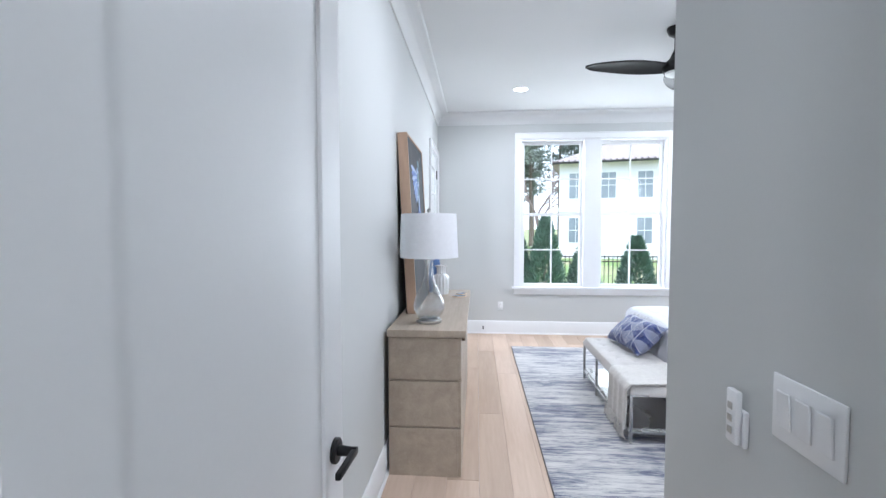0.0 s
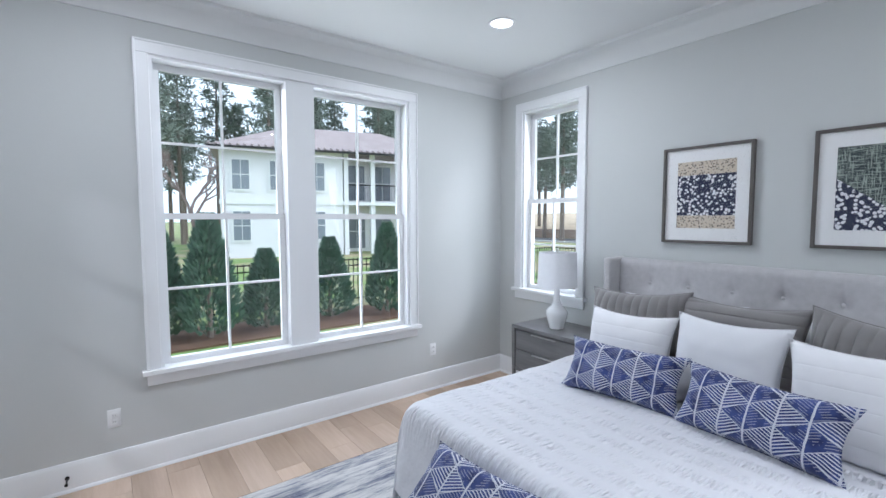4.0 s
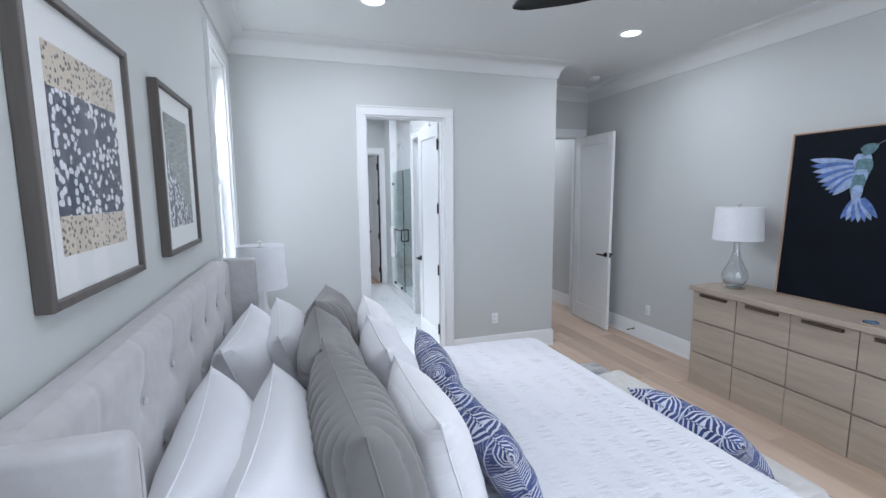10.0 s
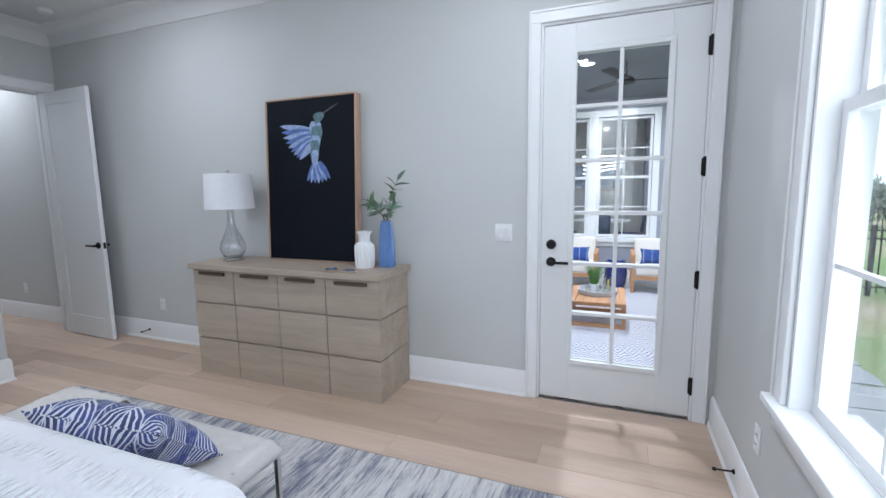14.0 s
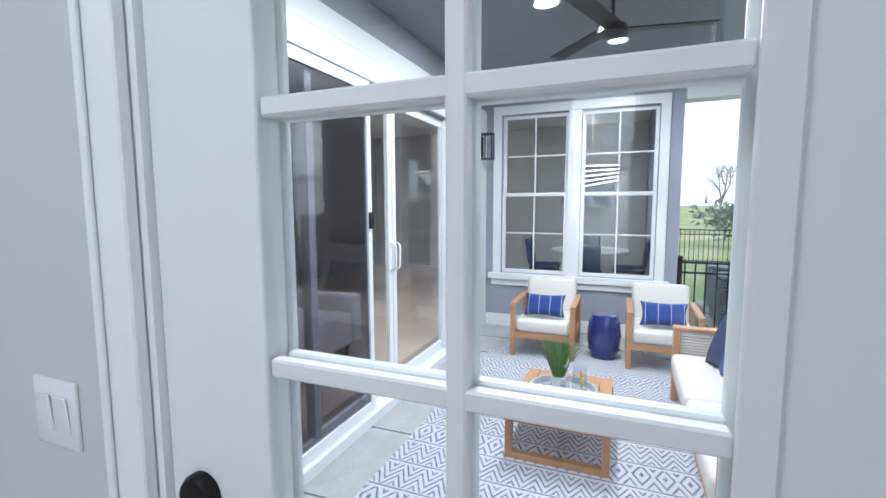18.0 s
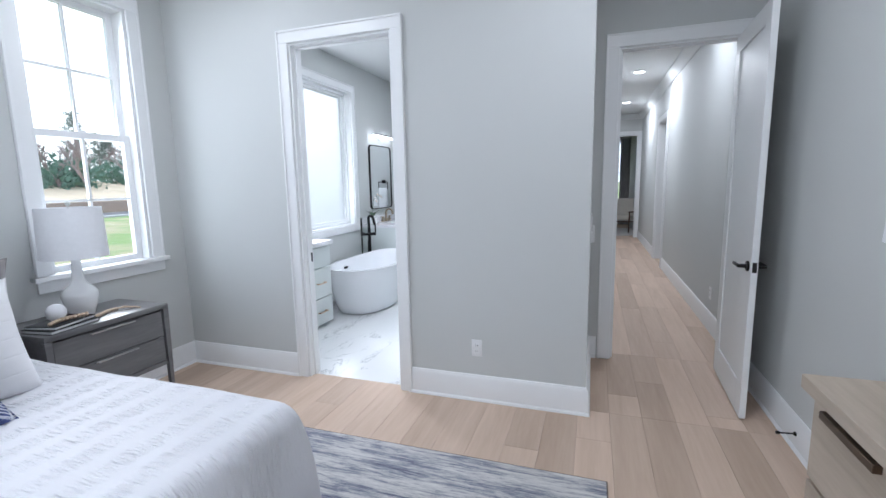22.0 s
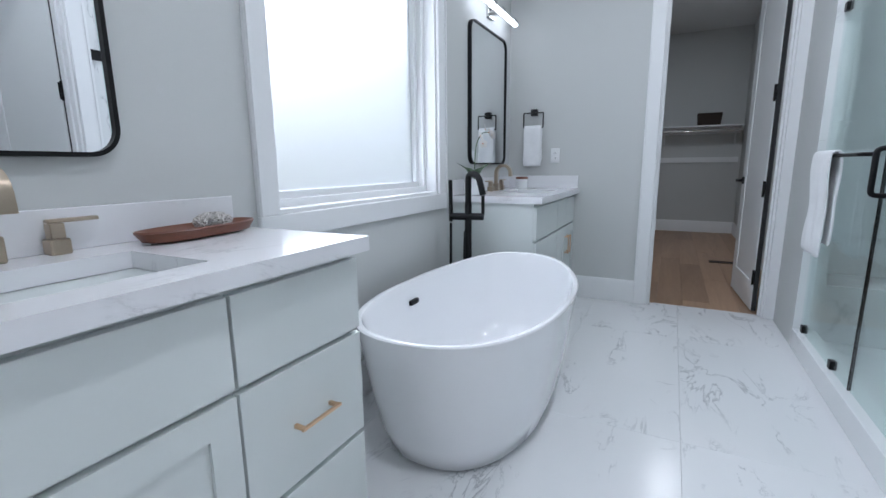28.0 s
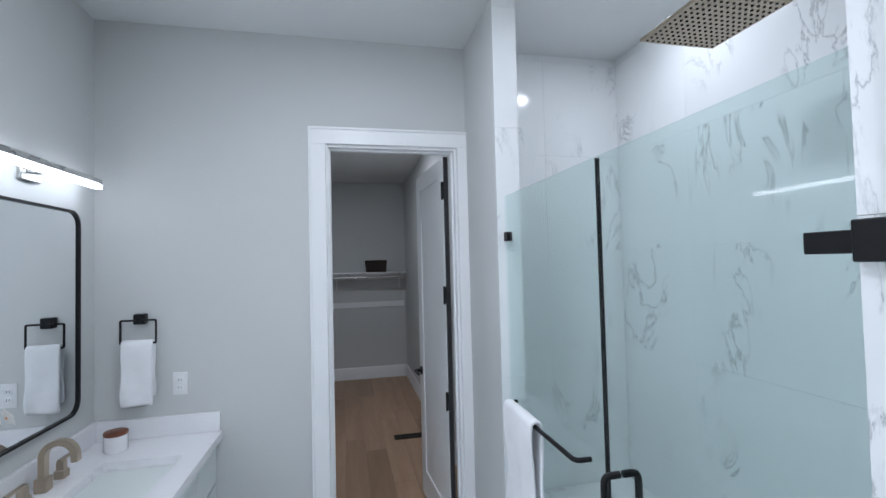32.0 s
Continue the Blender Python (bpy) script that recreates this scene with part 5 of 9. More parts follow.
for _k in range(7):
    feather(_o, _bx0 + 0.012 * math.sin(_k), _bz0 + 0.1 - 0.035 * _k, radians(268 + 6 * math.sin(2.0 * _k)), 0.13, 0.105 - 0.007 * _k, M["feather_green"] if _k % 3 else M["feather_pale"], -0.0035 + 0.0002 * _k)
feather(_o, _bx0 - 0.01, _bz0 + 0.11, radians(25), 0.1, 0.075, M["feather_green"], -0.002)
feather(_o, _bx0 + 0.06, _bz0 + 0.15, radians(25), 0.16, 0.008, M["frame_wood"], -0.0018)

# dresser lamp with clear glass body
_body = lathe([(0.05, 0.022), (0.066, 0.028), (0.093, 0.07), (0.1, 0.105), (0.09, 0.15), (0.06, 0.21), (0.036, 0.27), (0.025, 0.33), (0.026, 0.385), (0.032, 0.40), (0.02, 0.402), (0.018, 0.385), (0.02, 0.33), (0.03, 0.27), (0.054, 0.21), (0.084, 0.15), (0.094, 0.105), (0.087, 0.07), (0.06, 0.034), (0.0, 0.03)], 40, cap=False)
table_lamp(0.03, 2.975, DH, _body, M["lamp_glass"], 0.40, 0.413, 0.685, 0.185, 0.173, "clear seeded glass lamp with white drum shade on dresser", "glass_body",
           lathe([(0.078, 0), (0.08, 0.004), (0.08, 0.018), (0.074, 0.0215), (0, 0.0215)], 36, cap=False))

# vases, branch, stone slices
_o = thing("vase", (0.01, 4.185, DH), 0, "white ribbed ceramic vase on dresser", "vase")
part("body", lathe([(0.0, 0.0), (0.066, 0.0), (0.07, 0.01), (0.073, 0.1), (0.073, 0.15), (0.064, 0.168), (0.043, 0.182), (0.04, 0.2), (0.042, 0.235), (0.056, 0.252), (0.058, 0.258), (0.05, 0.258), (0.036, 0.235), (0.034, 0.2), (0.03, 0.12), (0.0, 0.1)], 84, cap=False, ribs=14, depth=0.1), M["white_ceramic"], _o)
_o = thing("vase", (-0.06, 4.325, DH), 0, "tall blue fluted ceramic vase on dresser", "vase")
part("body", lathe([(0.0, 0.0), (0.055, 0.0), (0.06, 0.008), (0.058, 0.1), (0.053, 0.2), (0.046, 0.28), (0.041, 0.305), (0.034, 0.315), (0.035, 0.328), (0.028, 0.33), (0.026, 0.31), (0.02, 0.2), (0.0, 0.15)], 96, cap=False, ribs=24, depth=0.09), M["blue_ceramic"], _o)


def leaf_bm(ln, wd, curl=0.25):
    bm = bmesh.new()
    n = 7
    rows = []
    for i in range(n + 1):
        s = i / n
        w = wd / 2 * math.sin(math.pi * s ** 0.8) + 0.0006
        z = -curl * ln * s * s
        rows.append([bm.verts.new((ln * s, -w, z + w * 0.25)), bm.verts.new((ln * s, 0, z)), bm.verts.new((ln * s, w, z + w * 0.25))])
    for a, b in zip(rows, rows[1:]):
        bm.faces.new((a[0], b[0], b[1], a[1]))
        bm.faces.new((a[1], b[1], b[2], a[2]))
    return bm


_o = thing("leafy_branch", (-0.06, 4.325, DH + 0.02), 0, "green eucalyptus-like branches standing in the blue vase", "branch")
_rng = random.Random(4)
_lf = part("leaf", leaf_bm(0.12, 0.046), M["leaf_light"], _o, m=pose(0, 0, 0.33, 0, -30, 30))
_lf2 = part("leaf", leaf_bm(0.105, 0.044), M["leaf"], _o, m=pose(0, 0, 0.33, 0, -40, 90))
for _pts, _n in ((((0, 0, 0.02), (0.0, 0.0, 0.31), (-0.018, 0.015, 0.40), (-0.045, 0.035, 0.51), (-0.075, 0.06, 0.59)), 7),
                 (((0, 0, 0.02), (-0.005, 0.0, 0.31), (0.05, -0.03, 0.38), (0.13, -0.05, 0.44)), 6),
                 (((0, 0, 0.02), (0.005, -0.005, 0.31), (0.0, -0.06, 0.39), (0.01, -0.12, 0.44)), 5),
                 (((0, 0, 0.02), (0.0, 0.01, 0.31), (0.03, 0.04, 0.36), (0.05, 0.08, 0.41)), 4)):
    _p = bend([Vector(q) for q in _pts], 0.08, 4)
    part("twig", tube(_p, [0.0032 - 0.0016 * i / len(_p) for i in range(len(_p))], 6), M["stem"], _o)
    _len = [0.0]
    for _a, _b in zip(_p, _p[1:]):
        _len.append(_len[-1] + (_b - _a).length)
    for _k in range(_n):
        _d = 0.34 + (_len[-1] - 0.34) * (_k + 0.3) / (_n - 0.7) if _k < _n - 1 else _len[-1]
        _i = max(i for i in range(len(_p) - 1) if _len[i] <= _d)
        _f = min(1.0, (_d - _len[_i]) / max(1e-6, _len[_i + 1] - _len[_i]))
        _q = _p[_i].lerp(_p[_i + 1], _f)
        _ax = (_p[_i + 1] - _p[_i]).normalized()
        _turn = Matrix.Rotation(_k * 2.4 + _rng.uniform(-0.5, 0.5), 4, 'Z')
        _m4 = Matrix.Translation(_q) @ _ax.to_track_quat('Z', 'X').to_matrix().to_4x4()
        for _sd in (0, 180) if _k < _n - 1 else (0,):
            _s = _rng.uniform(0.62, 0.95)
            _up = -80 if _k == _n - 1 else _rng.uniform(-55, -22)
            again(_lf if _rng.random() < 0.5 else _lf2, _o, _m4 @ _turn @ pose(0, 0, 0, 0, 0, _sd) @ pose(0, 0, 0, 0, _up, 0) @ Matrix.Diagonal((_s, _s, _s, 1)))
_g = Nodes("agate_slice")
_v = _g.coords()
_d = _g.t.nodes.new("ShaderNodeVectorMath")
_d.operation = 'LENGTH'
_g.l(_v, _d.inputs[0])
_f = _g.math('ADD', _g.math('MULTIPLY', _d.outputs["Value"], 22.0), _g.math('MULTIPLY', _g.noise(_v, 30, 4), 0.45))
_g.base(_g.ramp(_f, [(0.15, (0.5, 0.58, 0.66)), (0.4, (0.16, 0.27, 0.42)), (0.65, (0.3, 0.42, 0.55)), (0.95, (0.1, 0.19, 0.32))]))
_g.setp(Roughness=0.15)
M["agate"] = _g.m
for _k, (_x, _y, _s, _r) in enumerate(((0.185, 4.02, 1.0, 20), (0.19, 4.17, 0.95, 65))):
    _o = thing("agate_coaster", (_x, _y, DH), _r, "polished blue agate slice with gilt rim on dresser", "coaster", "agate slices")
    _ol = [(0.058 * _s * (1 + 0.1 * math.sin(3 * a + _k) + 0.05 * math.sin(7 * a)) * math.cos(a), 0.045 * _s * (1 + 0.1 * math.sin(2 * a + 1 + _k) + 0.05 * math.sin(5 * a)) * math.sin(a)) for a in [2 * math.pi * i / 28 for i in range(28)]]
    part("slice", prism(_ol, 0.001, 0.008), M["agate"], _o)
    part("rim", tube([(x * 1.01, y * 1.01, 0.0045) for x, y in _ol], 0.004, 6, closed=True), M["gold"], _o)

# rug
_g = Nodes("abstract_rug")
_a = _g.noise(_g.coords((1.7, 21, 1)), 1.0, 8, 0.78, 0.5)
_b = _g.noise(_g.coords((0.9, 2.2, 1)), 1.3, 4, 0.6)
_c = _g.noise(_g.coords((11, 85, 1)), 1.0, 4, 0.7)
_f = _g.math('ADD', _g.math('ADD', _g.math('MULTIPLY', _a, 0.6), _g.math('MULTIPLY', _b, 0.35)), _g.math('MULTIPLY', _c, 0.3))
_g.base(_g.ramp(_f, [(0.5, (0.045, 0.055, 0.12)), (0.555, (0.14, 0.15, 0.22)), (0.6, (0.3, 0.31, 0.35)), (0.64, (0.52, 0.51, 0.51)), (0.71, (0.66, 0.65, 0.63))]))
_g.setp(Roughness=0.95, Sheen_Weight=0.3)
_g.bump(_g.math('ADD', _g.noise(_g.coords(), 380, 3), _f), 0.6, 0.004)
M["rug"] = _g.m
_o = thing("area_rug", (2.13, 3.925, 0.0), 0, "abstract grey, ivory and blue streaked rug under the bed", "rug")
part("rug_field", bx(-1.365, 1.365, -1.79, 1.79, 0.0005, 0.011, 0.004, 2), M["rug"], _o)
part("binding", tube([(-1.367, -1.792, 0.005), (1.367, -1.792, 0.005), (1.367, 1.792, 0.005), (-1.367, 1.792, 0.005)], 0.005, 6, closed=True), M["frame_wood"], _o)

# bench
_o = thing("bench", (1.605, 3.912, 0.0), 0, "tufted cream bench on a slim metal frame at bed foot", "bench")
_bw, _bl = 0.24, 0.695
_st = M["steel"]
for _x in (-_bw, _bw):
    for _y in (-_bl, -_bl / 3, _bl / 3, _bl):
        if abs(_y) < _bl and _x > 0:
            continue
        part("leg", bx(_x - 0.01, _x + 0.01, _y - 0.01, _y + 0.01, 0.011, 0.375), _st, _o, smooth=False)
    part("rail", bx(_x - 0.01, _x + 0.01, -_bl + 0.0102, _bl - 0.0102, 0.09, 0.11), _st, _o, smooth=False)
    part("rail", bx(_x - 0.01, _x + 0.01, -_bl - 0.01, _bl + 0.01, 0.3755, 0.392), _st, _o, smooth=False)
for _y in (-_bl, _bl):
    part("end_rail", bx(-_bw + 0.0102, _bw - 0.0102, _y - 0.01, _y + 0.01, 0.09, 0.11), _st, _o, smooth=False)
    part("end_rail", bx(-_bw + 0.0102, _bw - 0.0102, _y - 0.01, _y + 0.01, 0.3755, 0.392), _st, _o, smooth=False)
part("shelf", bx(-_bw + 0.011, _bw - 0.011, -_bl + 0.011, _bl - 0.011, 0.1105, 0.124), M["steel"], _o, smooth=False)
_bm = bmesh.new()
_nx, _ny = 30, 80
_top = {}
_tf = [(x, y) for x in (-0.13, 0.0, 0.13) for y in [-0.6 + 0.2 * k + (0.1 if x == 0 else 0) for k in range(7)]]
for _i in range(_nx + 1):
    for _j in range(_ny + 1):
        _x, _y = -0.255 + 0.51 * _i / _nx, -0.71 + 1.42 * _j / _ny
        _ex, _ey = max(0, abs(_x) - 0.215) / 0.04, max(0, abs(_y) - 0.67) / 0.04
        _z = 0.465 - 0.05 * (1 - math.sqrt(max(0.0, 1 - min(1, _ex * _ex + _ey * _ey))))
        for _u, _v in _tf:
            _q = (_x - _u) ** 2 + (_y - _v) ** 2
            if _q < 0.01:
                _z -= 0.012 * math.exp(-_q / 0.0007) + 0.004 * math.exp(-_q / 0.003)
        _top[_i, _j] = _bm.verts.new((_x, _y, _z))
for _i in range(_nx):
    for _j in range(_ny):
        _bm.faces.new((_top[_i, _j], _top[_i + 1, _j], _top[_i + 1, _j + 1], _top[_i, _j + 1]))
_bd = [e for e in _bm.edges if e.is_boundary]
_r = bmesh.ops.extrude_edge_only(_bm, edges=_bd)
for _q in _r["geom"]:
    if isinstance(_q, bmesh.types.BMVert):
        _q.co.z = 0.393
bmesh.ops.recalc_face_normals(_bm, faces=_bm.faces[:])
_c = part("seat_cushion", _bm, M["bench_fabric"], _o, "tufted cream seat")
_btn = None
for _u, _v in _tf:
    _mm = pose(_u, _v, 0.4505)
    if _btn is None:
        _btn = part("button", lathe([(0.009, 0.0), (0.009, 0.003), (0.0, 0.006)], 10, cap=False), M["bench_fabric"], _c, m=_mm)
    else:
        again(_btn, _c, _mm)
_o.scale = (0.93, 0.947, 0.905)
pillow("lumbar_pillow", lean(1.725, 4.19, 0.553, 48, 6), 0.62, 0.33, 0.19, M["blue_pattern"], "blue lumbar pillow with white hatched triangles lying on bench", 51)

# knitted throw over the bench end
_bm = bmesh.new()
_nx, _ny = 60, 26
_gr = {}
for _i in range(_nx + 1):
    for _j in range(_ny + 1):
        _s = -0.56 + 0.85 * _i / _nx
        _y = 3.245 + 0.42 * _j / _ny + 0.16 * max(0, _s) + 0.03 * math.sin(_s * 5)
        _d = max(0, -_s - 0.225)
        _x = 1.605 + max(_s, -0.225) - min(0.045, _d * 0.8) - 0.008 * math.sin(_j * 0.9) * min(1, _d * 6)
        _z = 0.434 - max(0.0, _d - 0.02) + 0.006 * noise.noise(Vector((_s * 9, _y * 9, 0))) + 0.0025 * math.sin(_j * 1.9 + 3 * math.sin(_s * 55))
        _gr[_i, _j] = _bm.verts.new((_x, _y, _z))
for _i in range(_nx):
    for _j in range(_ny):
        _bm.faces.new((_gr[_i, _j], _gr[_i + 1, _j], _gr[_i + 1, _j + 1], _gr[_i, _j + 1]))
_o = thing("throw_blanket", label="ivory knitted throw with fringe draped over the bench", category="blanket")
_k = part("blanket", _bm, M["throw"], _o)
_md = _k.modifiers.new("thick", 'SOLIDIFY')
_md.thickness = 0.008
_bm = bmesh.new()
for _i in range(44):
    _y = 3.245 + 0.42 * _i / 43 - 0.01
    _x = 1.332 + random.uniform(-0.006, 0.004)
    tube([(_x, _y, 0.135), (_x - random.uniform(0, 0.012), _y + random.uniform(-0.012, 0.012), 0.09), (_x + random.uniform(-0.012, 0.006), _y + random.uniform(-0.016, 0.016), 0.045 + random.uniform(-0.01, 0.02))], 0.0032, 5, bm=_bm)
part("fringe", _bm, M["throw"], _o, "ivory twisted fringe")

# ceiling fan
_o = thing("ceiling_fan", (1.885, 3.885, CEIL), 0, "matt black three-blade ceiling fan with white light disc", "ceiling fan")
part("canopy", lathe([(0.07, 0.0), (0.07, -0.02), (0.055, -0.055), (0.03, -0.07), (0.0, -0.07)], 28, cap=False), M["black"], _o)
part("downrod", lathe([(0.014, -0.2), (0.014, -0.06)], 14), M["black"], _o)
part("motor", lathe([(0.016, -0.17), (0.03, -0.2), (0.05, -0.24), (0.085, -0.27), (0.1, -0.3), (0.1, -0.325), (0.085, -0.345), (0.0, -0.345)], 36, cap=False), M["black"], _o)
part("light_disc", lathe([(0.078, -0.345), (0.076, -0.36), (0.06, -0.37), (0.0, -0.374)], 32, cap=False), M["plastic"], _o, "white diffuser")
for _an in (180, -55, 64):
    _bm = bmesh.new()
    _rows = []
    for _i in range(15):
        _s = _i / 14
        _u = 0.07 + 0.63 * _s
        _w = 0.052 + 0.03 * math.sin(math.pi * min(1, _s * 1.15)) - (0.045 * max(0, (_s - 0.86) / 0.14) ** 2)
        _tw = 0.34 * (1 - 0.55 * _s)
        _zc = -0.305 + 0.018 * _s * _s
        _rows.append([_bm.verts.new((_u, v * _w + 0.035 * math.sin(_s * 2.5), _zc + v * _w * _tw + 0.006 * (1 - v * v) + k)) for k in (0.0,) for v in (-1, -0.5, 0, 0.5, 1)])
    for _a, _b in zip(_rows, _rows[1:]):
        for _k in range(4):
            _bm.faces.new((_a[_k], _b[_k], _b[_k + 1], _a[_k + 1]))
    _r = bmesh.ops.extrude_face_region(_bm, geom=_bm.faces[:])
    for _q in _r["geom"]:
        if isinstance(_q, bmesh.types.BMVert):
            _q.co.z -= 0.012
    bmesh.ops.recalc_face_normals(_bm, faces=_bm.faces[:])
    part("blade", _bm, M["black"], _o, m=pose(0, 0, 0, 0, 0, _an))

# floor vents
def vent(x, y, rz, label="dark metal floor vent set in oak floor"):
    o = thing("floor_vent", (x, y, 0.0), rz, label, "vent", "floor vents")
    for a, b, c, d in ((-0.15, 0.15, -0.06, -0.045), (-0.15, 0.15, 0.045, 0.06), (-0.15, -0.135, -0.045, 0.045), (0.135, 0.15, -0.045, 0.045)):
        part("frame", bx(a, b, c, d, 0.0005, 0.005), M["vent"], o, smooth=False)
    sl = None
    for i in range(13):
        m = pose(-0.126 + 0.021 * i, 0, 0.003)
        if sl is None:
            sl = part("slat", bx(-0.004, 0.004, -0.045, 0.045, -0.002, 0.0015), M["vent"], o, m=m, smooth=False)
        else:
            again(sl, o, m)
    part("well", bx(-0.135, 0.135, -0.045, 0.045, 0.0002, 0.0008), M["dark"], o, smooth=False)


vent(3.83, 5.70, 90)
vent(3.87, 2.27, 90)
vent(0.66, -1.52, 90)
vent(2.12, -4.5, 0)

# ---- bathroom things ----
def bar_pull(parent, a, b, out, mat):
    """A slim square bar pull between a and b, standing off along out."""
    a, b, out = Vector(a), Vector(b), Vector(out)
    d = (b - a).normalized()
    h = part("pull", tube([a + out * 0.03 - d * 0.008, b + out * 0.03 + d * 0.008], 0.0052, 4), mat, parent, "satin gold bar pull")
    for p in (a, b):
        part("post", tube([p + out * 0.0003, p + out * 0.03], 0.0065, 4), mat, h)


def vanity(name, x0, x1, y0, y1, layout, sink, pulls, wall_side, label):
    """A cabinet with its front at x0; layout: columns of (ya, yb, kind)."""
    o = thing(name, (0, 0, 0), 0, label, "vanity")
    part("carcass", bx(x0 + 0.022, x1 - 0.001, y0 + 0.003, y1 - 0.003, 0.042, 0.858), M["vanity"], o, smooth=False)
    part("toe_kick", bx(x0 + 0.085, x1 - 0.001, y0 + 0.003, y1 - 0.003, 0.0, 0.0415), M["vanity"], o, smooth=False)
    for ya, yb, kind in layout:
        def front(nm, za, zb, a=ya, b=yb):
            return part(nm, bx(x0, x0 + 0.0215, a + 0.004, b - 0.004, za, zb, 0.0015), M["vanity"], o)
        if kind == "drawers":
            for za, zb in ((0.64, 0.838), (0.328, 0.626), (0.045, 0.314)):
                f = front("drawer_front", za, zb)
                if zb < 0.7:
                    bar_pull(f, (x0, (ya + yb) / 2 - 0.06, (za + zb) / 2), (x0, (ya + yb) / 2 + 0.06, (za + zb) / 2), (-1, 0, 0), pulls)
        else:
            front("false_front", 0.64, 0.838)
            d = thing("cabinet_door", (0, 0, 0))
            d.parent = o
            st, a, b = 0.065, ya + 0.004, yb - 0.004
            za, zb = 0.045, 0.626
            for q in ((a, a + st, za, zb), (b - st, b, za, zb), (a + st, b - st, za, za + st), (a + st, b - st, zb - st, zb)):
                part("rail", bx(x0, x0 + 0.0215, q[0], q[1], q[2], q[3]), M["vanity"], d, smooth=False)
            part("panel", bx(x0 + 0.009, x0 + 0.02, a + st, b - st, za + st, zb - st), M["vanity"], d, smooth=False)
            yp = (a + 0.032) if kind == "door_low" else (b - 0.032)
            bar_pull(d, (x0, yp, 0.43), (x0, yp, 0.55), (-1, 0, 0), pulls)
    # worktop with a cut-out
    t = thing(name.replace("vanity", "worktop"), (0, 0, 0), 0, "white veined quartz worktop with undermount sink and backsplash", "worktop")
    cx0, cx1 = x0 - 0.033, x1
    sx0, sx1, sy0, sy1 = sink
    cy0, cy1 = (y0 - 0.012, y1) if wall_side > 0 else (y0, y1 + 0.012)
    bm = bmesh.new()
    for q in ((cx0, sx0, cy0, cy1), (sx1, cx1 - 0.0005, cy0, cy1), (sx0, sx1, cy0, sy0), (sx0, sx1, sy1, cy1)):
        bx(q[0], q[1], q[2], q[3], 0.86, 0.9, bm=bm)
    part("slab", bm, M["quartz"], t, smooth=False)
    part("backsplash", bx(cx1 - 0.02, cx1 - 0.0005, cy0 + (0.02 if wall_side > 0 else 0), cy1 - (0 if wall_side > 0 else 0.02), 0.9002, 1.0, 0.002), M["quartz"], t, smooth=False)
    if wall_side < 0:
        part("side_splash", bx(cx0 + 0.01, cx1 - 0.0205, cy0 + 0.0005, cy0 + 0.02, 0.9002, 1.0, 0.002), M["quartz"], t, smooth=False)
    bm = bmesh.new()
    n = 8
    r = 0.03
    def ring(x0, x1, y0, y1, r, z):
        out = []
        for cx, cy, a0 in ((x1 - r, y1 - r, 0), (x0 + r, y1 - r, 90), (x0 + r, y0 + r, 180), (x1 - r, y0 + r, 270)):
            for k in range(n + 1):
                a = radians(a0 + 90 * k / n)
                out.append(bm.verts.new((cx + r * math.cos(a), cy + r * math.sin(a), z)))
        return out
    rs = [ring(sx0 - 0.008, sx1 + 0.008, sy0 - 0.008, sy1 + 0.008, 0.02, 0.859), ring(sx0 + 0.004, sx1 - 0.004, sy0 + 0.004, sy1 - 0.004, 0.03, 0.855), ring(sx0 + 0.015, sx1 - 0.015, sy0 + 0.015, sy1 - 0.015, 0.04, 0.76), ring(sx0 + 0.05, sx1 - 0.05, sy0 + 0.05, sy1 - 0.05, 0.05, 0.735)]
    for a, b in zip(rs, rs[1:]):
        m = len(a)
        for k in range(m):
            bm.faces.new((a[k], b[k], b[(k + 1) % m], a[(k + 1) % m]))
    bm.faces.new(rs[-1])
    bmesh.ops.recalc_face_normals(bm, faces=bm.faces[:])
    for f in bm.faces:
        f.normal_flip()
    b = part("basin", bm, M["acrylic"], t, "white rectangular undermount basin")
    part("drain", lathe([(0.022, 0.7355), (0.022, 0.739), (0.0, 0.739)], 20, cap=False), M["nickel"], b, m=pose((sx0 + sx1) / 2, (sy0 + sy1) / 2, 0))
    return o


vanity("vanity", 3.468, BE, 0.245, BN, [(0.245, 0.655, "drawers"), (0.655, 1.042, "door_high"), (1.042, BN, "door_low")], (3.535, 3.81, 0.64, 1.085), M["gold"], 1, "pale grey bathroom vanity with doors, drawers and gold pulls")
vanity("vanity", 3.40, BE, BS, -1.362, [(-1.91, -1.362, "drawers"), (-2.21, -1.91, "door_low"), (BS, -2.21, "door_high")], (3.47, 3.79, -2.22, -1.78), M["gold"], -1, "pale grey bathroom vanity with doors, drawers and gold pulls")


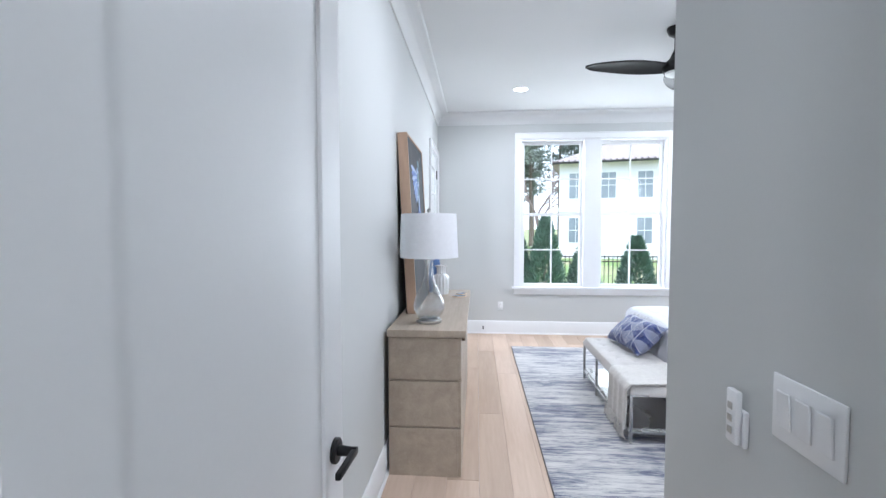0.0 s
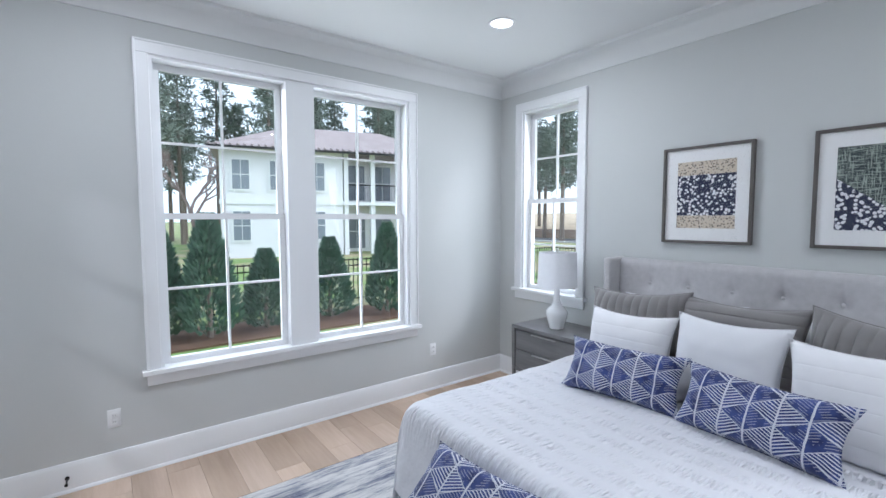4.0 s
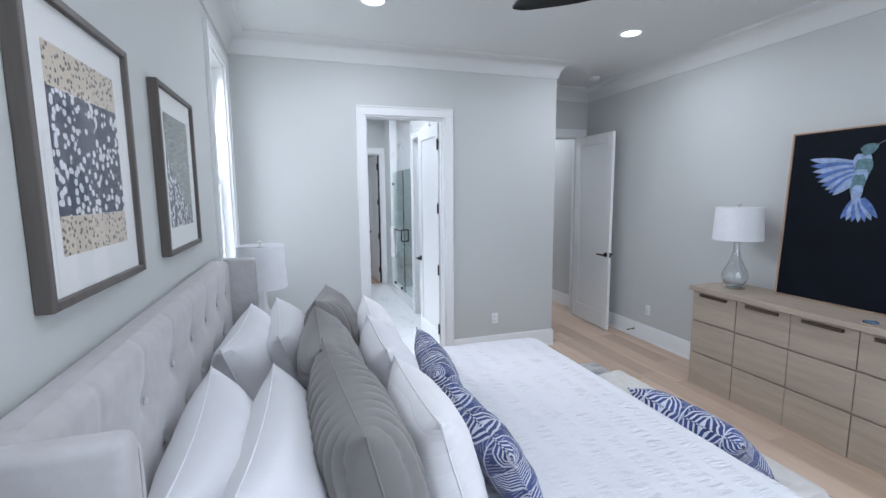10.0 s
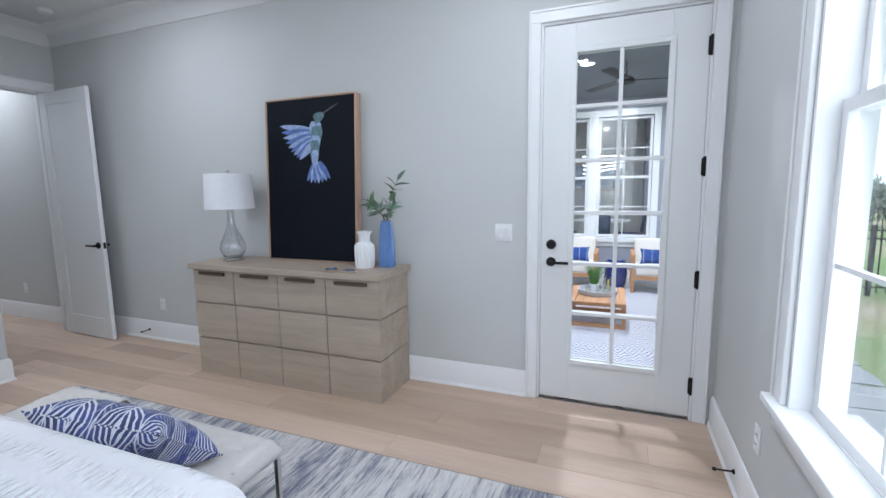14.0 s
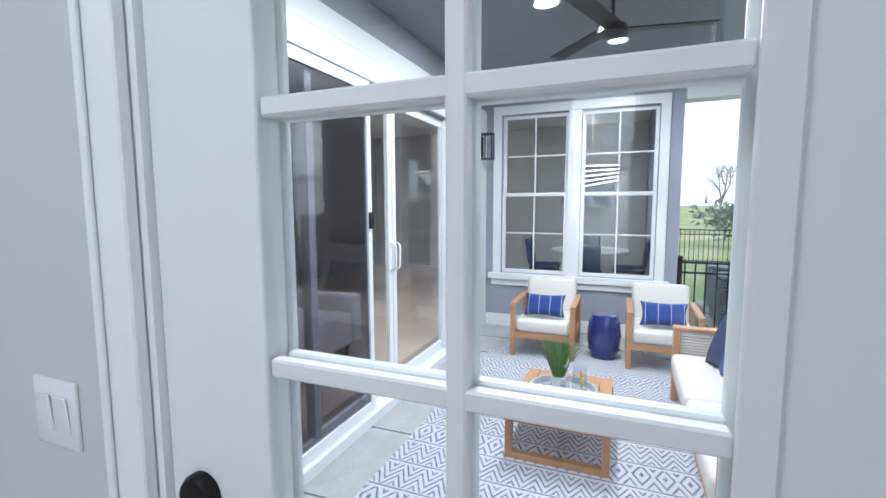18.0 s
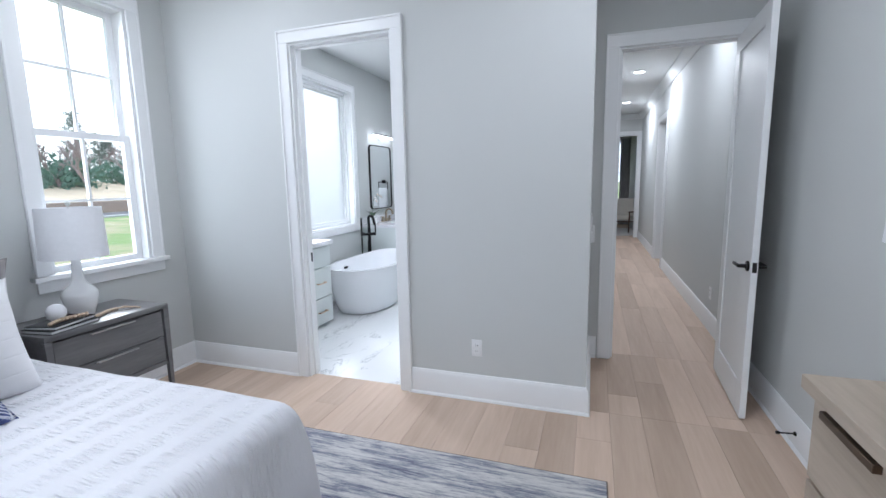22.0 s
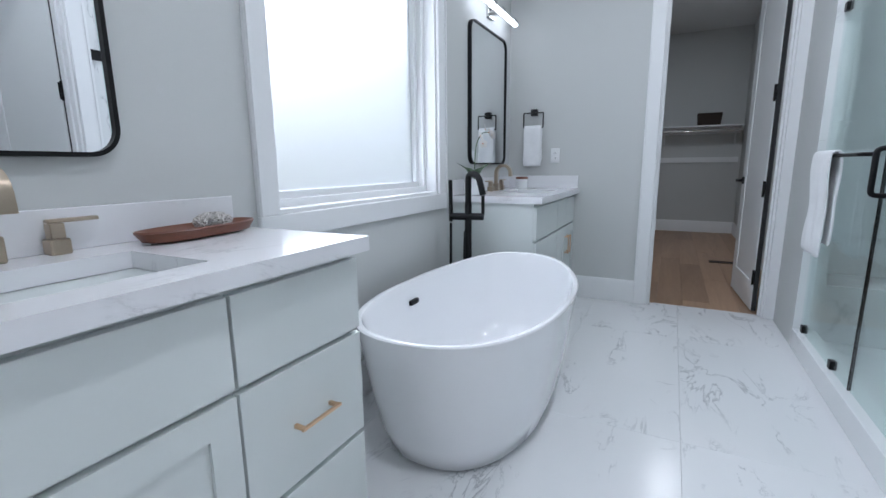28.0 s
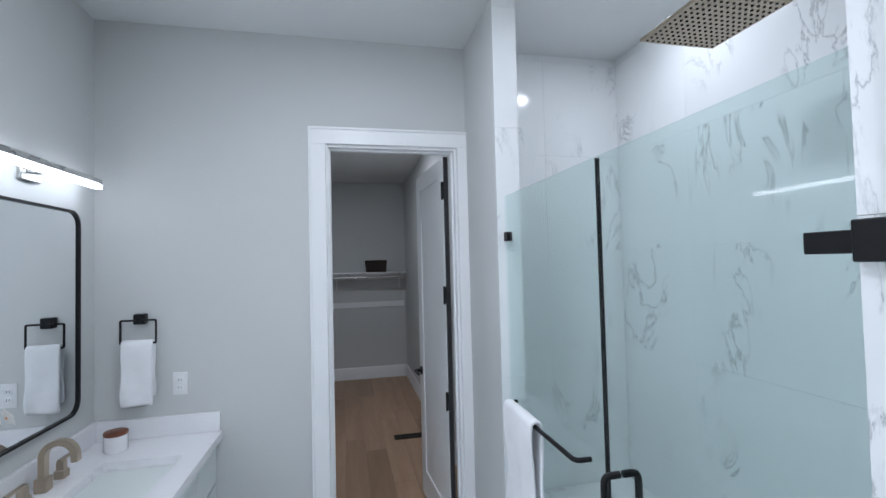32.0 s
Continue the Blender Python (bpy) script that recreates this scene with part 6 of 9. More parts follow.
def faucet(x, y, z):
    o = thing("faucet", (x, y, z), 0, "brushed champagne widespread faucet with arched spout", "faucet")
    part("spout_base", bx(-0.022, 0.022, -0.022, 0.022, 0, 0.055, 0.003), M["nickel"], o)
    arc = [(0, 0, 0.05), (0, 0, 0.13)] + [(-0.055 + 0.055 * math.cos(radians(a)), 0, 0.13 + 0.055 * math.sin(radians(a))) for a in range(15, 181, 15)] + [(-0.112, 0, 0.105)]
    bm = bmesh.new()
    rows = []
    for i, p in enumerate(arc):
        q = Vector(arc[min(i + 1, len(arc) - 1)]) - Vector(arc[max(i - 1, 0)])
        nrm = Vector((q.z, 0, -q.x)).normalized()
        rows.append([bm.verts.new(Vector(p) + nrm * a * 0.011 + Vector((0, b * 0.016, 0))) for a, b in ((-1, -1), (1, -1), (1, 1), (-1, 1))])
    for a, b in zip(rows, rows[1:]):
        for k in range(4):
            bm.faces.new((a[k], a[(k + 1) % 4], b[(k + 1) % 4], b[k]))
    bm.faces.new(rows[0])
    bm.faces.new(rows[-1][::-1])
    bmesh.ops.recalc_face_normals(bm, faces=bm.faces[:])
    part("spout", bm, M["nickel"], o)
    for s in (-1, 1):
        h = part("handle_base", bx(-0.02, 0.02, s * 0.115 - 0.02, s * 0.115 + 0.02, 0, 0.035, 0.003), M["nickel"], o)
        part("handle_stem", bx(-0.014, 0.014, s * 0.115 - 0.014, s * 0.115 + 0.014, 0.0352, 0.07, 0.002), M["nickel"], h)
        part("handle_blade", bx(-0.01, 0.01, min(s * 0.1, s * 0.2), max(s * 0.1, s * 0.2), 0.0702, 0.079, 0.002), M["nickel"], h)
    return o


faucet(3.92, 0.846, 0.9)
faucet(3.885, -1.99, 0.9)


def mirror(cy, z0, z1, w):
    o = thing("wall_mirror", (BE, cy, (z0 + z1) / 2), 0, "rounded rectangular mirror in thin matt black frame", "mirror", "vanity mirrors")
    h, r, n = z1 - z0, 0.07, 8
    def ring(bm, x, off):
        out = []
        for cy_, cz, a0 in ((w / 2 - r, h / 2 - r, 0), (-w / 2 + r, h / 2 - r, 90), (-w / 2 + r, -h / 2 + r, 180), (w / 2 - r, -h / 2 + r, 270)):
            for k in range(n + 1):
                a = radians(a0 + 90 * k / n)
                out.append(bm.verts.new((x, cy_ + (r - off) * math.cos(a), cz + (r - off) * math.sin(a))))
        return out
    bm = bmesh.new()
    rs = [ring(bm, -0.001, 0), ring(bm, -0.028, 0), ring(bm, -0.028, 0.011), ring(bm, -0.018, 0.011)]
    for a, b in zip(rs, rs[1:]):
        m = len(a)
        for k in range(m):
            bm.faces.new((a[k], a[(k + 1) % m], b[(k + 1) % m], b[k]))
    bmesh.ops.recalc_face_normals(bm, faces=bm.faces[:])
    part("frame", bm, M["black"], o)
    bm = bmesh.new()
    f = ring(bm, -0.019, 0.0105)
    bm.faces.new(f[::-1])
    bmesh.ops.recalc_face_normals(bm, faces=bm.faces[:])
    if bm.faces[:][0].normal.x > 0:
        bm.faces[:][0].normal_flip()
    part("glass", bm, M["mirror"], o, smooth=False)


mirror(0.868, 1.115, 2.03, 0.62)
mirror(-1.99, 1.095, 2.035, 0.71)


def vanity_light(cy):
    o = thing("vanity_light", (BE, cy, 2.17), 0, "brushed metal wall bar light with glowing strip", "wall light", "vanity lights")
    part("back_plate", bx(-0.02, -0.001, -0.06, 0.06, -0.05, 0.05, 0.003), M["steel"], o)
    part("arm", bx(-0.075, -0.0205, -0.03, 0.03, -0.02, 0.02, 0.002), M["steel"], o)
    part("housing", bx(-0.1, -0.068, -0.36, 0.36, 0.0, 0.025, 0.003), M["steel"], o)
    part("diffuser", bx(-0.1, -0.068, -0.36, 0.36, -0.022, -0.0005, 0.004, 2), M["led_bar"], o, "glowing white diffuser")


vanity_light(0.868)
vanity_light(-2.02)

# bathtub: an oval shell, higher at both ends
_o = thing("bathtub", (3.44, -0.585, 0.0), 0, "freestanding glossy white oval bathtub on marble-look floor", "bathtub")
_bm = bmesh.new()
_n = 72
def _rim_z(a):
    return 0.575 + 0.06 * abs(math.sin(a)) ** 2.4 * (1 if math.sin(a) < 0 else 0.15)
def _oval(k, rx, ry, zz, drop=0.0, full=False):
    out = []
    for i in range(_n):
        a = 2 * math.pi * i / _n
        e = 2.35
        c, s = math.cos(a), math.sin(a)
        x = rx * math.copysign(abs(c) ** (2 / e), c)
        y = ry * math.copysign(abs(s) ** (2 / e), s)
        z = zz if full else _rim_z(a) * zz - drop
        out.append(_bm.verts.new((x, y, z)))
    return out
_rs = [_oval(0, 0.285, 0.585, 0.004, full=True), _oval(0, 0.30, 0.60, 0.014, full=True), _oval(0, 0.33, 0.645, 0.2), _oval(0, 0.355, 0.695, 0.5), _oval(0, 0.375, 0.735, 0.82), _oval(0, 0.388, 0.757, 0.97),
       _oval(0, 0.39, 0.76, 0.99), _oval(0, 0.386, 0.755, 1.0), _oval(0, 0.374, 0.742, 1.002), _oval(0, 0.366, 0.733, 0.995), _oval(0, 0.358, 0.722, 0.95), _oval(0, 0.325, 0.66, 0.62), _oval(0, 0.29, 0.59, 0.35), _oval(0, 0.25, 0.52, 0.235), _oval(0, 0.19, 0.42, 0.2, full=False), _oval(0, 0.1, 0.25, 0.105, full=True)]
for _a, _b in zip(_rs, _rs[1:]):
    for _k in range(_n):
        _bm.faces.new((_a[_k], _a[(_k + 1) % _n], _b[(_k + 1) % _n], _b[_k]))
_bm.faces.new(_rs[0][::-1])
_bm.faces.new(_rs[-1])
turned(_bm, Matrix.Diagonal((1.03, 0.905, 0.925, 1)))
part("shell", _bm, M["acrylic"], _o)
part("overflow", bx(0.316, 0.336, -0.036, 0.036, 0.455, 0.48, 0.004), M["black"], _o, "black slot overflow", m=pose(0.021, 0, -0.032))
part("drain", lathe([(0.0, 0.108), (0.035, 0.108), (0.035, 0.114), (0.0, 0.116)], 24, cap=False), M["black"], _o)

# floor-mounted filler
_o = thing("tub_filler", (3.768, -1.20, 0.0), 0, "matt black floor-mounted tub filler with hand shower", "tub faucet")
part("base", lathe([(0.05, 0.0), (0.05, 0.008), (0.03, 0.014), (0.0, 0.014)], 24, cap=False), M["black"], _o)
part("column", lathe([(0.021, 0.012), (0.021, 0.87)], 20), M["black"], _o)
part("valve_body", tube([(0.1, 0.03, 0.79), (-0.09, -0.02, 0.79)], 0.021, 16), M["black"], _o)
part("spout", tube(bend([(0, 0, 0.86), (0, 0, 1.04), (-0.075, 0.03, 1.035), (-0.11, 0.04, 0.92)], 0.05, 6), 0.019, 14), M["black"], _o)
part("hand_shower", tube([(0.1, 0.03, 0.76), (0.1, 0.033, 1.005)], 0.012, 12), M["black"], _o)
part("lever", tube([(-0.085, -0.02, 0.80), (-0.085, -0.02, 0.93)], 0.01, 10), M["black"], _o)
part("hose", tube(bend([(0.1, 0.03, 0.75), (0.1, 0.04, 0.3), (0.06, 0.03, 0.06), (0.03, 0.0, 0.3), (0.022, 0.0, 0.7)], 0.06, 5), 0.008, 8), M["black"], _o)


# towels
def hanging_towel(name, m, w, front, back, label, gap=0.02, t=0.011):
    """A towel folded over a bar along local x at the origin; front towards -y."""
    bm = bmesh.new()
    prof = []
    for i in range(11):
        prof.append((-gap - 0.004 * math.sin(i * 0.9), -front + front * i / 10))
    for i in range(1, 8):
        a = radians(180 - 180 * i / 8)
        prof.append((gap * math.cos(a), gap * math.sin(a) * 0.9))
    for i in range(11):
        prof.append((gap + 0.003 * math.sin(i), -back * i / 10))
    nx = 14
    g = {}
    for i in range(nx + 1):
        u = -w / 2 + w * i / nx
        for j, (y, z) in enumerate(prof):
            k = min(1.0, max(0.0, -z / 0.25))
            g[i, j] = bm.verts.new((u * (1 + 0.03 * k * math.sin(j)), y + 0.007 * k * math.sin(u * 46 + 0.4 * j) * (1 if y < 0 else 0.5), z))
    for i in range(nx):
        for j in range(len(prof) - 1):
            bm.faces.new((g[i, j], g[i, j + 1], g[i + 1, j + 1], g[i + 1, j]))
    bmesh.ops.recalc_face_normals(bm, faces=bm.faces[:])
    ob = alone(name, bm, M["towel"], label, "towel", m=m)
    md = ob.modifiers.new("thick", 'SOLIDIFY')
    md.thickness = t
    md.offset = 0
    md = ob.modifiers.new("round", 'SUBSURF')
    md.levels = md.render_levels = 1


_o = thing("towel_ring", (3.745, BS, 1.50), 0, "square matt black towel ring on wall", "towel ring")
part("mount", bx(-0.026, 0.026, 0.001, 0.045, -0.022, 0.03, 0.003), M["black"], _o)
part("ring", tube(bend([(-0.012, 0.05, 0.0), (-0.08, 0.05, 0.0), (-0.08, 0.05, -0.115), (0.08, 0.05, -0.115), (0.08, 0.05, 0.0), (0.012, 0.05, 0.0)], 0.006, 2), 0.0055, 6), M["black"], _o)
hanging_towel("hand_towel", pose(3.745, BS + 0.05, 1.385, 0, 0, 180), 0.145, 0.31, 0.27, "white terry hand towel folded over black ring", 0.014)

# shower
_o = thing("shower_enclosure", (0, 0, 0), 0, "frameless glass shower front with black hardware", "shower")
GX = 1.962
_fp = part("fixed_panel", bx(GX - 0.005, GX + 0.005, -1.966, -1.158, 0.117, 2.065), M["shower_glass"], _o, "clear fixed glass panel", smooth=False)
_dp = part("glass_door", bx(GX - 0.005, GX + 0.005, -1.15, -0.44, 0.125, 2.065), M["shower_glass"], _o, "clear glass door", smooth=False)
part("door_seal", bx(GX - 0.006, GX + 0.006, -1.1578, -1.1505, 0.118, 2.06), M["black"], _o, "dark door sealing and gap shade strip", smooth=False)
for _p in (_fp, _dp):
    _p.visible_shadow = False
for _y, _z in ((-1.935, 1.87), (-1.91, 0.135), (-1.39, 0.135)):
    part("clip", bx(GX - 0.014, GX + 0.014, _y - 0.02, _y + 0.02, _z - 0.022, _z + 0.022, 0.002), M["black"], _fp, smooth=False)
for _z in (1.767, 0.42):
    _h = part("hinge", bx(GX - 0.016, GX + 0.016, -0.526, -0.4245, _z - 0.018, _z + 0.018, 0.002), M["black"], _dp, smooth=False)
    part("hinge_plate", bx(2.0095, 2.021, -0.4235, -0.358, _z - 0.03, _z + 0.03, 0.002), M["black"], _h, smooth=False)
for _sx in (-1, 1):
    part("pull_handle", tube(bend([(GX + _sx * 0.006, -1.088, 0.955), (GX + _sx * 0.055, -1.088, 0.955), (GX + _sx * 0.055, -1.088, 1.135), (GX + _sx * 0.006, -1.088, 1.135)], 0.022, 5), 0.0105, 12), M["black"], _dp)
part("towel_bar", tube(bend([(GX + 0.006, -1.86, 1.115), (GX + 0.06, -1.86, 1.115), (GX + 0.06, -1.24, 1.115), (GX + 0.006, -1.24, 1.115)], 0.025, 5), 0.0085, 10), M["black"], _fp)
hanging_towel("bath_towel", pose(GX + 0.06, -1.68, 1.118, 0, 0, 90), 0.3, 0.5, 0.44, "white terry bath towel hung over black bar", 0.02, 0.014)
alone("shower_curb", bx(1.892, 2.004, -1.97, -0.415, 0.0, 0.116, 0.003), M["marble_wall"], "low white tiled shower curb", "curb", kind="structure", smooth=False)
_o = thing("rain_shower", (1.56, -1.12, 2.5), 0, "square brushed metal rain shower hung from ceiling arm", "shower fixture")
part("plate", bx(-0.15, 0.15, -0.15, 0.15, 0.0, 0.012, 0.003), M["nickel"], _o)
part("arm", lathe([(0.011, 0.012), (0.011, CEIL - 2.5)], 12), M["nickel"], _o)
part("flange", lathe([(0.03, CEIL - 2.512), (0.03, CEIL - 2.5)], 20), M["nickel"], _o)
_nz = None
for _i in range(13):
    for _j in range(13):
        _mm = pose(-0.132 + 0.022 * _i, -0.132 + 0.022 * _j, 0.0)
        if _nz is None:
            _nz = part("nozzle", lathe([(0.0, -0.003), (0.004, -0.003), (0.0045, -0.0003)], 6, cap=False), M["dark"], _o, m=_mm)
        else:
            again(_nz, _o, _mm)

# small things on the worktops
_o = thing("wooden_tray", (3.865, 0.425, 0.9), 6, "carved dark wooden oval tray on quartz worktop", "tray")
_bm = bmesh.new()
_rings = []
for _rx, _ry, _z in ((0.035, 0.135, 0.002), (0.052, 0.16, 0.006), (0.06, 0.178, 0.03), (0.057, 0.175, 0.034), (0.051, 0.166, 0.03), (0.042, 0.15, 0.014), (0.02, 0.08, 0.012)):
    _rings.append([_bm.verts.new((_rx * math.copysign(abs(math.cos(a)) ** 0.7, math.cos(a)), _ry * math.copysign(abs(math.sin(a)) ** 0.8, math.sin(a)), _z)) for a in [2 * math.pi * i / 40 for i in range(40)]])
for _a, _b in zip(_rings, _rings[1:]):
    for _k in range(40):
        _bm.faces.new((_a[_k], _a[(_k + 1) % 40], _b[(_k + 1) % 40], _b[_k]))
_bm.faces.new(_rings[0][::-1])
_bm.faces.new(_rings[-1])
part("bowl", _bm, M["walnut"], _o)
_o = thing("mesh_sponge", (3.865, 0.385, 0.915), 0, "cream knotted mesh sponge lying in wooden tray", "sponge")
_bm = bmesh.new()
_rg = random.Random(9)
for _k in range(34):
    _ax = Vector((_rg.gauss(0, 1), _rg.gauss(0, 1), _rg.gauss(0, 1))).normalized()
    _u = _ax.orthogonal().normalized()
    _v = _ax.cross(_u)
    _rr = 0.036
    tube([((_u * math.cos(t) + _v * math.sin(t)) * _rr * (1 + 0.1 * math.sin(5 * t + _k)) + _ax * 0.012) * 1.0 for t in [2 * math.pi * i / 18 for i in range(18)]], 0.0022, 4, bm=_bm, closed=True)
for _q in _bm.verts:
    _q.co.z = 0.024 + _q.co.z * 0.62
    _q.co.y *= 1.35
part("net", _bm, M["throw"], _o)


def orchid(x, y, z, pot_mat, label, lean_y, s=1.0, white_pot=False):
    o = thing("orchid", (x, y, z), 0, label, "potted plant")
    if white_pot:
        part("pot", lathe([(0.0, 0.0), (0.055, 0.0), (0.066, 0.01), (0.07, 0.06), (0.06, 0.1), (0.052, 0.1), (0.05, 0.085), (0.0, 0.085)], 28, cap=False), M["white_ceramic"], o, "white ceramic pot")
    else:
        part("pot", lathe([(0.0, 0.0), (0.034, 0.0), (0.038, 0.006), (0.055, 0.085), (0.06, 0.088), (0.06, 0.105), (0.05, 0.105), (0.048, 0.092), (0.0, 0.09)], 28, cap=False), M["concrete_pot"], o, "dark grey stone pot")
    rg = random.Random(5)
    for k in range(4):
        part("leaf", turned(leaf_bm(0.15, 0.055, 0.3), pose(0, 0, 0.1, 0, -58 + 12 * (k % 2), 40 + 92 * k)), M["leaf"], o)
    st = [(0, 0, 0.1), (0.0, 0.01 * lean_y, 0.22), (0, 0.03 * lean_y, 0.33), (-0.02, 0.09 * lean_y, 0.4), (-0.03, 0.16 * lean_y, 0.4)]
    part("stem", tube(bend(st, 0.05, 4), 0.0028, 6), M["leaf"], o)
    for k, (fx, fy, fz) in enumerate(((-0.02, 0.05, 0.37), (-0.035, 0.1, 0.415), (-0.04, 0.15, 0.4), (-0.045, 0.19, 0.385), (-0.03, 0.07, 0.325))):
        fl = part("blossom", lathe([(0.0, -0.004), (0.005, 0.0), (0.0, 0.006)], 8, cap=False), M["petal_eye"], o, "white blossom with orange centre", m=pose(fx, fy * lean_y, fz, 0, -70, 20 * k))
        for q in range(5):
            bm = leaf_bm(0.034, 0.034, -0.15)
            part("petal", turned(bm, pose(0, 0, 0, 0, 0, 72 * q)), M["petal"], fl)
    return o


orchid(3.875, 1.115, 0.9, None, "white orchid in dark stone pot on quartz worktop", 1.0)
orchid(3.84, -1.46, 0.9, None, "white orchid in white pot on quartz worktop", -1.0, white_pot=True)
_o = thing("soap_bottle", (3.88, 1.27, 0.9), 0, "white pump bottle on quartz worktop", "bottle")
part("bottle", lathe([(0.0, 0.0), (0.032, 0.0), (0.034, 0.005), (0.034, 0.09), (0.018, 0.105), (0.0, 0.105)], 24, cap=False), M["white_ceramic"], _o)
part("cap", lathe([(0.014, 0.1052), (0.014, 0.125), (0.0, 0.125)], 16, cap=False), M["walnut"], _o)
_o = thing("lidded_jar", (3.80, -2.36, 0.9), 0, "white ceramic jar with brown wooden lid", "jar")
part("jar", lathe([(0.0, 0.0), (0.046, 0.0), (0.049, 0.004), (0.049, 0.075), (0.0, 0.075)], 32, cap=False), M["white_ceramic"], _o)
part("lid", lathe([(0.048, 0.0755), (0.05, 0.078), (0.05, 0.09), (0.046, 0.093), (0.0, 0.093)], 32, cap=False), M["walnut"], _o, "brown wooden lid")

# closet shelf and basket
_o = thing("closet_shelf", (0, -6.98, 1.62), 0, "white closet shelf with hanging rod and brackets", "shelf")
part("board", bx(1.83, 3.3, 0.001, 0.35, 0.0, 0.02, 0.002), M["trim"], _o, smooth=False)
part("ledger", bx(1.83, 3.3, 0.001, 0.02, -0.09, -0.0005), M["trim"], _o, smooth=False)
part("rod", tube([(1.83, 0.27, -0.055), (3.3, 0.27, -0.055)], 0.015, 12), M["steel"], _o)
for _x in (1.9, 2.86):
    part("bracket", bx(_x - 0.012, _x + 0.012, 0.001, 0.3, -0.03, -0.0005), M["trim"], _o, smooth=False)
    part("bracket_leg", bx(_x - 0.012, _x + 0.012, 0.0205, 0.035, -0.24, -0.031), M["trim"], _o, smooth=False)
part("lower_ledger", bx(1.83, 3.3, 0.001, 0.02, -0.52, -0.44), M["trim"], _o, smooth=False)
_o = thing("storage_basket", (2.27, -6.8, 1.64), 0, "dark woven basket on closet shelf", "basket")
M["wicker"] = pbr("dark_woven_fibre", (0.035, 0.022, 0.017), 0.75, var=0.4, scale=40, fine=90, bump=0.8)
for _k in range(9):
    _w = 0.14 + 0.002 * _k
    part("weave", tube([(-_w, -0.1, 0.011 + 0.02 * _k), (_w, -0.1, 0.011 + 0.02 * _k), (_w, 0.1, 0.011 + 0.02 * _k), (-_w, 0.1, 0.011 + 0.02 * _k)], 0.0112, 6, closed=True), M["wicker"], _o)
part("lining", bx(-0.13, 0.13, -0.09, 0.09, 0.002, 0.17), M["wicker"], _o, smooth=False)

# ---- porch ----
PF, PY, PX = -0.165, 4.26, -5.6
M["siding"] = pbr("grey_stucco", (0.33, 0.34, 0.4), 0.85, var=0.04, scale=2, fine=200, bump=0.4, bdist=0.002)
M["porch_ceiling"] = pbr("slate_grey_ceiling_paint", (0.2, 0.215, 0.25), 0.8, var=0.03, scale=1, fine=150)
M["stone"] = pbr("grey_flagstone", (0.42, 0.42, 0.42), 0.8, var=0.15, scale=5, fine=40, bump=0.4, bdist=0.004)
M["mortar"] = pbr("pale_mortar", (0.5, 0.5, 0.49), 0.9, var=0.06)
M["room_wall"] = pbr("inner_room_paint", (0.5, 0.51, 0.5), 0.8, var=0.03)
wall("wall_porch_south", 'y', PY - 0.16, PY, PX - 0.16, W - 0.16, -0.4, CEIL, [(-5.21, -1.05, -0.115, 2.36)], M["siding"])
wall("wall_porch_west", 'x', PX - 0.16, PX, PY, 6.6, -0.4, CEIL, [(4.49, 6.36, 0.56, 2.62)], M["siding"])
wall("wall_outer_face", 'x', W - 0.175, W - 0.1605, PY, N + 0.16, -0.4, CEIL, [FD], M["siding"])
alone("porch_ceiling", bx(PX - 0.6, W - 0.18, PY, 7.6, 2.92, 3.2), M["porch_ceiling"], kind="structure", smooth=False)
alone("porch_beam", bx(PX - 0.6, W - 0.4, 7.3, 7.6, 2.62, 2.9195), M["trim"], kind="structure", smooth=False)
alone("porch_side_beam", bx(PX - 0.12, PX + 0.12, 6.605, 7.2995, 2.62, 2.9195), M["trim"], kind="structure", smooth=False)
_o = thing("porch_column", (PX + 0.1, 7.42, PF), 0, "square white porch column", "column")
part("shaft", bx(-0.1, 0.1, -0.1, 0.1, 0.12, 2.5), M["trim"], _o, smooth=False)
part("plinth", bx(-0.13, 0.13, -0.13, 0.13, 0.0, 0.1195), M["trim"], _o, smooth=False)
part("capital", bx(-0.13, 0.13, -0.13, 0.13, 2.5005, 2.649), M["trim"], _o, smooth=False)
alone("porch_slab", bx(PX, W - 0.18, PY, 7.7, -0.4, PF - 0.012), M["mortar"], kind="structure", smooth=False)
_fl = thing("porch_floor", kind="structure")
_rg = random.Random(12)
_y = PY + 0.01
while _y < 7.6:
    _h = _rg.choice((0.42, 0.5, 0.6))
    _x = PX + 0.01 - _rg.uniform(0, 0.4)
    while _x < W - 0.2:
        _w = _rg.uniform(0.45, 0.85)
        _a, _b = max(_x, PX + 0.01), min(_x + _w, W - 0.2)
        if _b - _a > 0.1:
            _j = lambda: _rg.uniform(-0.03, 0.03)
            _ol = [(_a + 0.03 + _j(), _y + 0.03 + _j()), (_b - 0.03 + _j(), _y + 0.03 + _j()), (_b - 0.03 + _j(), _y + _h - 0.03 + _j()), ((_a + _b) / 2 + _j(), _y + _h - 0.02 + _j()), (_a + 0.03 + _j(), _y + _h - 0.03 + _j())]
            part("stone", prism(_ol, -0.012, _rg.uniform(-0.002, 0.002)), M["stone"], _fl, m=pose(0, 0, PF), smooth=False)
        _x += _w
    _y += _h


def flat_casing(ob, a, b, z0, z1, w, m, t=0.03):
    for q in ((a - w, a, z0, z1), (b, b + w, z0, z1), (a - w, b + w, z1, z1 + w)):
        part("casing", bx(q[0], q[1], -t, -0.001, q[2], q[3], 0.003), M["trim"], ob, smooth=False)


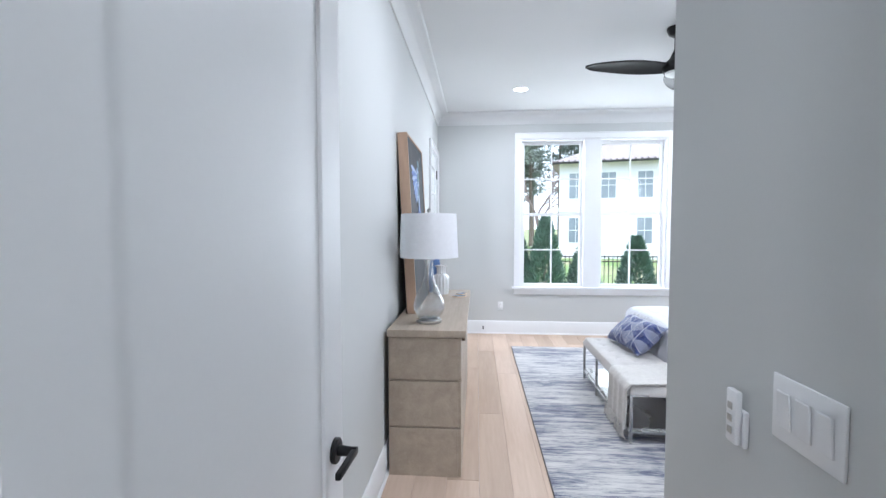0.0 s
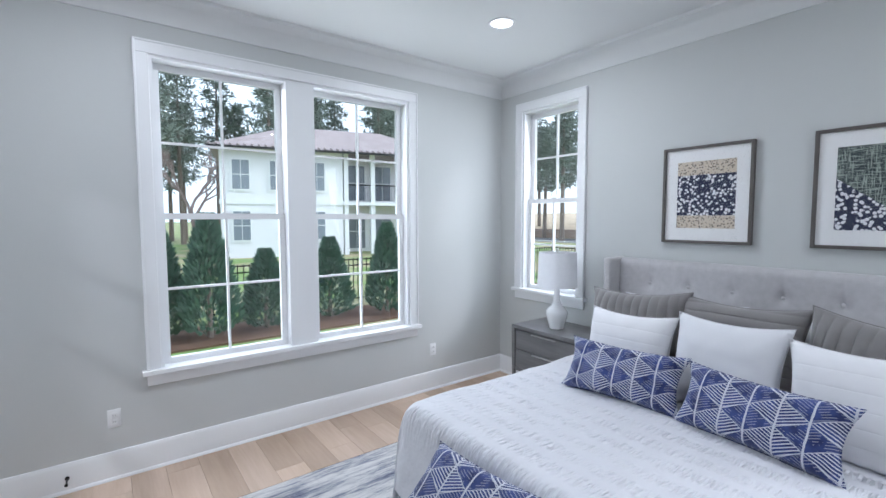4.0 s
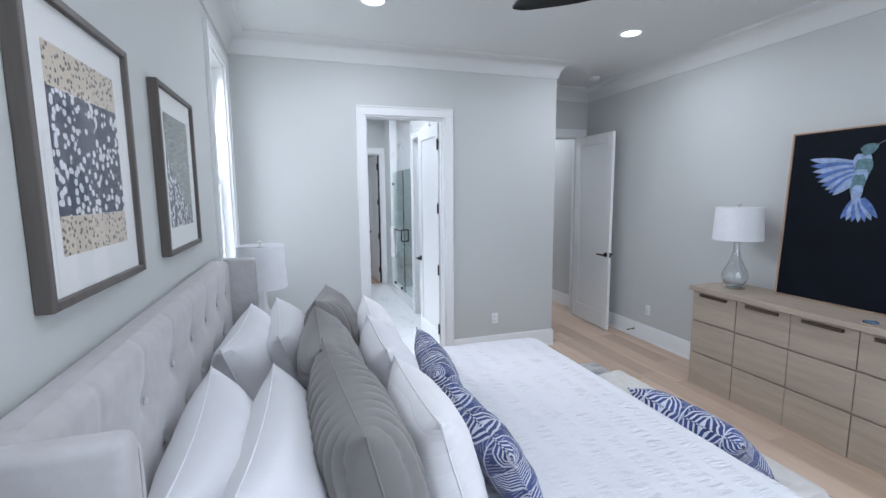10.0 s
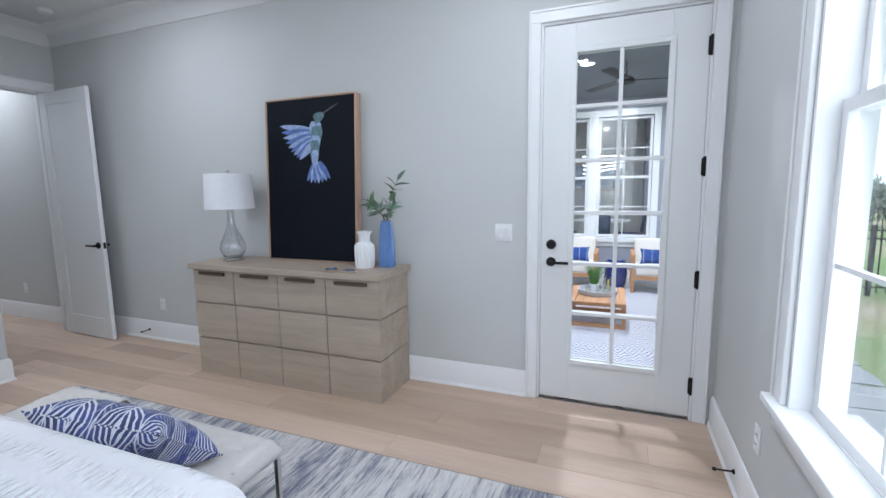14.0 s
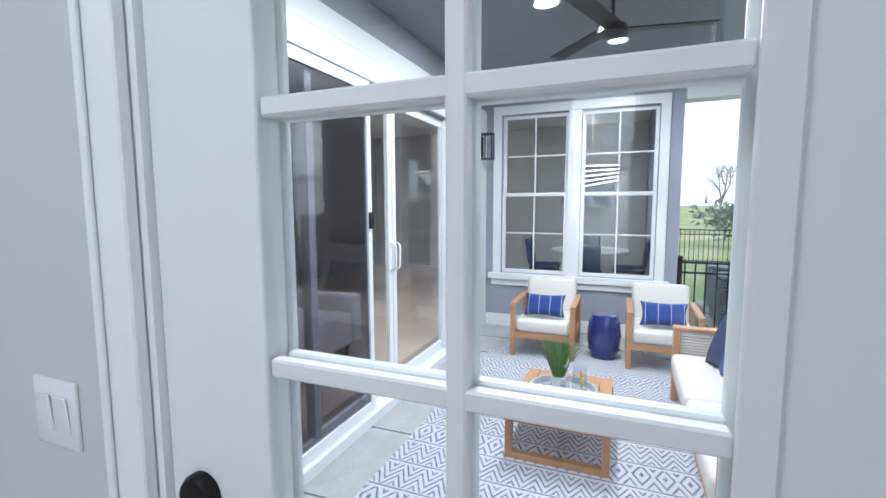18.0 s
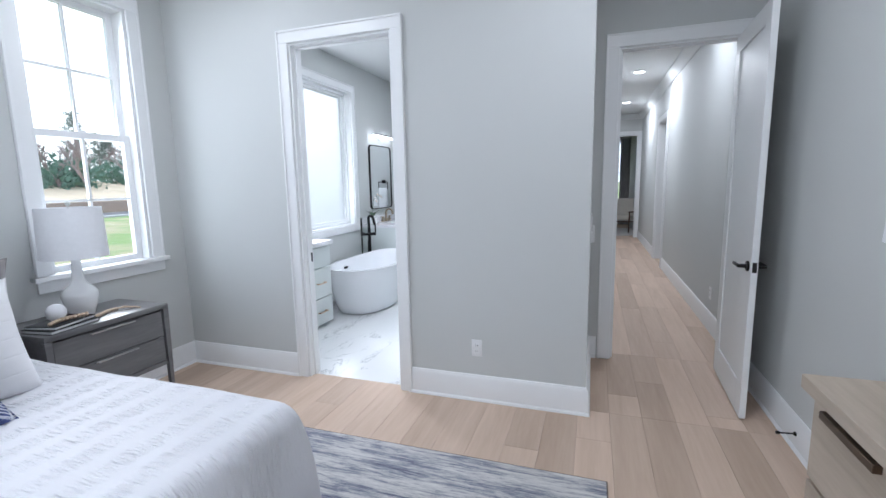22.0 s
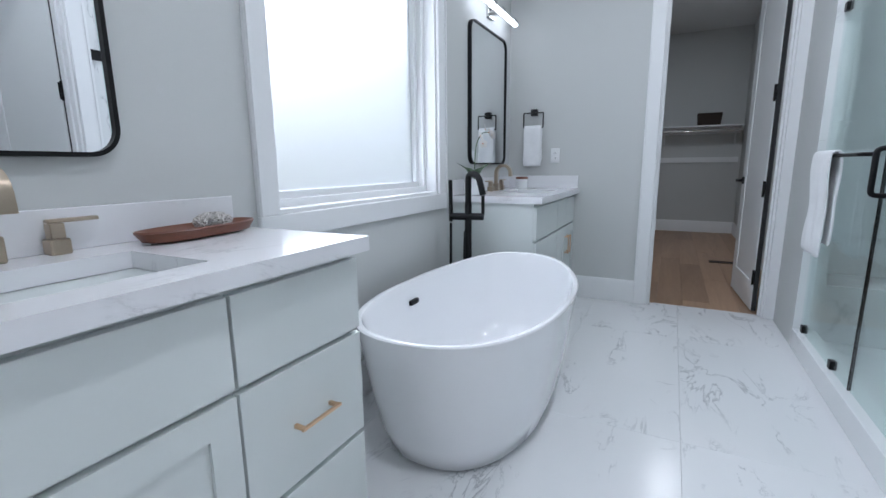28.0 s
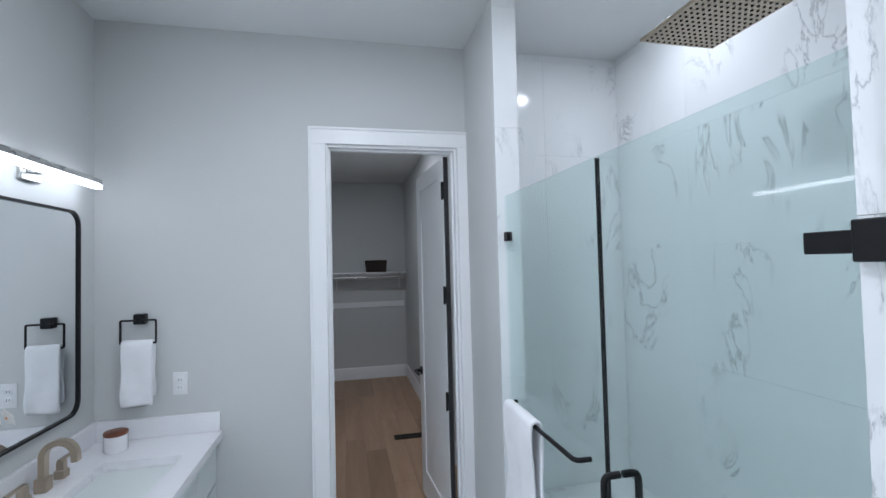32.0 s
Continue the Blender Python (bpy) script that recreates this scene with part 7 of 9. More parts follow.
# sliding doors
_o = thing("sliding_door", (0, PY, 0), 180, kind="structure")
_o.matrix_world = pose(0, PY, 0, 0, 0, 180)
flat_casing(_o, 1.05, 5.21, PF, 2.36, 0.16, None)
part("track", bx(1.05, 5.21, -0.06, 0.12, PF, PF + 0.075), M["trim"], _o, smooth=False)
for _k, (_a, _b, _y) in enumerate(((1.06, 2.05, 0.02), (2.0, 3.105, 0.06), (3.115, 4.25, 0.06), (4.2, 5.2, 0.02))):
    _s = part("door_leaf", bx(_a, _a + 0.06, _y, _y + 0.035, PF + 0.08, 2.35), M["trim"], _o, smooth=False)
    for _q in ((_b - 0.06, _b, PF + 0.08, 2.35), (_a + 0.06, _b - 0.06, PF + 0.08, PF + 0.16), (_a + 0.06, _b - 0.06, 2.27, 2.35)):
        part("rail", bx(_q[0], _q[1], _y, _y + 0.035, _q[2], _q[3]), M["trim"], _s, smooth=False)
    _p = part("pane", bx(_a + 0.06, _b - 0.06, _y + 0.014, _y + 0.02, PF + 0.16, 2.27), M["glass"], _s, smooth=False)
    _p.visible_shadow = False
    if _k in (1, 2):
        _x = _b - 0.03 if _k == 1 else _a + 0.03
        part("handle", tube(bend([(_x, _y, 0.92), (_x, _y - 0.05, 0.94), (_x, _y - 0.05, 1.14), (_x, _y, 1.16)], 0.03, 4), 0.009, 8), M["trim"], _s, "white arched handle")
for _a, _b, _lx in ((1.62, 2.65, 2.62), (4.22, 5.18, 4.25)):
    _s = part("screen_door", bx(_a, _a + 0.05, -0.022, 0.008, PF + 0.08, 2.35), M["trim"], _o, smooth=False)
    for _q in ((_b - 0.05, _b, PF + 0.08, 2.35), (_a + 0.05, _b - 0.05, PF + 0.08, PF + 0.15), (_a + 0.05, _b - 0.05, 2.28, 2.35)):
        part("rail", bx(_q[0], _q[1], -0.022, 0.008, _q[2], _q[3]), M["trim"], _s, smooth=False)
    _p = part("mesh", bx(_a + 0.05, _b - 0.05, -0.008, -0.006, PF + 0.15, 2.28), M["screen"], _s, "dark insect mesh", smooth=False)
    _p.visible_shadow = False
    part("latch", bx(_lx - 0.02, _lx + 0.02, -0.045, -0.0225, 1.3, 1.42, 0.004), M["black"], _s, "black latch")


part("end_board", bx(5.375, 5.58, -0.028, -0.001, PF, 2.68, 0.003), M["trim"], _o, smooth=False)
part("head_board", bx(0.8, 5.3745, -0.026, -0.001, 2.5205, 2.68, 0.003), M["trim"], _o, smooth=False)

# paired dining window
_o = thing("window_6", kind="structure")
_o.matrix_world = plane_m('x', PX, True)
flat_casing(_o, 4.49, 6.36, 0.56, 2.62, 0.105, None)
part("sill", bx(4.33, 6.52, -0.07, 0.05, 0.48, 0.5595, 0.004), M["trim"], _o, smooth=False)
part("apron", bx(4.37, 6.48, -0.03, -0.001, 0.4, 0.4795), M["trim"], _o, smooth=False)
part("mullion", bx(5.34, 5.49, -0.02, 0.12, 0.56, 2.62), M["trim"], _o, smooth=False)
for _a, _b in ((4.495, 5.335), (5.495, 6.355)):
    sash(_o, _a, _b, 1.57, 2.615, 0.08)
    sash(_o, _a, _b, 0.565, 1.62, 0.04)
part("skirting", bx(PY + 0.03, 6.6, -0.018, -0.001, PF, PF + 0.16), M["trim"], _o, smooth=False)

# room behind the glass: walls, table, chairs, lamp
wall("wall_dining_west", 'x', -9.5, -9.35, 0.3, 6.56, -0.1, CEIL, (), M["room_wall"])
wall("wall_dining_south", 'y', 0.3, 0.4, -9.35, -0.4, -0.1, CEIL, (), M["room_wall"])
wall("wall_dining_north", 'y', 6.4, 6.56, -9.35, PX - 0.16, -0.1, CEIL, [(-8.7, -7.1, 0.7, 2.4)], M["siding"])
alone("dining_floor", bx(-9.35, W - 0.18, 0.4, PY - 0.16, -0.1, 0.0), M["oak"], kind="structure", smooth=False)
alone("dining_floor_west", bx(-9.35, PX - 0.16, PY - 0.16, 6.4, -0.1, 0.0), M["oak"], kind="structure", smooth=False)
alone("dining_ceiling", bx(-9.5, W - 0.17, 0.3, PY - 0.001, CEIL + 0.001, CEIL + 0.12), M["ceiling"], kind="structure", smooth=False)
alone("dining_ceiling_west", bx(-9.5, PX - 0.161, PY - 0.0005, 6.56, CEIL + 0.001, CEIL + 0.12), M["ceiling"], kind="structure", smooth=False)
_o = thing("dining_table", (-7.4, 5.5, 0), 0, "pale dining table behind the porch window", "table")
part("tabletop", lathe([(0.0, 0.71), (0.58, 0.71), (0.6, 0.72), (0.6, 0.74), (0.0, 0.745)], 40, cap=False), M["trim"], _o)
part("pedestal", lathe([(0.25, 0.0), (0.24, 0.03), (0.06, 0.08), (0.06, 0.6), (0.2, 0.71)], 28), M["trim"], _o)
M["navy_cloth"] = pbr("navy_cloth", (0.02, 0.035, 0.1), 0.9, var=0.2, scale=12, fine=300, bump=0.3)


def dining_chair(x, y, rz):
    o = thing("dining_chair", (x, y, 0), rz, "navy upholstered dining chair at the table", "chair", "chairs round the table")
    part("seat", bx(-0.23, 0.23, -0.23, 0.23, 0.4, 0.48, 0.03, 3), M["navy_cloth"], o)
    part("backrest", turned(bx(-0.22, 0.22, -0.03, 0.03, 0.0, 0.42, 0.025, 3), pose(0, 0.22, 0.48, -8, 0, 0)), M["navy_cloth"], o)
    for a in (-0.19, 0.19):
        for b in (-0.19, 0.19):
            part("leg", tube([(a, b, 0.41), (a * 1.1, b * 1.1, 0.0)], [0.018, 0.011], 8), M["dark"], o)
    return o


_c = dining_chair(-6.65, 5.5, -90)
for _x, _y, _r in ((-7.4, 6.1, 0), (-8.15, 5.4, 90), (-7.35, 4.8, 180)):
    copy_thing(_c, pose(_x, _y, 0, 0, 0, _r))
_o = thing("chandelier", (-7.4, 5.5, 0), 0, "gold linear bar chandelier over dining table, lit", "chandelier")
part("rod", tube([(0, 0, 1.95), (0, 0, CEIL)], 0.008, 8), M["gold"], _o)
for _k in range(5):
    part("light_bar", tube([(-0.35 + 0.1 * _k, -0.4, 1.72 + 0.09 * _k), (-0.3 + 0.13 * _k, 0.4, 1.86 + 0.05 * _k)], 0.006, 8), M["led"], _o, "glowing bar")
_o = thing("wall_art", (-9.35, 5.3, 1.7), 0, "blue and white abstract picture on dining room wall", "picture")
M["art_wash"] = pbr("blue_wash_print", (0.35, 0.42, 0.52), 0.7, var=0.7, scale=4, fine=12, bump=0.0)
part("picture", bx(0.001, 0.03, -0.5, 0.5, -0.3, 0.3), M["art_wash"], _o, smooth=False)
part("frame", tube([(0.02, -0.51, -0.31), (0.02, 0.51, -0.31), (0.02, 0.51, 0.31), (0.02, -0.51, 0.31)], 0.012, 4, closed=True), M["gold"], _o)
_o = thing("kitchen_island", (-2.6, 1.4, 0), 0, "pale island counter seen through sliding doors", "counter")
part("cabinet", bx(-0.9, 0.9, -0.3, 0.3, 0.0, 0.87), M["vanity"], _o, smooth=False)
part("countertop", bx(-0.95, 0.95, -0.38, 0.38, 0.8705, 0.91, 0.003), M["quartz"], _o, smooth=False)
_o = thing("living_sofa", (-2.5, 3.2, 0), 180, "pale sofa seen through the sliding doors", "sofa")
part("seat", bx(-0.9, 0.9, -0.4, 0.3, 0.12, 0.44, 0.05, 3), M["cushion_cream"], _o)
part("backrest", bx(-0.9, 0.9, 0.3, 0.48, 0.12, 0.82, 0.05, 3), M["cushion_cream"], _o)
for _s in (-1, 1):
    part("arm", bx(min(_s * 0.9, _s * 1.06), max(_s * 0.9, _s * 1.06), -0.4, 0.48, 0.12, 0.6, 0.04, 3), M["cushion_cream"], _o)
for _s in (-0.9, 0.9):
    for _y in (-0.32, 0.4):
        part("leg", lathe([(0.02, 0), (0.03, 0.12)], 10), M["walnut"], _o, m=pose(_s, _y, 0))

# porch rug
_g = Nodes("tribal_rug")
_s = _g.n("SeparateXYZ")
_v = _g.coords()
_g.l(_v, _s.inputs[0])
_u, _w = _s.outputs[0], _s.outputs[1]
_row = _g.math('FRACT', _g.math('DIVIDE', _g.math('ADD', _u, 20.0), 0.26))
_id = _g.math('FLOOR', _g.math('DIVIDE', _g.math('ADD', _u, 20.0), 0.26))
_tri = _g.math('ABSOLUTE', _g.math('SUBTRACT', _g.math('FRACT', _g.math('DIVIDE', _g.math('ADD', _w, 20.0), 0.13)), 0.5))
_alt = _g.math('MODULO', _id, 3.0)
_zz = _g.math('FRACT', _g.math('MULTIPLY', _g.math('ADD', _row, _g.math('MULTIPLY', _tri, 0.9)), 4.0))
_dm = _g.math('FRACT', _g.math('MULTIPLY', _g.math('ADD', _g.math('ABSOLUTE', _g.math('SUBTRACT', _row, 0.5)), _tri), 3.0))
_pk = _g.math('LESS_THAN', _alt, 1.5)
_pat = _g.math('ADD', _g.math('MULTIPLY', _g.math('LESS_THAN', _zz, 0.36), _pk), _g.math('MULTIPLY', _g.math('LESS_THAN', _dm, 0.36), _g.math('SUBTRACT', 1.0, _pk)))
_pat = _g.math('MAXIMUM', _g.math('MULTIPLY', _pat, _g.math('GREATER_THAN', _row, 0.16)), _g.math('MULTIPLY', _g.math('GREATER_THAN', _row, 0.03), _g.math('LESS_THAN', _row, 0.08)))
_g.base(_g.mix(_g.math('MULTIPLY', _pat, _g.math('ADD', 0.3, _g.noise(_v, 20, 4))), (0.58, 0.58, 0.6), (0.09, 0.11, 0.24)))
_g.setp(Roughness=0.95)
_g.bump(_g.noise(_v, 300, 2), 0.5, 0.003)
M["tribal"] = _g.m
_o = thing("outdoor_rug", (-2.75, 6.2, PF), 0, "ivory outdoor rug with blue geometric bands on porch", "rug")
part("rug_field", bx(-2.0, 1.32, -1.55, 1.15, 0.0025, 0.01, 0.003), M["tribal"], _o)


def outdoor_chair(x, y, rz):
    o = thing("outdoor_armchair", (x, y, PF + 0.01), rz, "teak outdoor armchair with cream cushions and blue striped pillow", "armchair", "porch chairs")
    w, d = 0.31, 0.34
    for sx in (-1, 1):
        for sy in (-1, 1):
            part("leg", bx(sx * w - 0.025, sx * w + 0.025, sy * d - 0.02, sy * d + 0.02, 0, 0.55, 0.004), M["teak"], o)
        part("arm", bx(sx * w - 0.03, sx * w + 0.03, -d - 0.02, d + 0.02, 0.5505, 0.578, 0.006), M["teak"], o)
        part("side_rail", bx(sx * w - 0.015, sx * w + 0.015, -d + 0.0205, d - 0.0205, 0.2, 0.26), M["teak"], o, smooth=False)
    part("front_rail", bx(-w + 0.0255, w - 0.0255, -d - 0.01, -d + 0.012, 0.2, 0.26), M["teak"], o, smooth=False)
    part("back_rail", bx(-w + 0.0255, w - 0.0255, d - 0.012, d + 0.01, 0.2, 0.26), M["teak"], o, smooth=False)
    part("back_slat", bx(-w + 0.0255, w - 0.0255, d - 0.01, d + 0.01, 0.62, 0.7), M["teak"], o, smooth=False)
    for sx in (-1, 1):
        part("back_post", bx(sx * (w - 0.045) - 0.015, sx * (w - 0.045) + 0.015, d - 0.011, d + 0.011, 0.2605, 0.6195), M["teak"], o, smooth=False)
    part("seat_cushion", bx(-w + 0.03, w - 0.03, -d - 0.01, d - 0.11, 0.262, 0.4, 0.04, 4), M["cushion_cream"], o)
    part("back_cushion", turned(bx(-w + 0.03, w - 0.03, -0.065, 0.065, 0, 0.42, 0.05, 4), pose(0, d - 0.07, 0.35, -12, 0, 0)), M["cushion_cream"], o)
    return o


_g = Nodes("blue_cloth_white_stripes")
_s = _g.n("SeparateXYZ")
_g.l(_g.coords(), _s.inputs[0])
_f = _g.math('FRACT', _g.math('DIVIDE', _g.math('ADD', _s.outputs[0], 5.0), 0.115))
_g.base(_g.mix(_g.math('LESS_THAN', _f, 0.055), (0.025, 0.065, 0.25), (0.5, 0.53, 0.6)))
_g.setp(Roughness=0.9)
M["blue_stripe"] = _g.m
_c = outdoor_chair(-4.79, 5.24, 90)
copy_thing(_c, pose(-4.79, 6.4, PF + 0.01, 0, 0, 90))
for _y in (5.24, 6.4):
    pillow("outdoor_pillow", lean(-4.61, _y, PF + 0.55, -24, 0) , 0.43, 0.24, 0.12, M["blue_stripe"], "blue outdoor lumbar pillow with thin white stripes", 61, group="porch pillows")

_o = thing("garden_stool", (-4.75, 5.85, PF + 0.01), 0, "navy glazed ceramic garden stool with pierced bands", "stool")
part("drum", lathe([(0.0, 0.0), (0.13, 0.0), (0.14, 0.02), (0.165, 0.15), (0.172, 0.23), (0.165, 0.31), (0.14, 0.44), (0.13, 0.46), (0.0, 0.465)], 40, cap=False), M["navy_ceramic"], _o)
_st = None
for _k in range(16):
    for _z, _r in ((0.09, 0.156), (0.37, 0.156)):
        _a = 2 * math.pi * _k / 16
        _mm = pose(_r * math.cos(_a), _r * math.sin(_a), _z, 0, 90, math.degrees(_a))
        if _st is None:
            _st = part("stud", lathe([(0.012, -0.004), (0.012, 0.003), (0.007, 0.008), (0, 0.009)], 10, cap=False), M["navy_ceramic"], _o, m=_mm)
        else:
            again(_st, _o, _mm)

_o = thing("coffee_table", (-2.86, 5.655, PF + 0.01), 0, "slatted teak outdoor coffee table on striped rug", "coffee table")
for _k in range(7):
    part("slat", bx(-0.37, 0.37, -0.28 + 0.0805 * _k, -0.205 + 0.0805 * _k, 0.275, 0.295, 0.003), M["teak"], _o)
for _sx in (-1, 1):
    part("cross_rail", bx(_sx * 0.29 - 0.02, _sx * 0.29 + 0.02, -0.245, 0.245, 0.235, 0.2745), M["teak"], _o, smooth=False)
    part("foot_rail", bx(_sx * 0.29 - 0.02, _sx * 0.29 + 0.02, -0.245, 0.245, 0.0, 0.04), M["teak"], _o, smooth=False)
    for _sy in (-1, 1):
        part("leg", bx(_sx * 0.29 - 0.02, _sx * 0.29 + 0.02, _sy * 0.265 - 0.0195, _sy * 0.265 + 0.0195, 0.0, 0.2745), M["teak"], _o, smooth=False)
_o.scale = (1.2, 1.12, 1.05)
_o = thing("serving_tray", (-2.88, 5.65, PF + 0.3205), 0, "round grey and white striped tray on coffee table", "tray")
M["tray"] = ribbed("grey_white_basketry", (0.45, 0.45, 0.47), 0.03, 0, 0.9, 0.004)
part("tray_body", lathe([(0.0, 0.0), (0.21, 0.0), (0.222, 0.01), (0.23, 0.055), (0.222, 0.06), (0.213, 0.055), (0.206, 0.014), (0.0, 0.012)], 40, cap=False), M["tray"], _o)
_o = thing("potted_grass", (-2.95, 5.61, PF + 0.333), 0, "tufted green grass in white pot on tray", "potted plant")
part("pot", lathe([(0.0, 0.0), (0.05, 0.0), (0.058, 0.09), (0.05, 0.09), (0.0, 0.08)], 24, cap=False), M["white_ceramic"], _o)
_bm = bmesh.new()
_rg = random.Random(3)
for _k in range(110):
    _a, _r, _h = _rg.uniform(0, 6.28), _rg.uniform(0, 0.04), _rg.uniform(0.18, 0.32)
    _ox, _oy = _r * math.cos(_a), _r * math.sin(_a)
    _l = _rg.uniform(0.02, 0.14)
    tube([(_ox, _oy, 0.08), (_ox * 1.5 + _l * 0.3 * math.cos(_a), _oy * 1.5 + _l * 0.3 * math.sin(_a), 0.08 + _h * 0.6), (_ox + _l * math.cos(_a), _oy + _l * math.sin(_a), 0.08 + _h)], [0.0035, 0.003, 0.0006], 4, bm=_bm)
M["grass_blade"] = pbr("bright_green_blades", (0.1, 0.24, 0.05), 0.5, var=0.4, scale=30)
part("grass", _bm, M["grass_blade"], _o)
_o = thing("glass_pitcher", (-2.89, 5.76, PF + 0.333), 0, "glass pitcher of lemon water on tray", "pitcher")
part("jug", lathe([(0.0, 0.002), (0.05, 0.002), (0.054, 0.01), (0.05, 0.12), (0.042, 0.17), (0.05, 0.2), (0.047, 0.2), (0.039, 0.17), (0.047, 0.12), (0.05, 0.012), (0.0, 0.01)], 28, cap=False), M["clear"], _o)
M["lemon"] = pbr("lemon_slice", (0.75, 0.55, 0.05), 0.5, var=0.15, scale=40)
for _k in range(4):
    part("lemon_slice", lathe([(0.0, -0.003), (0.024, -0.003), (0.024, 0.003), (0.0, 0.003)], 16, cap=False), M["lemon"], _o, m=pose(0.012 * (-1) ** _k, 0.01, 0.035 + 0.034 * _k, 70, 20 * _k, 0))
for _k, (_x, _y) in enumerate(((-2.78, 5.55), (-2.8, 5.67))):
    _o = thing("drinking_glass", (_x, _y, PF + 0.333), 0, "clear tumbler with lemon slice on tray", "glass", "tumblers")
    part("tumbler", lathe([(0.0, 0.001), (0.028, 0.001), (0.034, 0.1), (0.032, 0.1), (0.026, 0.008), (0.0, 0.008)], 20, cap=False), M["clear"], _o)
    part("lemon_slice", lathe([(0.0, -0.003), (0.02, -0.003), (0.02, 0.003), (0.0, 0.003)], 14, cap=False), M["lemon"], _o, m=pose(0, 0, 0.04, 60, 0, 0))

# porch sofa
_o = thing("outdoor_sofa", (-2.88, 6.82, PF + 0.01), 0, "teak outdoor sofa with woven arms and cream cushions", "sofa")
for _sx in (-1, 1):
    for _y in (-0.38, 0.38):
        part("leg", bx(_sx * 0.74 - 0.03, _sx * 0.74 + 0.03, _y - 0.025, _y + 0.025, 0, 0.6, 0.004), M["teak"], _o)
    part("arm_rail", bx(_sx * 0.74 - 0.035, _sx * 0.74 + 0.035, -0.41, 0.41, 0.6005, 0.628, 0.005), M["teak"], _o)
    _w = part("woven_panel", bx(_sx * 0.74 - 0.008, _sx * 0.74 + 0.008, -0.354, 0.354, 0.26, 0.6), M["cushion_cream"], _o, "cream woven rope panel", smooth=False)
    _rp = None
    for _k in range(14):
        _mm = pose(_sx * 0.74, 0, 0.275 + 0.0235 * _k)
        if _rp is None:
            _rp = part("rope", tube([(0.013, -0.354, 0), (0.013, 0.354, 0)], 0.008, 6), M["cushion_cream"], _w, m=_mm)
        else:
            again(_rp, _w, _mm)
part("front_rail", bx(-0.7095, 0.7095, -0.4, -0.37, 0.2, 0.26), M["teak"], _o, smooth=False)
part("back_rail", bx(-0.7095, 0.7095, 0.37, 0.4, 0.2, 0.26), M["teak"], _o, smooth=False)
for _k in (-1, 1):
    part("seat_cushion", bx(min(0, _k * 0.7) + 0.003, max(0, _k * 0.7) - 0.003, -0.42, 0.26, 0.262, 0.42, 0.04, 4), M["cushion_cream"], _o)
    part("back_cushion", turned(bx(min(0, _k * 0.7) + 0.004, max(0, _k * 0.7) - 0.004, -0.07, 0.07, 0, 0.45, 0.05, 4), pose(0, 0.28, 0.4, -10, 0, 0)), M["cushion_cream"], _o)
_o.scale = (1.3, 1, 1)
for _k, (_x, _rz, _mt) in enumerate(((-3.45, 20, "navy_cloth"), (-3.15, 5, "blue_stripe"), (-2.75, -15, "navy_cloth"))):
    pillow("outdoor_pillow", pose(_x, 6.78, PF + 0.64, 0, 0, _rz) @ pose(0, 0, 0, 68, 0, 0), 0.46, 0.46, 0.17, M[_mt], "blue outdoor throw pillow on porch sofa", 70 + _k, group="porch pillows")

# porch sconce, fan, lights
_o = thing("wall_sconce", (-5.34, PY + 0.028, 2.2), 90, "black box lantern sconce on porch wall", "wall light")
part("back_plate", bx(0.001, 0.015, -0.05, 0.05, -0.12, 0.12), M["black"], _o, smooth=False)
for _y in (-0.06, 0.06):
    for _x in (0.03, 0.15):
        part("post", bx(_x - 0.006, _x + 0.006, _y - 0.006, _y + 0.006, -0.15, 0.15), M["black"], _o, smooth=False)
for _z in (-0.155, 0.155):
    part("cap", bx(0.0155, 0.16, -0.07, 0.07, _z - 0.006, _z + 0.006), M["black"], _o, smooth=False)
part("bulb", lathe([(0.01, -0.14), (0.014, -0.05), (0.02, 0.0), (0.01, 0.04), (0, 0.045)], 12, cap=False), M["clear"], _o, m=pose(0.09, 0, 0))
_o = thing("ceiling_fan", (-3.3, 5.88, 2.92), 0, "dark grey three-blade porch ceiling fan", "ceiling fan")
part("downrod", lathe([(0.014, -0.2), (0.014, 0.0)], 12), M["black"], _o)
part("motor", lathe([(0.02, -0.15), (0.1, -0.2), (0.11, -0.25), (0.0, -0.27)], 28, cap=False), M["black"], _o)
for _an in (100, 220, 340):
    part("blade", turned(bx(0.08, 0.68, -0.06, 0.06, -0.22, -0.21, 0.003), pose(0, 0, 0, 8, 0, 0)), M["black"], _o, m=pose(0, 0, 0, 0, 0, _an))
for _x, _y in ((-1.6, 5.5), (-3.2, 5.44), (-4.2, 5.9)):
    can(_x, _y, 2.92, PORCH_W, label="round recessed porch ceiling light, lit")

# ---- far room chair ----
_o = thing("wooden_armchair", (0.1, -9.35, 0), 160, "brown wooden lounge chair with cream cushion", "armchair")
M["brown_wood"] = wood("dark_brown_wood", (0.06, 0.03, 0.018), (0.13, 0.07, 0.04), 0.4, 2, 1.5)
for _s in (-1, 1):
    part("front_leg", tube([(_s * 0.32, -0.34, 0), (_s * 0.32, -0.3, 0.58)], 0.018, 8), M["brown_wood"], _o)
    part("back_leg", tube([(_s * 0.32, 0.42, 0), (_s * 0.32, 0.3, 0.4), (_s * 0.32, 0.42, 0.78)], 0.018, 8), M["brown_wood"], _o)
    part("arm", tube([(_s * 0.32, -0.36, 0.58), (_s * 0.32, 0.38, 0.55)], 0.022, 8), M["brown_wood"], _o)
    part("side_rail", tube([(_s * 0.32, -0.32, 0.32), (_s * 0.32, 0.36, 0.26)], 0.016, 8), M["brown_wood"], _o)
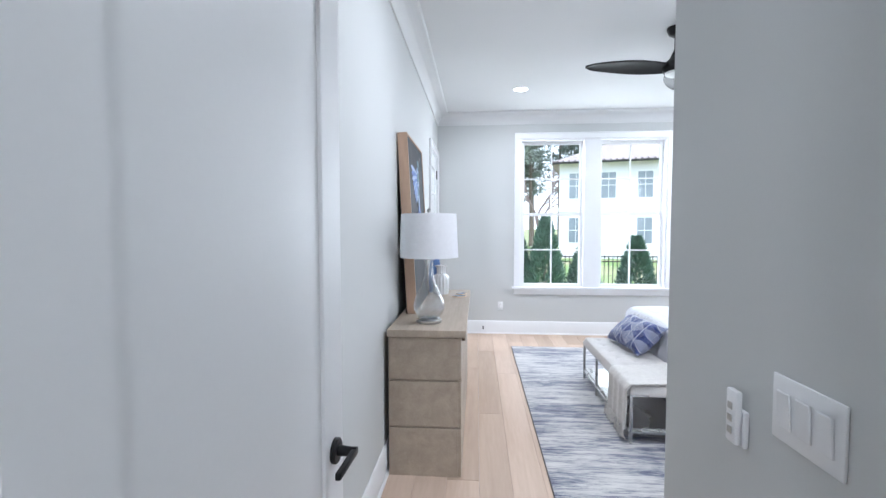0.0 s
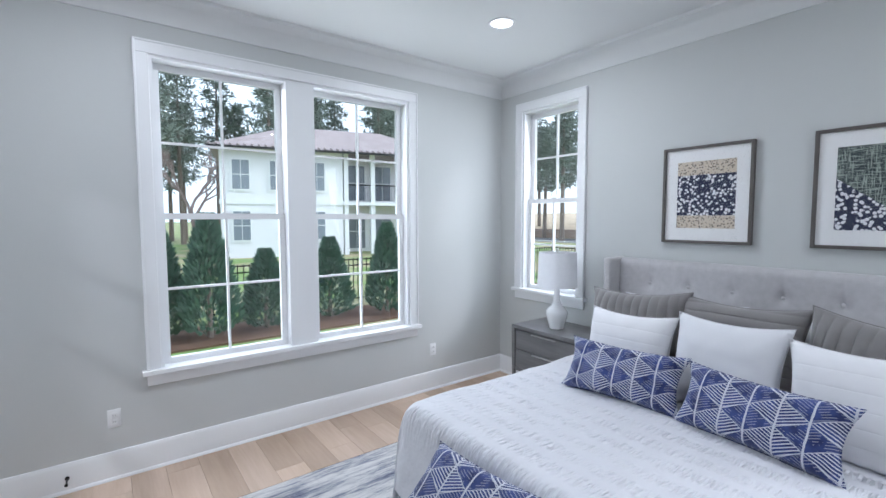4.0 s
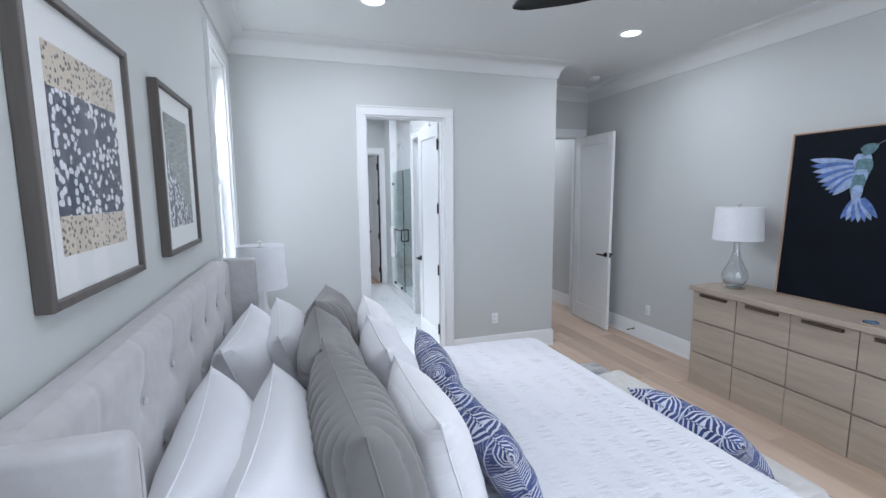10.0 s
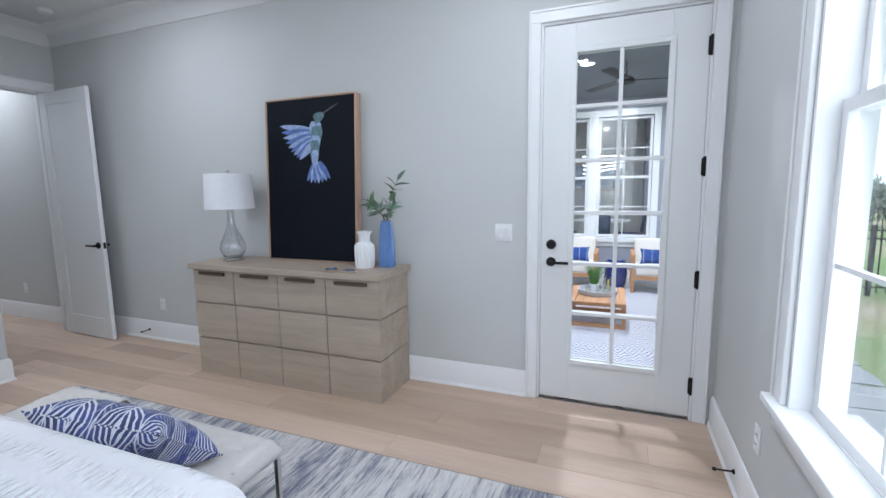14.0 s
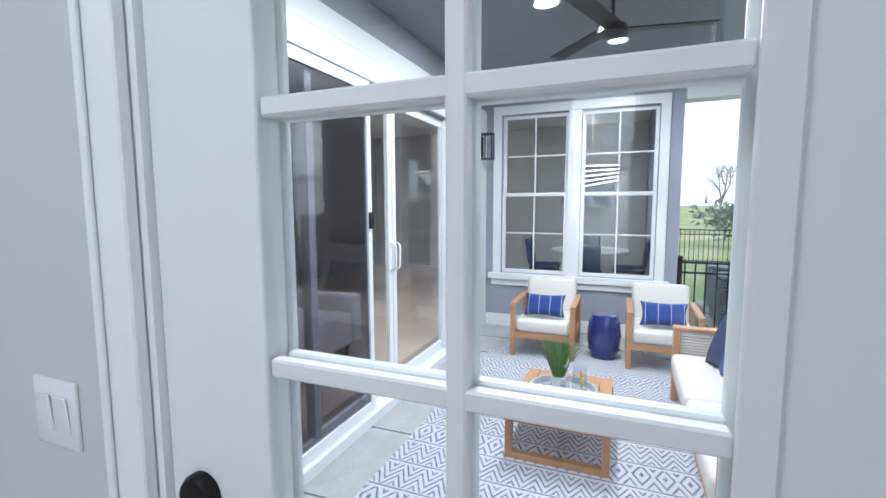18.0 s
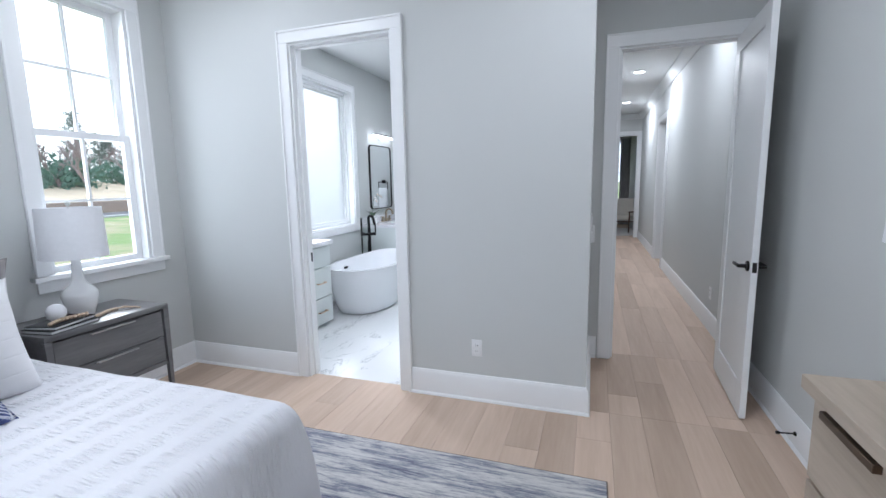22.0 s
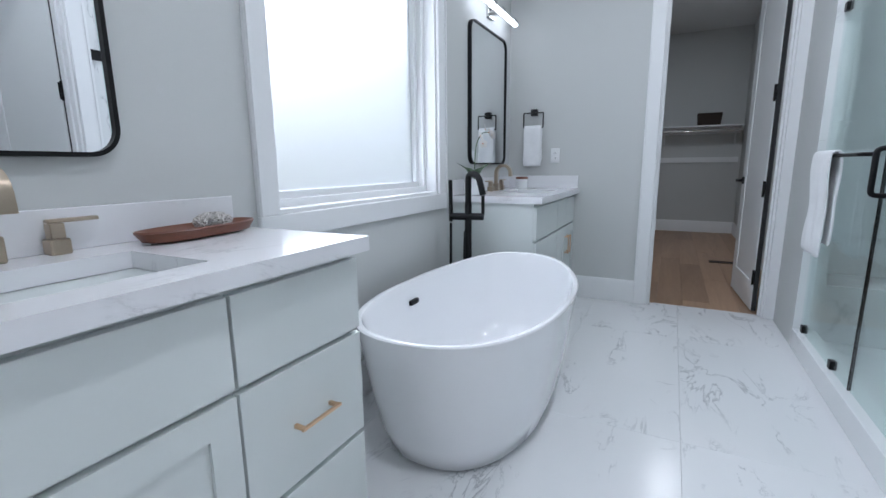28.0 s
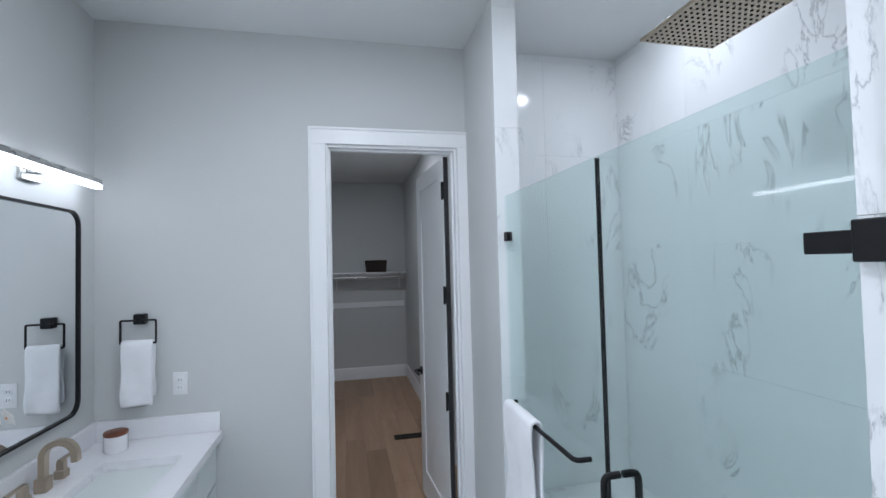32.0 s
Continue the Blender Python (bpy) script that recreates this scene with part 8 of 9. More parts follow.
part("front_rail", tube([(-0.32, -0.31, 0.31), (0.32, -0.31, 0.31)], 0.015, 8), M["brown_wood"], _o)
part("back_rail", tube([(-0.32, 0.4, 0.72), (0.32, 0.4, 0.72)], 0.015, 8), M["brown_wood"], _o)
part("seat_cushion", turned(bx(-0.3, 0.3, -0.34, 0.3, 0, 0.13, 0.04, 4), pose(0, 0, 0.33, -5, 0, 0)), M["cushion_cream"], _o)
part("back_cushion", turned(bx(-0.3, 0.3, -0.06, 0.06, 0, 0.52, 0.05, 4), pose(0, 0.3, 0.42, -14, 0, 0)), M["cushion_cream"], _o)
alone("round_rug", lathe([(0.0, 0.001), (1.1, 0.001), (1.1, 0.009), (0.0, 0.011)], 48, cap=False), M["bench_fabric"], "pale round rug under the lounge chair", "rug", m=pose(0.5, -9.3, 0))
_o = thing("curtain", (-0.16, -11.5, 0), 0, "grey floor-length curtain beside window", "curtain")
_bm = bmesh.new()
_pv = None
for _i in range(25):
    _x = 0.28 * _i / 24 - 0.06
    _q = (_bm.verts.new((_x, 0.03 * math.sin(_i * 1.3), 0.02)), _bm.verts.new((_x, 0.03 * math.sin(_i * 1.3), 2.75)))
    if _pv:
        _bm.faces.new((_pv[0], _q[0], _q[1], _pv[1]))
    _pv = _q
part("cloth", _bm, M["upholstery"], _o)

# ---- outdoors ----
GZ = -0.45
_g = Nodes("lawn")
_v = _g.coords()
_a = _g.noise(_v, 0.35, 5)
_b = _g.noise(_v, 30, 4)
_c = _g.mix(_b, (0.12, 0.22, 0.05), (0.27, 0.38, 0.12))
_g.base(_g.mix(_g.ramp(_a, [(0.42, (0, 0, 0)), (0.6, (1, 1, 1))]), _c, (0.42, 0.36, 0.22)))
_g.setp(Roughness=0.95)
_g.bump(_b, 0.8, 0.03)
M["lawn"] = _g.m
alone("ground", bx(-400, 400, -400, 400, GZ - 1.0, GZ), M["lawn"], kind="structure", smooth=False)
M["asphalt"] = pbr("grey_asphalt", (0.09, 0.09, 0.095), 0.9, var=0.15, scale=2, fine=60, bump=0.3)
M["dirt"] = pbr("brown_bare_soil", (0.22, 0.16, 0.11), 0.95, var=0.25, scale=1, fine=20, bump=0.5, bdist=0.02)
M["mulch"] = pbr("reddish_mulch", (0.14, 0.08, 0.05), 0.95, var=0.3, scale=3, fine=40, bump=0.8, bdist=0.02)
alone("road", bx(33.6, 39.5, -200, 200, GZ - 0.1, GZ + 0.02), M["asphalt"], kind="structure", smooth=False)
alone("pavement", bx(32.7, 33.55, -200, 200, GZ - 0.1, GZ + 0.1), M["stone"], kind="structure", smooth=False)
alone("mulch_bed", bx(-6, 12, 11.0, 12.6, GZ - 0.1, GZ + 0.03), M["mulch"], kind="structure", smooth=False)
alone("outer_wall_cladding", bx(W - 0.16, E + 0.2, N + 0.1605, N + 0.2, CEIL - 0.2, CEIL + 0.3), M["trim"], kind="structure", smooth=False)

M["needle"] = pbr("dark_evergreen", (0.1, 0.19, 0.13), 0.7, var=0.45, scale=6, fine=30, bump=0.0)
M["pine"] = pbr("pine_needles", (0.17, 0.21, 0.17), 0.7, var=0.4, scale=1, fine=8, bump=0.0)
M["bark"] = pbr("brown_bark", (0.22, 0.18, 0.15), 0.9, var=0.3, scale=8, bump=0.6)
M["bud"] = pbr("bare_reddish_twigs", (0.3, 0.23, 0.21), 0.9, var=0.3, scale=4, bump=0.0)


def tuft(bm, p, d, ln, wd, rg):
    d = d.normalized()
    s = d.cross(Vector((rg.uniform(-1, 1), rg.uniform(-1, 1), rg.uniform(-1, 1)))).normalized()
    a, b = p - s * wd / 2, p + s * wd / 2
    bm.faces.new((bm.verts.new(a), bm.verts.new(b), bm.verts.new(p + d * ln)))


def arborvitae(h, r, seed):
    o = thing("conifer", label="narrow dark green arborvitae in mulch bed", category="tree", group="row of arborvitae")
    rg = random.Random(seed)
    part("trunk", tube([(0, 0, 0), (0, 0, h * 0.8)], [0.05, 0.015], 8), M["bark"], o)
    bm = bmesh.new()
    for i in range(2600):
        s = rg.random() ** 0.75
        rr = r * (1 - s) ** 0.75 * (0.55 + 0.5 * rg.random()) * min(1, 0.35 + s * 6) + 0.02
        a = rg.uniform(0, 2 * math.pi)
        p = Vector((rr * math.cos(a), rr * math.sin(a), h * 0.04 + h * 0.93 * s))
        tuft(bm, p, Vector((math.cos(a), math.sin(a), 1.1)), 0.14, 0.07, rg)
    part("crown", bm, M["needle"], o, smooth=False)
    return o


_t1, _t2 = arborvitae(2.1, 0.55, 1), arborvitae(1.9, 0.5, 2)
_xs = [-3.4, -2.1, -0.9, 0.3, 1.35, 2.05, 3.05, 4.4, 5.6, 6.9, 8.2]
for _k, _x in enumerate(_xs):
    _m = pose(_x, 11.75 + 0.2 * math.sin(_k * 2.1), GZ, 0, 0, 67 * _k) @ Matrix.Diagonal((1, 1, 0.92 + 0.16 * math.sin(_k * 1.7), 1))
    if _k == 0:
        _t1.matrix_world = pose(_x, 11.75, GZ)
    elif _k == 1:
        _t2.matrix_world = pose(_x, 11.75, GZ)
    else:
        copy_thing(_t1 if _k % 2 else _t2, _m)
for _k in range(9):
    copy_thing(_t1 if _k % 2 else _t2, pose(23.5 + 0.3 * (_k % 2), 9.5 + 1.2 * _k, GZ, 0, 0, 50 * _k))


def pine(h, seed):
    o = thing("pine_tree", label="tall pine with bare trunk and high crown", category="tree", group="background pines")
    rg = random.Random(seed)
    part("trunk", tube([(0, 0, 0), (0.1, 0, h * 0.5), (0, 0.1, h)], [0.26, 0.17, 0.03], 8), M["bark"], o)
    bm = bmesh.new()
    lb = bmesh.new()
    for i in range(30):
        s = 0.42 + 0.57 * i / 30
        a = i * 2.4 + rg.uniform(-0.4, 0.4)
        ln = (3.2 * (1 - s) + 0.7) * rg.uniform(0.6, 1.15)
        q = Vector((ln * math.cos(a), ln * math.sin(a), h * s + ln * 0.25))
        tube([(0, 0, h * s), tuple(q)], [0.06 * (1.2 - s), 0.01], 5, bm=lb)
        for c in range(3):
            ctr = Vector((0, 0, h * s)).lerp(q, 0.5 + 0.25 * c)
            for k in range(34):
                d = Vector((rg.gauss(0, 1), rg.gauss(0, 1), rg.gauss(0.2, 0.7))).normalized()
                tuft(bm, ctr + d * rg.uniform(0.05, 0.55), d, 0.42, 0.13, rg)
    part("limbs", lb, M["bark"], o)
    part("crown", bm, M["pine"], o, smooth=False)
    return o


_p1, _p2, _p3 = pine(15.0, 5), pine(18.0, 6), pine(13.0, 7)
_ps = (_p1, _p2, _p3)
_rg = random.Random(21)
_spots = []
for _k in range(34):
    _spots.append((-14 + 1.45 * _k + _rg.uniform(-1, 1), 40 + _rg.uniform(0, 16)))
for _k in range(24):
    _spots.append((60 + _rg.uniform(0, 25), -60 + 4.0 * _k + _rg.uniform(-2, 2)))
for _k in range(12):
    _spots.append((38 + _rg.uniform(-3, 8), 29 + 1.7 * _k + _rg.uniform(-1, 1)))
for _k, (_x, _y) in enumerate(_spots):
    _s = _rg.uniform(0.75, 1.1) * (0.72 if 34 <= _k < 58 else 1.12)
    _m = pose(_x, _y, GZ, 0, 0, _rg.uniform(0, 360))
    if _k < 3:
        _ps[_k].matrix_world = _m
    else:
        _c = copy_thing(_ps[_k % 3], _m)
        _c.scale = (_s, _s, _s)


def bare_tree(h, seed, mat, label):
    o = thing("bare_tree", label=label, category="tree", group="leafless trees")
    rg = random.Random(seed)
    bm = bmesh.new()

    def grow(p, d, ln, r, lv):
        q = p + d * ln
        tube([tuple(p), tuple((p + q) / 2 + Vector((rg.gauss(0, .05), rg.gauss(0, .05), 0)) * ln), tuple(q)], [r, r * 0.85, r * 0.65], 5 if lv > 1 else 3, bm=bm, cap=False)
        if lv == 0:
            return
        for _ in range(3 if lv > 1 else 4):
            nd = (d + Vector((rg.gauss(0, 0.5), rg.gauss(0, 0.5), rg.gauss(0.15, 0.3)))).normalized()
            grow(p + d * ln * rg.uniform(0.7, 1.0), nd, ln * rg.uniform(0.55, 0.8), r * 0.62, lv - 1)
    grow(Vector((0, 0, 0)), Vector((0, 0, 1)), h * 0.3, 0.17, 5)
    part("branches", bm, mat, o)
    return o


_b1 = bare_tree(9.0, 3, M["bud"], "leafless deciduous tree with fine reddish twigs")
_b1.matrix_world = pose(-60, 25, GZ)
for _x, _y, _r in ((46, -12, 40), (48, 2, 120), (44, -24, 200), (50, 12, 300), (43, -5, 80), (-62, 30, 10), (-63, 17, 200), (52, -18, 20), (47, -30, 70), (45, -36, 10), (53, -6, 130), (49, 7, 220), (46, -18, 310), (51, -26, 160), (44, 3, 20), (55, 0, 75), (54, -12, 250), (44, 16, 15), (47, 19, 140), (43, 22, 260), (48, 24, 30), (42, 26, 90), (-12, 34, 30), (-6, 36, 90), (0, 37, 140), (5, 35.5, 250), (-18, 36, 200)):
    copy_thing(_b1, pose(_x, _y, GZ, 0, 0, _r))

for _x, _y, _r, _s in ((47, 0.2, 60, 1.4), (52, 1.8, 190, 1.5), (54, 17.5, 20, 1.2), (56, 15.0, 130, 1.3)):
    _c = copy_thing(_b1, pose(_x, _y, 0.9, 0, 0, _r))
    _c.scale = (_s, _s, _s)
for _x, _y, _s in ((57, -4.4, 0.5), (59, -6.4, 0.45), (60, -2.2, 0.46)):
    _c = copy_thing(_p1, pose(_x, _y, 2.4, 0, 0, 50 * _y))
    _c.scale = (_s, _s, _s)

# metal fence
def fence(p, q, top=1.15, gap=0.12):
    p, q = Vector(p), Vector(q)
    d = (q - p)
    ln = d.length
    o = thing("metal_fence", (p.x, p.y, GZ), math.degrees(math.atan2(d.y, d.x)), "black metal picket fence in the yard", "fence")
    for z in (0.15, top - 0.18, top - 0.04):
        part("rail", bx(0, ln, -0.014, 0.014, z - 0.014, z + 0.014), M["black"], o, smooth=False)
    n = max(1, int(ln / 2.4))
    pst = None
    for i in range(n + 1):
        m = pose(ln * i / n, 0, 0)
        if pst is None:
            pst = part("post", bx(-0.03, 0.03, -0.03, 0.03, 0, top + 0.05), M["black"], o, m=m, smooth=False)
        else:
            again(pst, o, m)
    k = int(ln / gap)
    pk = None
    for i in range(k):
        m = pose(gap * (i + 0.5), 0, 0)
        if pk is None:
            pk = part("picket", bx(-0.009, 0.009, -0.009, 0.009, 0.06, top), M["black"], o, m=m, smooth=False)
        else:
            again(pk, o, m)
    return o


fence((-9.0, 13.0), (13.0, 13.0))
fence((13.0, 13.0), (13.0, 10.6))
fence((-6.75, 6.75), (-6.75, 12.9), gap=0.13)
fence((-15.4, 2.0), (-15.4, 20.0), gap=0.13)

# neighbour's house
M["stucco"] = pbr("white_stucco", (0.78, 0.78, 0.8), 0.85, var=0.03, scale=0.6, fine=20, bump=0.1)
M["roof"] = pbr("clay_roof_tile", (0.36, 0.3, 0.29), 0.8, var=0.25, scale=1.5, fine=6, bump=0.4, bdist=0.03)
M["dark_glass"] = pbr("dark_window_glass", (0.22, 0.25, 0.29), 0.1, var=0.2, scale=0.5)


def house_window(parent, x, z, w, h, y=-0.02):
    f = part("window", bx(x - w / 2 - 0.08, x + w / 2 + 0.08, y - 0.05, y + 0.02, z - 0.08, z + h + 0.08), M["trim"], parent, smooth=False)
    for i in range(2):
        for j in range(2):
            part("pane", bx(x - w / 2 + i * w / 2 + 0.02, x - w / 2 + (i + 1) * w / 2 - 0.02, y - 0.065, y - 0.0505, z + j * h / 2 + 0.02, z + (j + 1) * h / 2 - 0.02), M["dark_glass"], f, smooth=False)


_o = thing("neighbour_house", (4.6, 29.0, GZ), -14, "white two-storey stucco house with tiled hip roof and balcony", "house")
part("wall", bx(0, 7.5, 0, 9, 0, 5.6), M["stucco"], _o, smooth=False)
part("wing_wall", bx(7.505, 15.5, 2.4, 9, 0, 5.6), M["stucco"], _o, smooth=False)
part("band", bx(-0.06, 7.56, -0.06, -0.001, 2.75, 3.0), M["trim"], _o, smooth=False)
_bm = bmesh.new()
_v = [_bm.verts.new(p) for p in ((-0.6, -0.6, 5.6), (16.1, -0.6, 5.6), (16.1, 9.6, 5.6), (-0.6, 9.6, 5.6), (4.4, 4.5, 7.6), (11.5, 4.5, 7.6))]
for _q in ((0, 1, 5, 4), (1, 2, 5), (2, 3, 4, 5), (3, 0, 4), (3, 2, 1, 0)):
    _bm.faces.new([_v[i] for i in _q])
_r = part("roof", _bm, M["roof"], _o, smooth=False)
for _k in range(42):
    part("roof_tile", tube([(-0.5 + 0.4 * _k, -0.62, 5.62), (-0.5 + 0.4 * _k, -0.3, 5.73)], 0.09, 6), M["roof"], _r)
part("gutter", bx(-0.62, 16.12, -0.72, -0.605, 5.5, 5.6), M["dark"], _o, smooth=False)
for _x in (1.2, 3.4, 5.8):
    house_window(_o, _x, 3.5, 1.0, 1.5)
for _x in (1.2, 5.8):
    house_window(_o, _x, 0.9, 1.0, 1.5)
_bl = part("balcony", bx(7.505, 15.5, -0.1, 2.395, 2.75, 2.95), M["trim"], _o, smooth=False)
for _k in range(5):
    part("column", bx(7.6 + 1.85 * _k, 7.9 + 1.85 * _k, 0.0, 0.3, 0.0, 2.7495), M["trim"], _bl, smooth=False)
    part("column", bx(7.6 + 1.85 * _k, 7.9 + 1.85 * _k, 0.0, 0.3, 2.9505, 5.6), M["trim"], _bl, smooth=False)
part("railing", bx(7.9, 15.3, 0.1, 0.14, 3.85, 3.92), M["black"], _bl, smooth=False)
for _k in range(58):
    part("baluster", bx(7.95 + 0.125 * _k, 7.97 + 0.125 * _k, 0.11, 0.13, 2.951, 3.8495), M["black"], _bl, smooth=False)
for _x in (9.0, 11.0, 13.0):
    house_window(_o, _x, 3.1, 1.3, 2.1, 2.38)
    house_window(_o, _x, 0.2, 1.3, 2.1, 2.38)

_o.matrix_world = pose(5.5, 29.0, GZ, 0, 0, -14) @ Matrix.Diagonal((0.86, 1, 1.06, 1))

# across the road
_o = thing("shipping_container", (31.2, -2.6, GZ), 90, "off-white steel container with yellow sign", "container")
M["container"] = pbr("off_white_steel", (0.66, 0.63, 0.56), 0.6, var=0.08, scale=1, fine=10)
part("box", bx(-3.0, 3.0, -1.2, 1.2, 0.12, 1.98), M["container"], _o, smooth=False)
for _k in range(40):
    part("rib", bx(-2.95 + 0.15 * _k, -2.88 + 0.15 * _k, 1.2005, 1.208, 0.25, 1.85), M["container"], _o, smooth=False)
M["sign_yellow"] = pbr("yellow_sign", (0.75, 0.42, 0.02), 0.6, var=0.05)
_s = part("sign", turned(bx(-0.6, 0.6, 1.2085, 1.222, -0.4, 0.4), pose(0.55, 0, 1.42, 0, -5, 0)), M["sign_yellow"], _o, "yellow sign with dark bars", smooth=False)
for _z, _a, _b in ((0.25, -0.4, 0.45), (0.0, -0.3, 0.3), (-0.24, -0.35, 0.4)):
    part("bar", turned(bx(_a, _b, 1.2225, 1.227, _z - 0.06, _z + 0.06), pose(0.55, 0, 1.42, 0, -5, 0)), M["dark"], _s, smooth=False)
for _k in range(4):
    part("foot", bx(-2.9 + 1.8 * _k, -2.6 + 1.8 * _k, -1.1, 1.1, 0.0, 0.1195), M["dark"], _o, smooth=False)


def heap(name, at, r, h, mat, label, category, seed, sx=1.0, sy=1.0):
    """A lumpy mound lying on the ground."""
    bm = bmesh.new()
    rows = []
    for i in range(11):
        q = i / 10
        rows.append([bm.verts.new((sx * r * q * math.cos(a) * (1 + 0.25 * noise.noise(Vector((2 * math.cos(a), 2 * math.sin(a), seed)))),
                                   sy * r * q * math.sin(a) * (1 + 0.25 * noise.noise(Vector((2 * math.cos(a), 2 * math.sin(a), seed)))),
                                   max(0.0, h * (1 - q ** 1.6)) * (1 + 0.35 * noise.noise(Vector((3 * q * math.cos(a), 3 * q * math.sin(a), seed + 7))))))
                     for a in [2 * math.pi * k / 24 for k in range(24)]] if i else [bm.verts.new((0, 0, h))])
    for k in range(24):
        bm.faces.new((rows[0][0], rows[1][k], rows[1][(k + 1) % 24]))
    for a, b in zip(rows[1:], rows[2:]):
        for k in range(24):
            bm.faces.new((a[k], b[k], b[(k + 1) % 24], a[(k + 1) % 24]))
    alone(name, bm, mat, label, category, m=pose(*at))


heap("soil_pile", (29.4, 1.9, GZ), 1.7, 0.95, M["dirt"], "heap of brown soil and brush on the lawn", "soil pile", 3, 0.8, 1.1)
M["sack"] = pbr("white_plastic_sack", (0.75, 0.76, 0.8), 0.5, var=0.06, scale=6)
M["tarp"] = pbr("blue_plastic_tarp", (0.08, 0.2, 0.55), 0.4, var=0.1, scale=5)
for _k, (_y, _r, _h) in enumerate(((-0.45, 0.45, 0.45), (-0.9, 0.3, 0.25), (-1.42, 0.4, 0.5))):
    heap("sack", (29.5, _y, GZ), _r, _h, M["sack"], "white filled sack lying before the container", "sack", 11 + _k)
heap("tarp", (29.5, -2.05, GZ), 0.42, 0.4, M["tarp"], "crumpled blue plastic tarp before the container", "tarp", 19)

_o = thing("pickup_truck", (24.6, -6.0, GZ), 92, "silver blue pickup truck parked at the road", "car")
M["car_paint"] = pbr("grey_blue_car_paint", (0.14, 0.18, 0.24), 0.25, 0.3, var=0.05, coat=0.8)
_prof = [(-2.6, 0.45), (-2.6, 0.95), (-0.75, 1.0), (-0.72, 1.0), (-0.5, 1.65), (0.55, 1.68), (1.15, 1.08), (2.3, 1.0), (2.55, 0.75), (2.55, 0.45)]
_bm = bmesh.new()
_l = [_bm.verts.new((x, -0.9, z)) for x, z in _prof]
_r = [_bm.verts.new((x, 0.9, z)) for x, z in _prof]
_bm.faces.new(_l)
_bm.faces.new(_r[::-1])
for _i in range(len(_prof)):
    _j = (_i + 1) % len(_prof)
    _bm.faces.new((_l[_i], _r[_i], _r[_j], _l[_j]))
bmesh.ops.recalc_face_normals(_bm, faces=_bm.faces[:])
part("body", _bm, M["car_paint"], _o, smooth=False)
for _y in (-0.905, 0.905):
    for _a, _b in ((-0.42, 0.08), (0.14, 0.75)):
        part("side_window", bx(_a, _b, min(_y, _y * 1.006), max(_y, _y * 1.006), 1.12, 1.52), M["dark_glass"], _o, smooth=False)
for _x in (-1.65, 1.65):
    for _y in (-0.82, 0.82):
        _w = part("wheel", lathe([(0.2, -0.11), (0.36, -0.11), (0.38, -0.08), (0.38, 0.08), (0.36, 0.11), (0.2, 0.11)], 24, cap=False), M["dark"], _o, m=pose(_x, _y * 1.02, 0.38, 90, 0, 0))
        part("rim", lathe([(0.0, -0.09), (0.21, -0.1), (0.21, 0.1), (0.0, 0.09)], 20, cap=False), M["steel"], _w)
_o = thing("utility_pole", (39.7, -3.6, GZ), 0, "wooden utility pole with crossarm beside the road", "pole")
part("shaft", tube([(0, 0, 0), (0, 0, 8.6)], [0.15, 0.11], 10), M["bark"], _o)
part("crossarm", bx(-0.06, 0.06, -0.9, 0.9, 8.2, 8.34), M["bark"], _o, smooth=False)
M["tan_wall"] = pbr("timber_retaining_wall", (0.36, 0.27, 0.22), 0.9, var=0.1, scale=0.5, fine=4)
alone("retaining_wall", bx(40, 40.6, -90, 40, GZ, GZ + 0.95), M["tan_wall"], "low brown timber retaining wall across the road", "wall", smooth=False)
M["dry_grass"] = pbr("dry_tan_grass", (0.62, 0.5, 0.35), 0.95, var=0.2, scale=0.5, fine=15, bump=0.4, bdist=0.02)
alone("ground_bank", turned(prism([(40.6, GZ - 0.5), (41.0, GZ + 0.9), (57.0, 2.55), (120.0, 2.6), (120.0, GZ - 0.5)], -90, 40), Matrix(((1, 0, 0, 0), (0, 0, -1, -25), (0, 1, 0, 0), (0, 0, 0, 1)))), M["dry_grass"], kind="structure", smooth=False)
_o = thing("brick_building", (64, -6, 2.56), 90, "red brick building with dark hip roof", "building")
M["roof_grey"] = pbr("slate_grey_shingles", (0.16, 0.17, 0.21), 0.9, var=0.15, scale=1, fine=10)
M["brick"] = pbr("red_brick", (0.42, 0.2, 0.16), 0.9, var=0.15, scale=1, fine=8)
part("wall", bx(-9, 9, -4, 4, 0, 2.2), M["brick"], _o, smooth=False)
_bm = bmesh.new()
_v = [_bm.verts.new(p) for p in ((-9.5, -4.5, 2.2), (9.5, -4.5, 2.2), (9.5, 4.5, 2.2), (-9.5, 4.5, 2.2), (-6, 0, 3.9), (6, 0, 3.9))]
for _q in ((0, 1, 5, 4), (1, 2, 5), (2, 3, 4, 5), (3, 0, 4), (3, 2, 1, 0)):
    _bm.faces.new([_v[i] for i in _q])
part("roof", _bm, M["roof_grey"], _o, smooth=False)
part("fascia", bx(-9.52, 9.52, 4.505, 4.56, 2.05, 2.22), M["trim"], _o, smooth=False)
for _x in (-7.5, -5, -2.5, 0, 2.5, 5, 7.5):
    _w = part("window", bx(_x - 0.5, _x + 0.5, 4.001, 4.05, 0.8, 1.8), M["trim"], _o, smooth=False)
    for _a, _b in ((-0.44, -0.03), (0.03, 0.44)):
        part("pane", bx(_x + _a, _x + _b, 4.0505, 4.056, 0.86, 1.74), M["dark_glass"], _w, smooth=False)


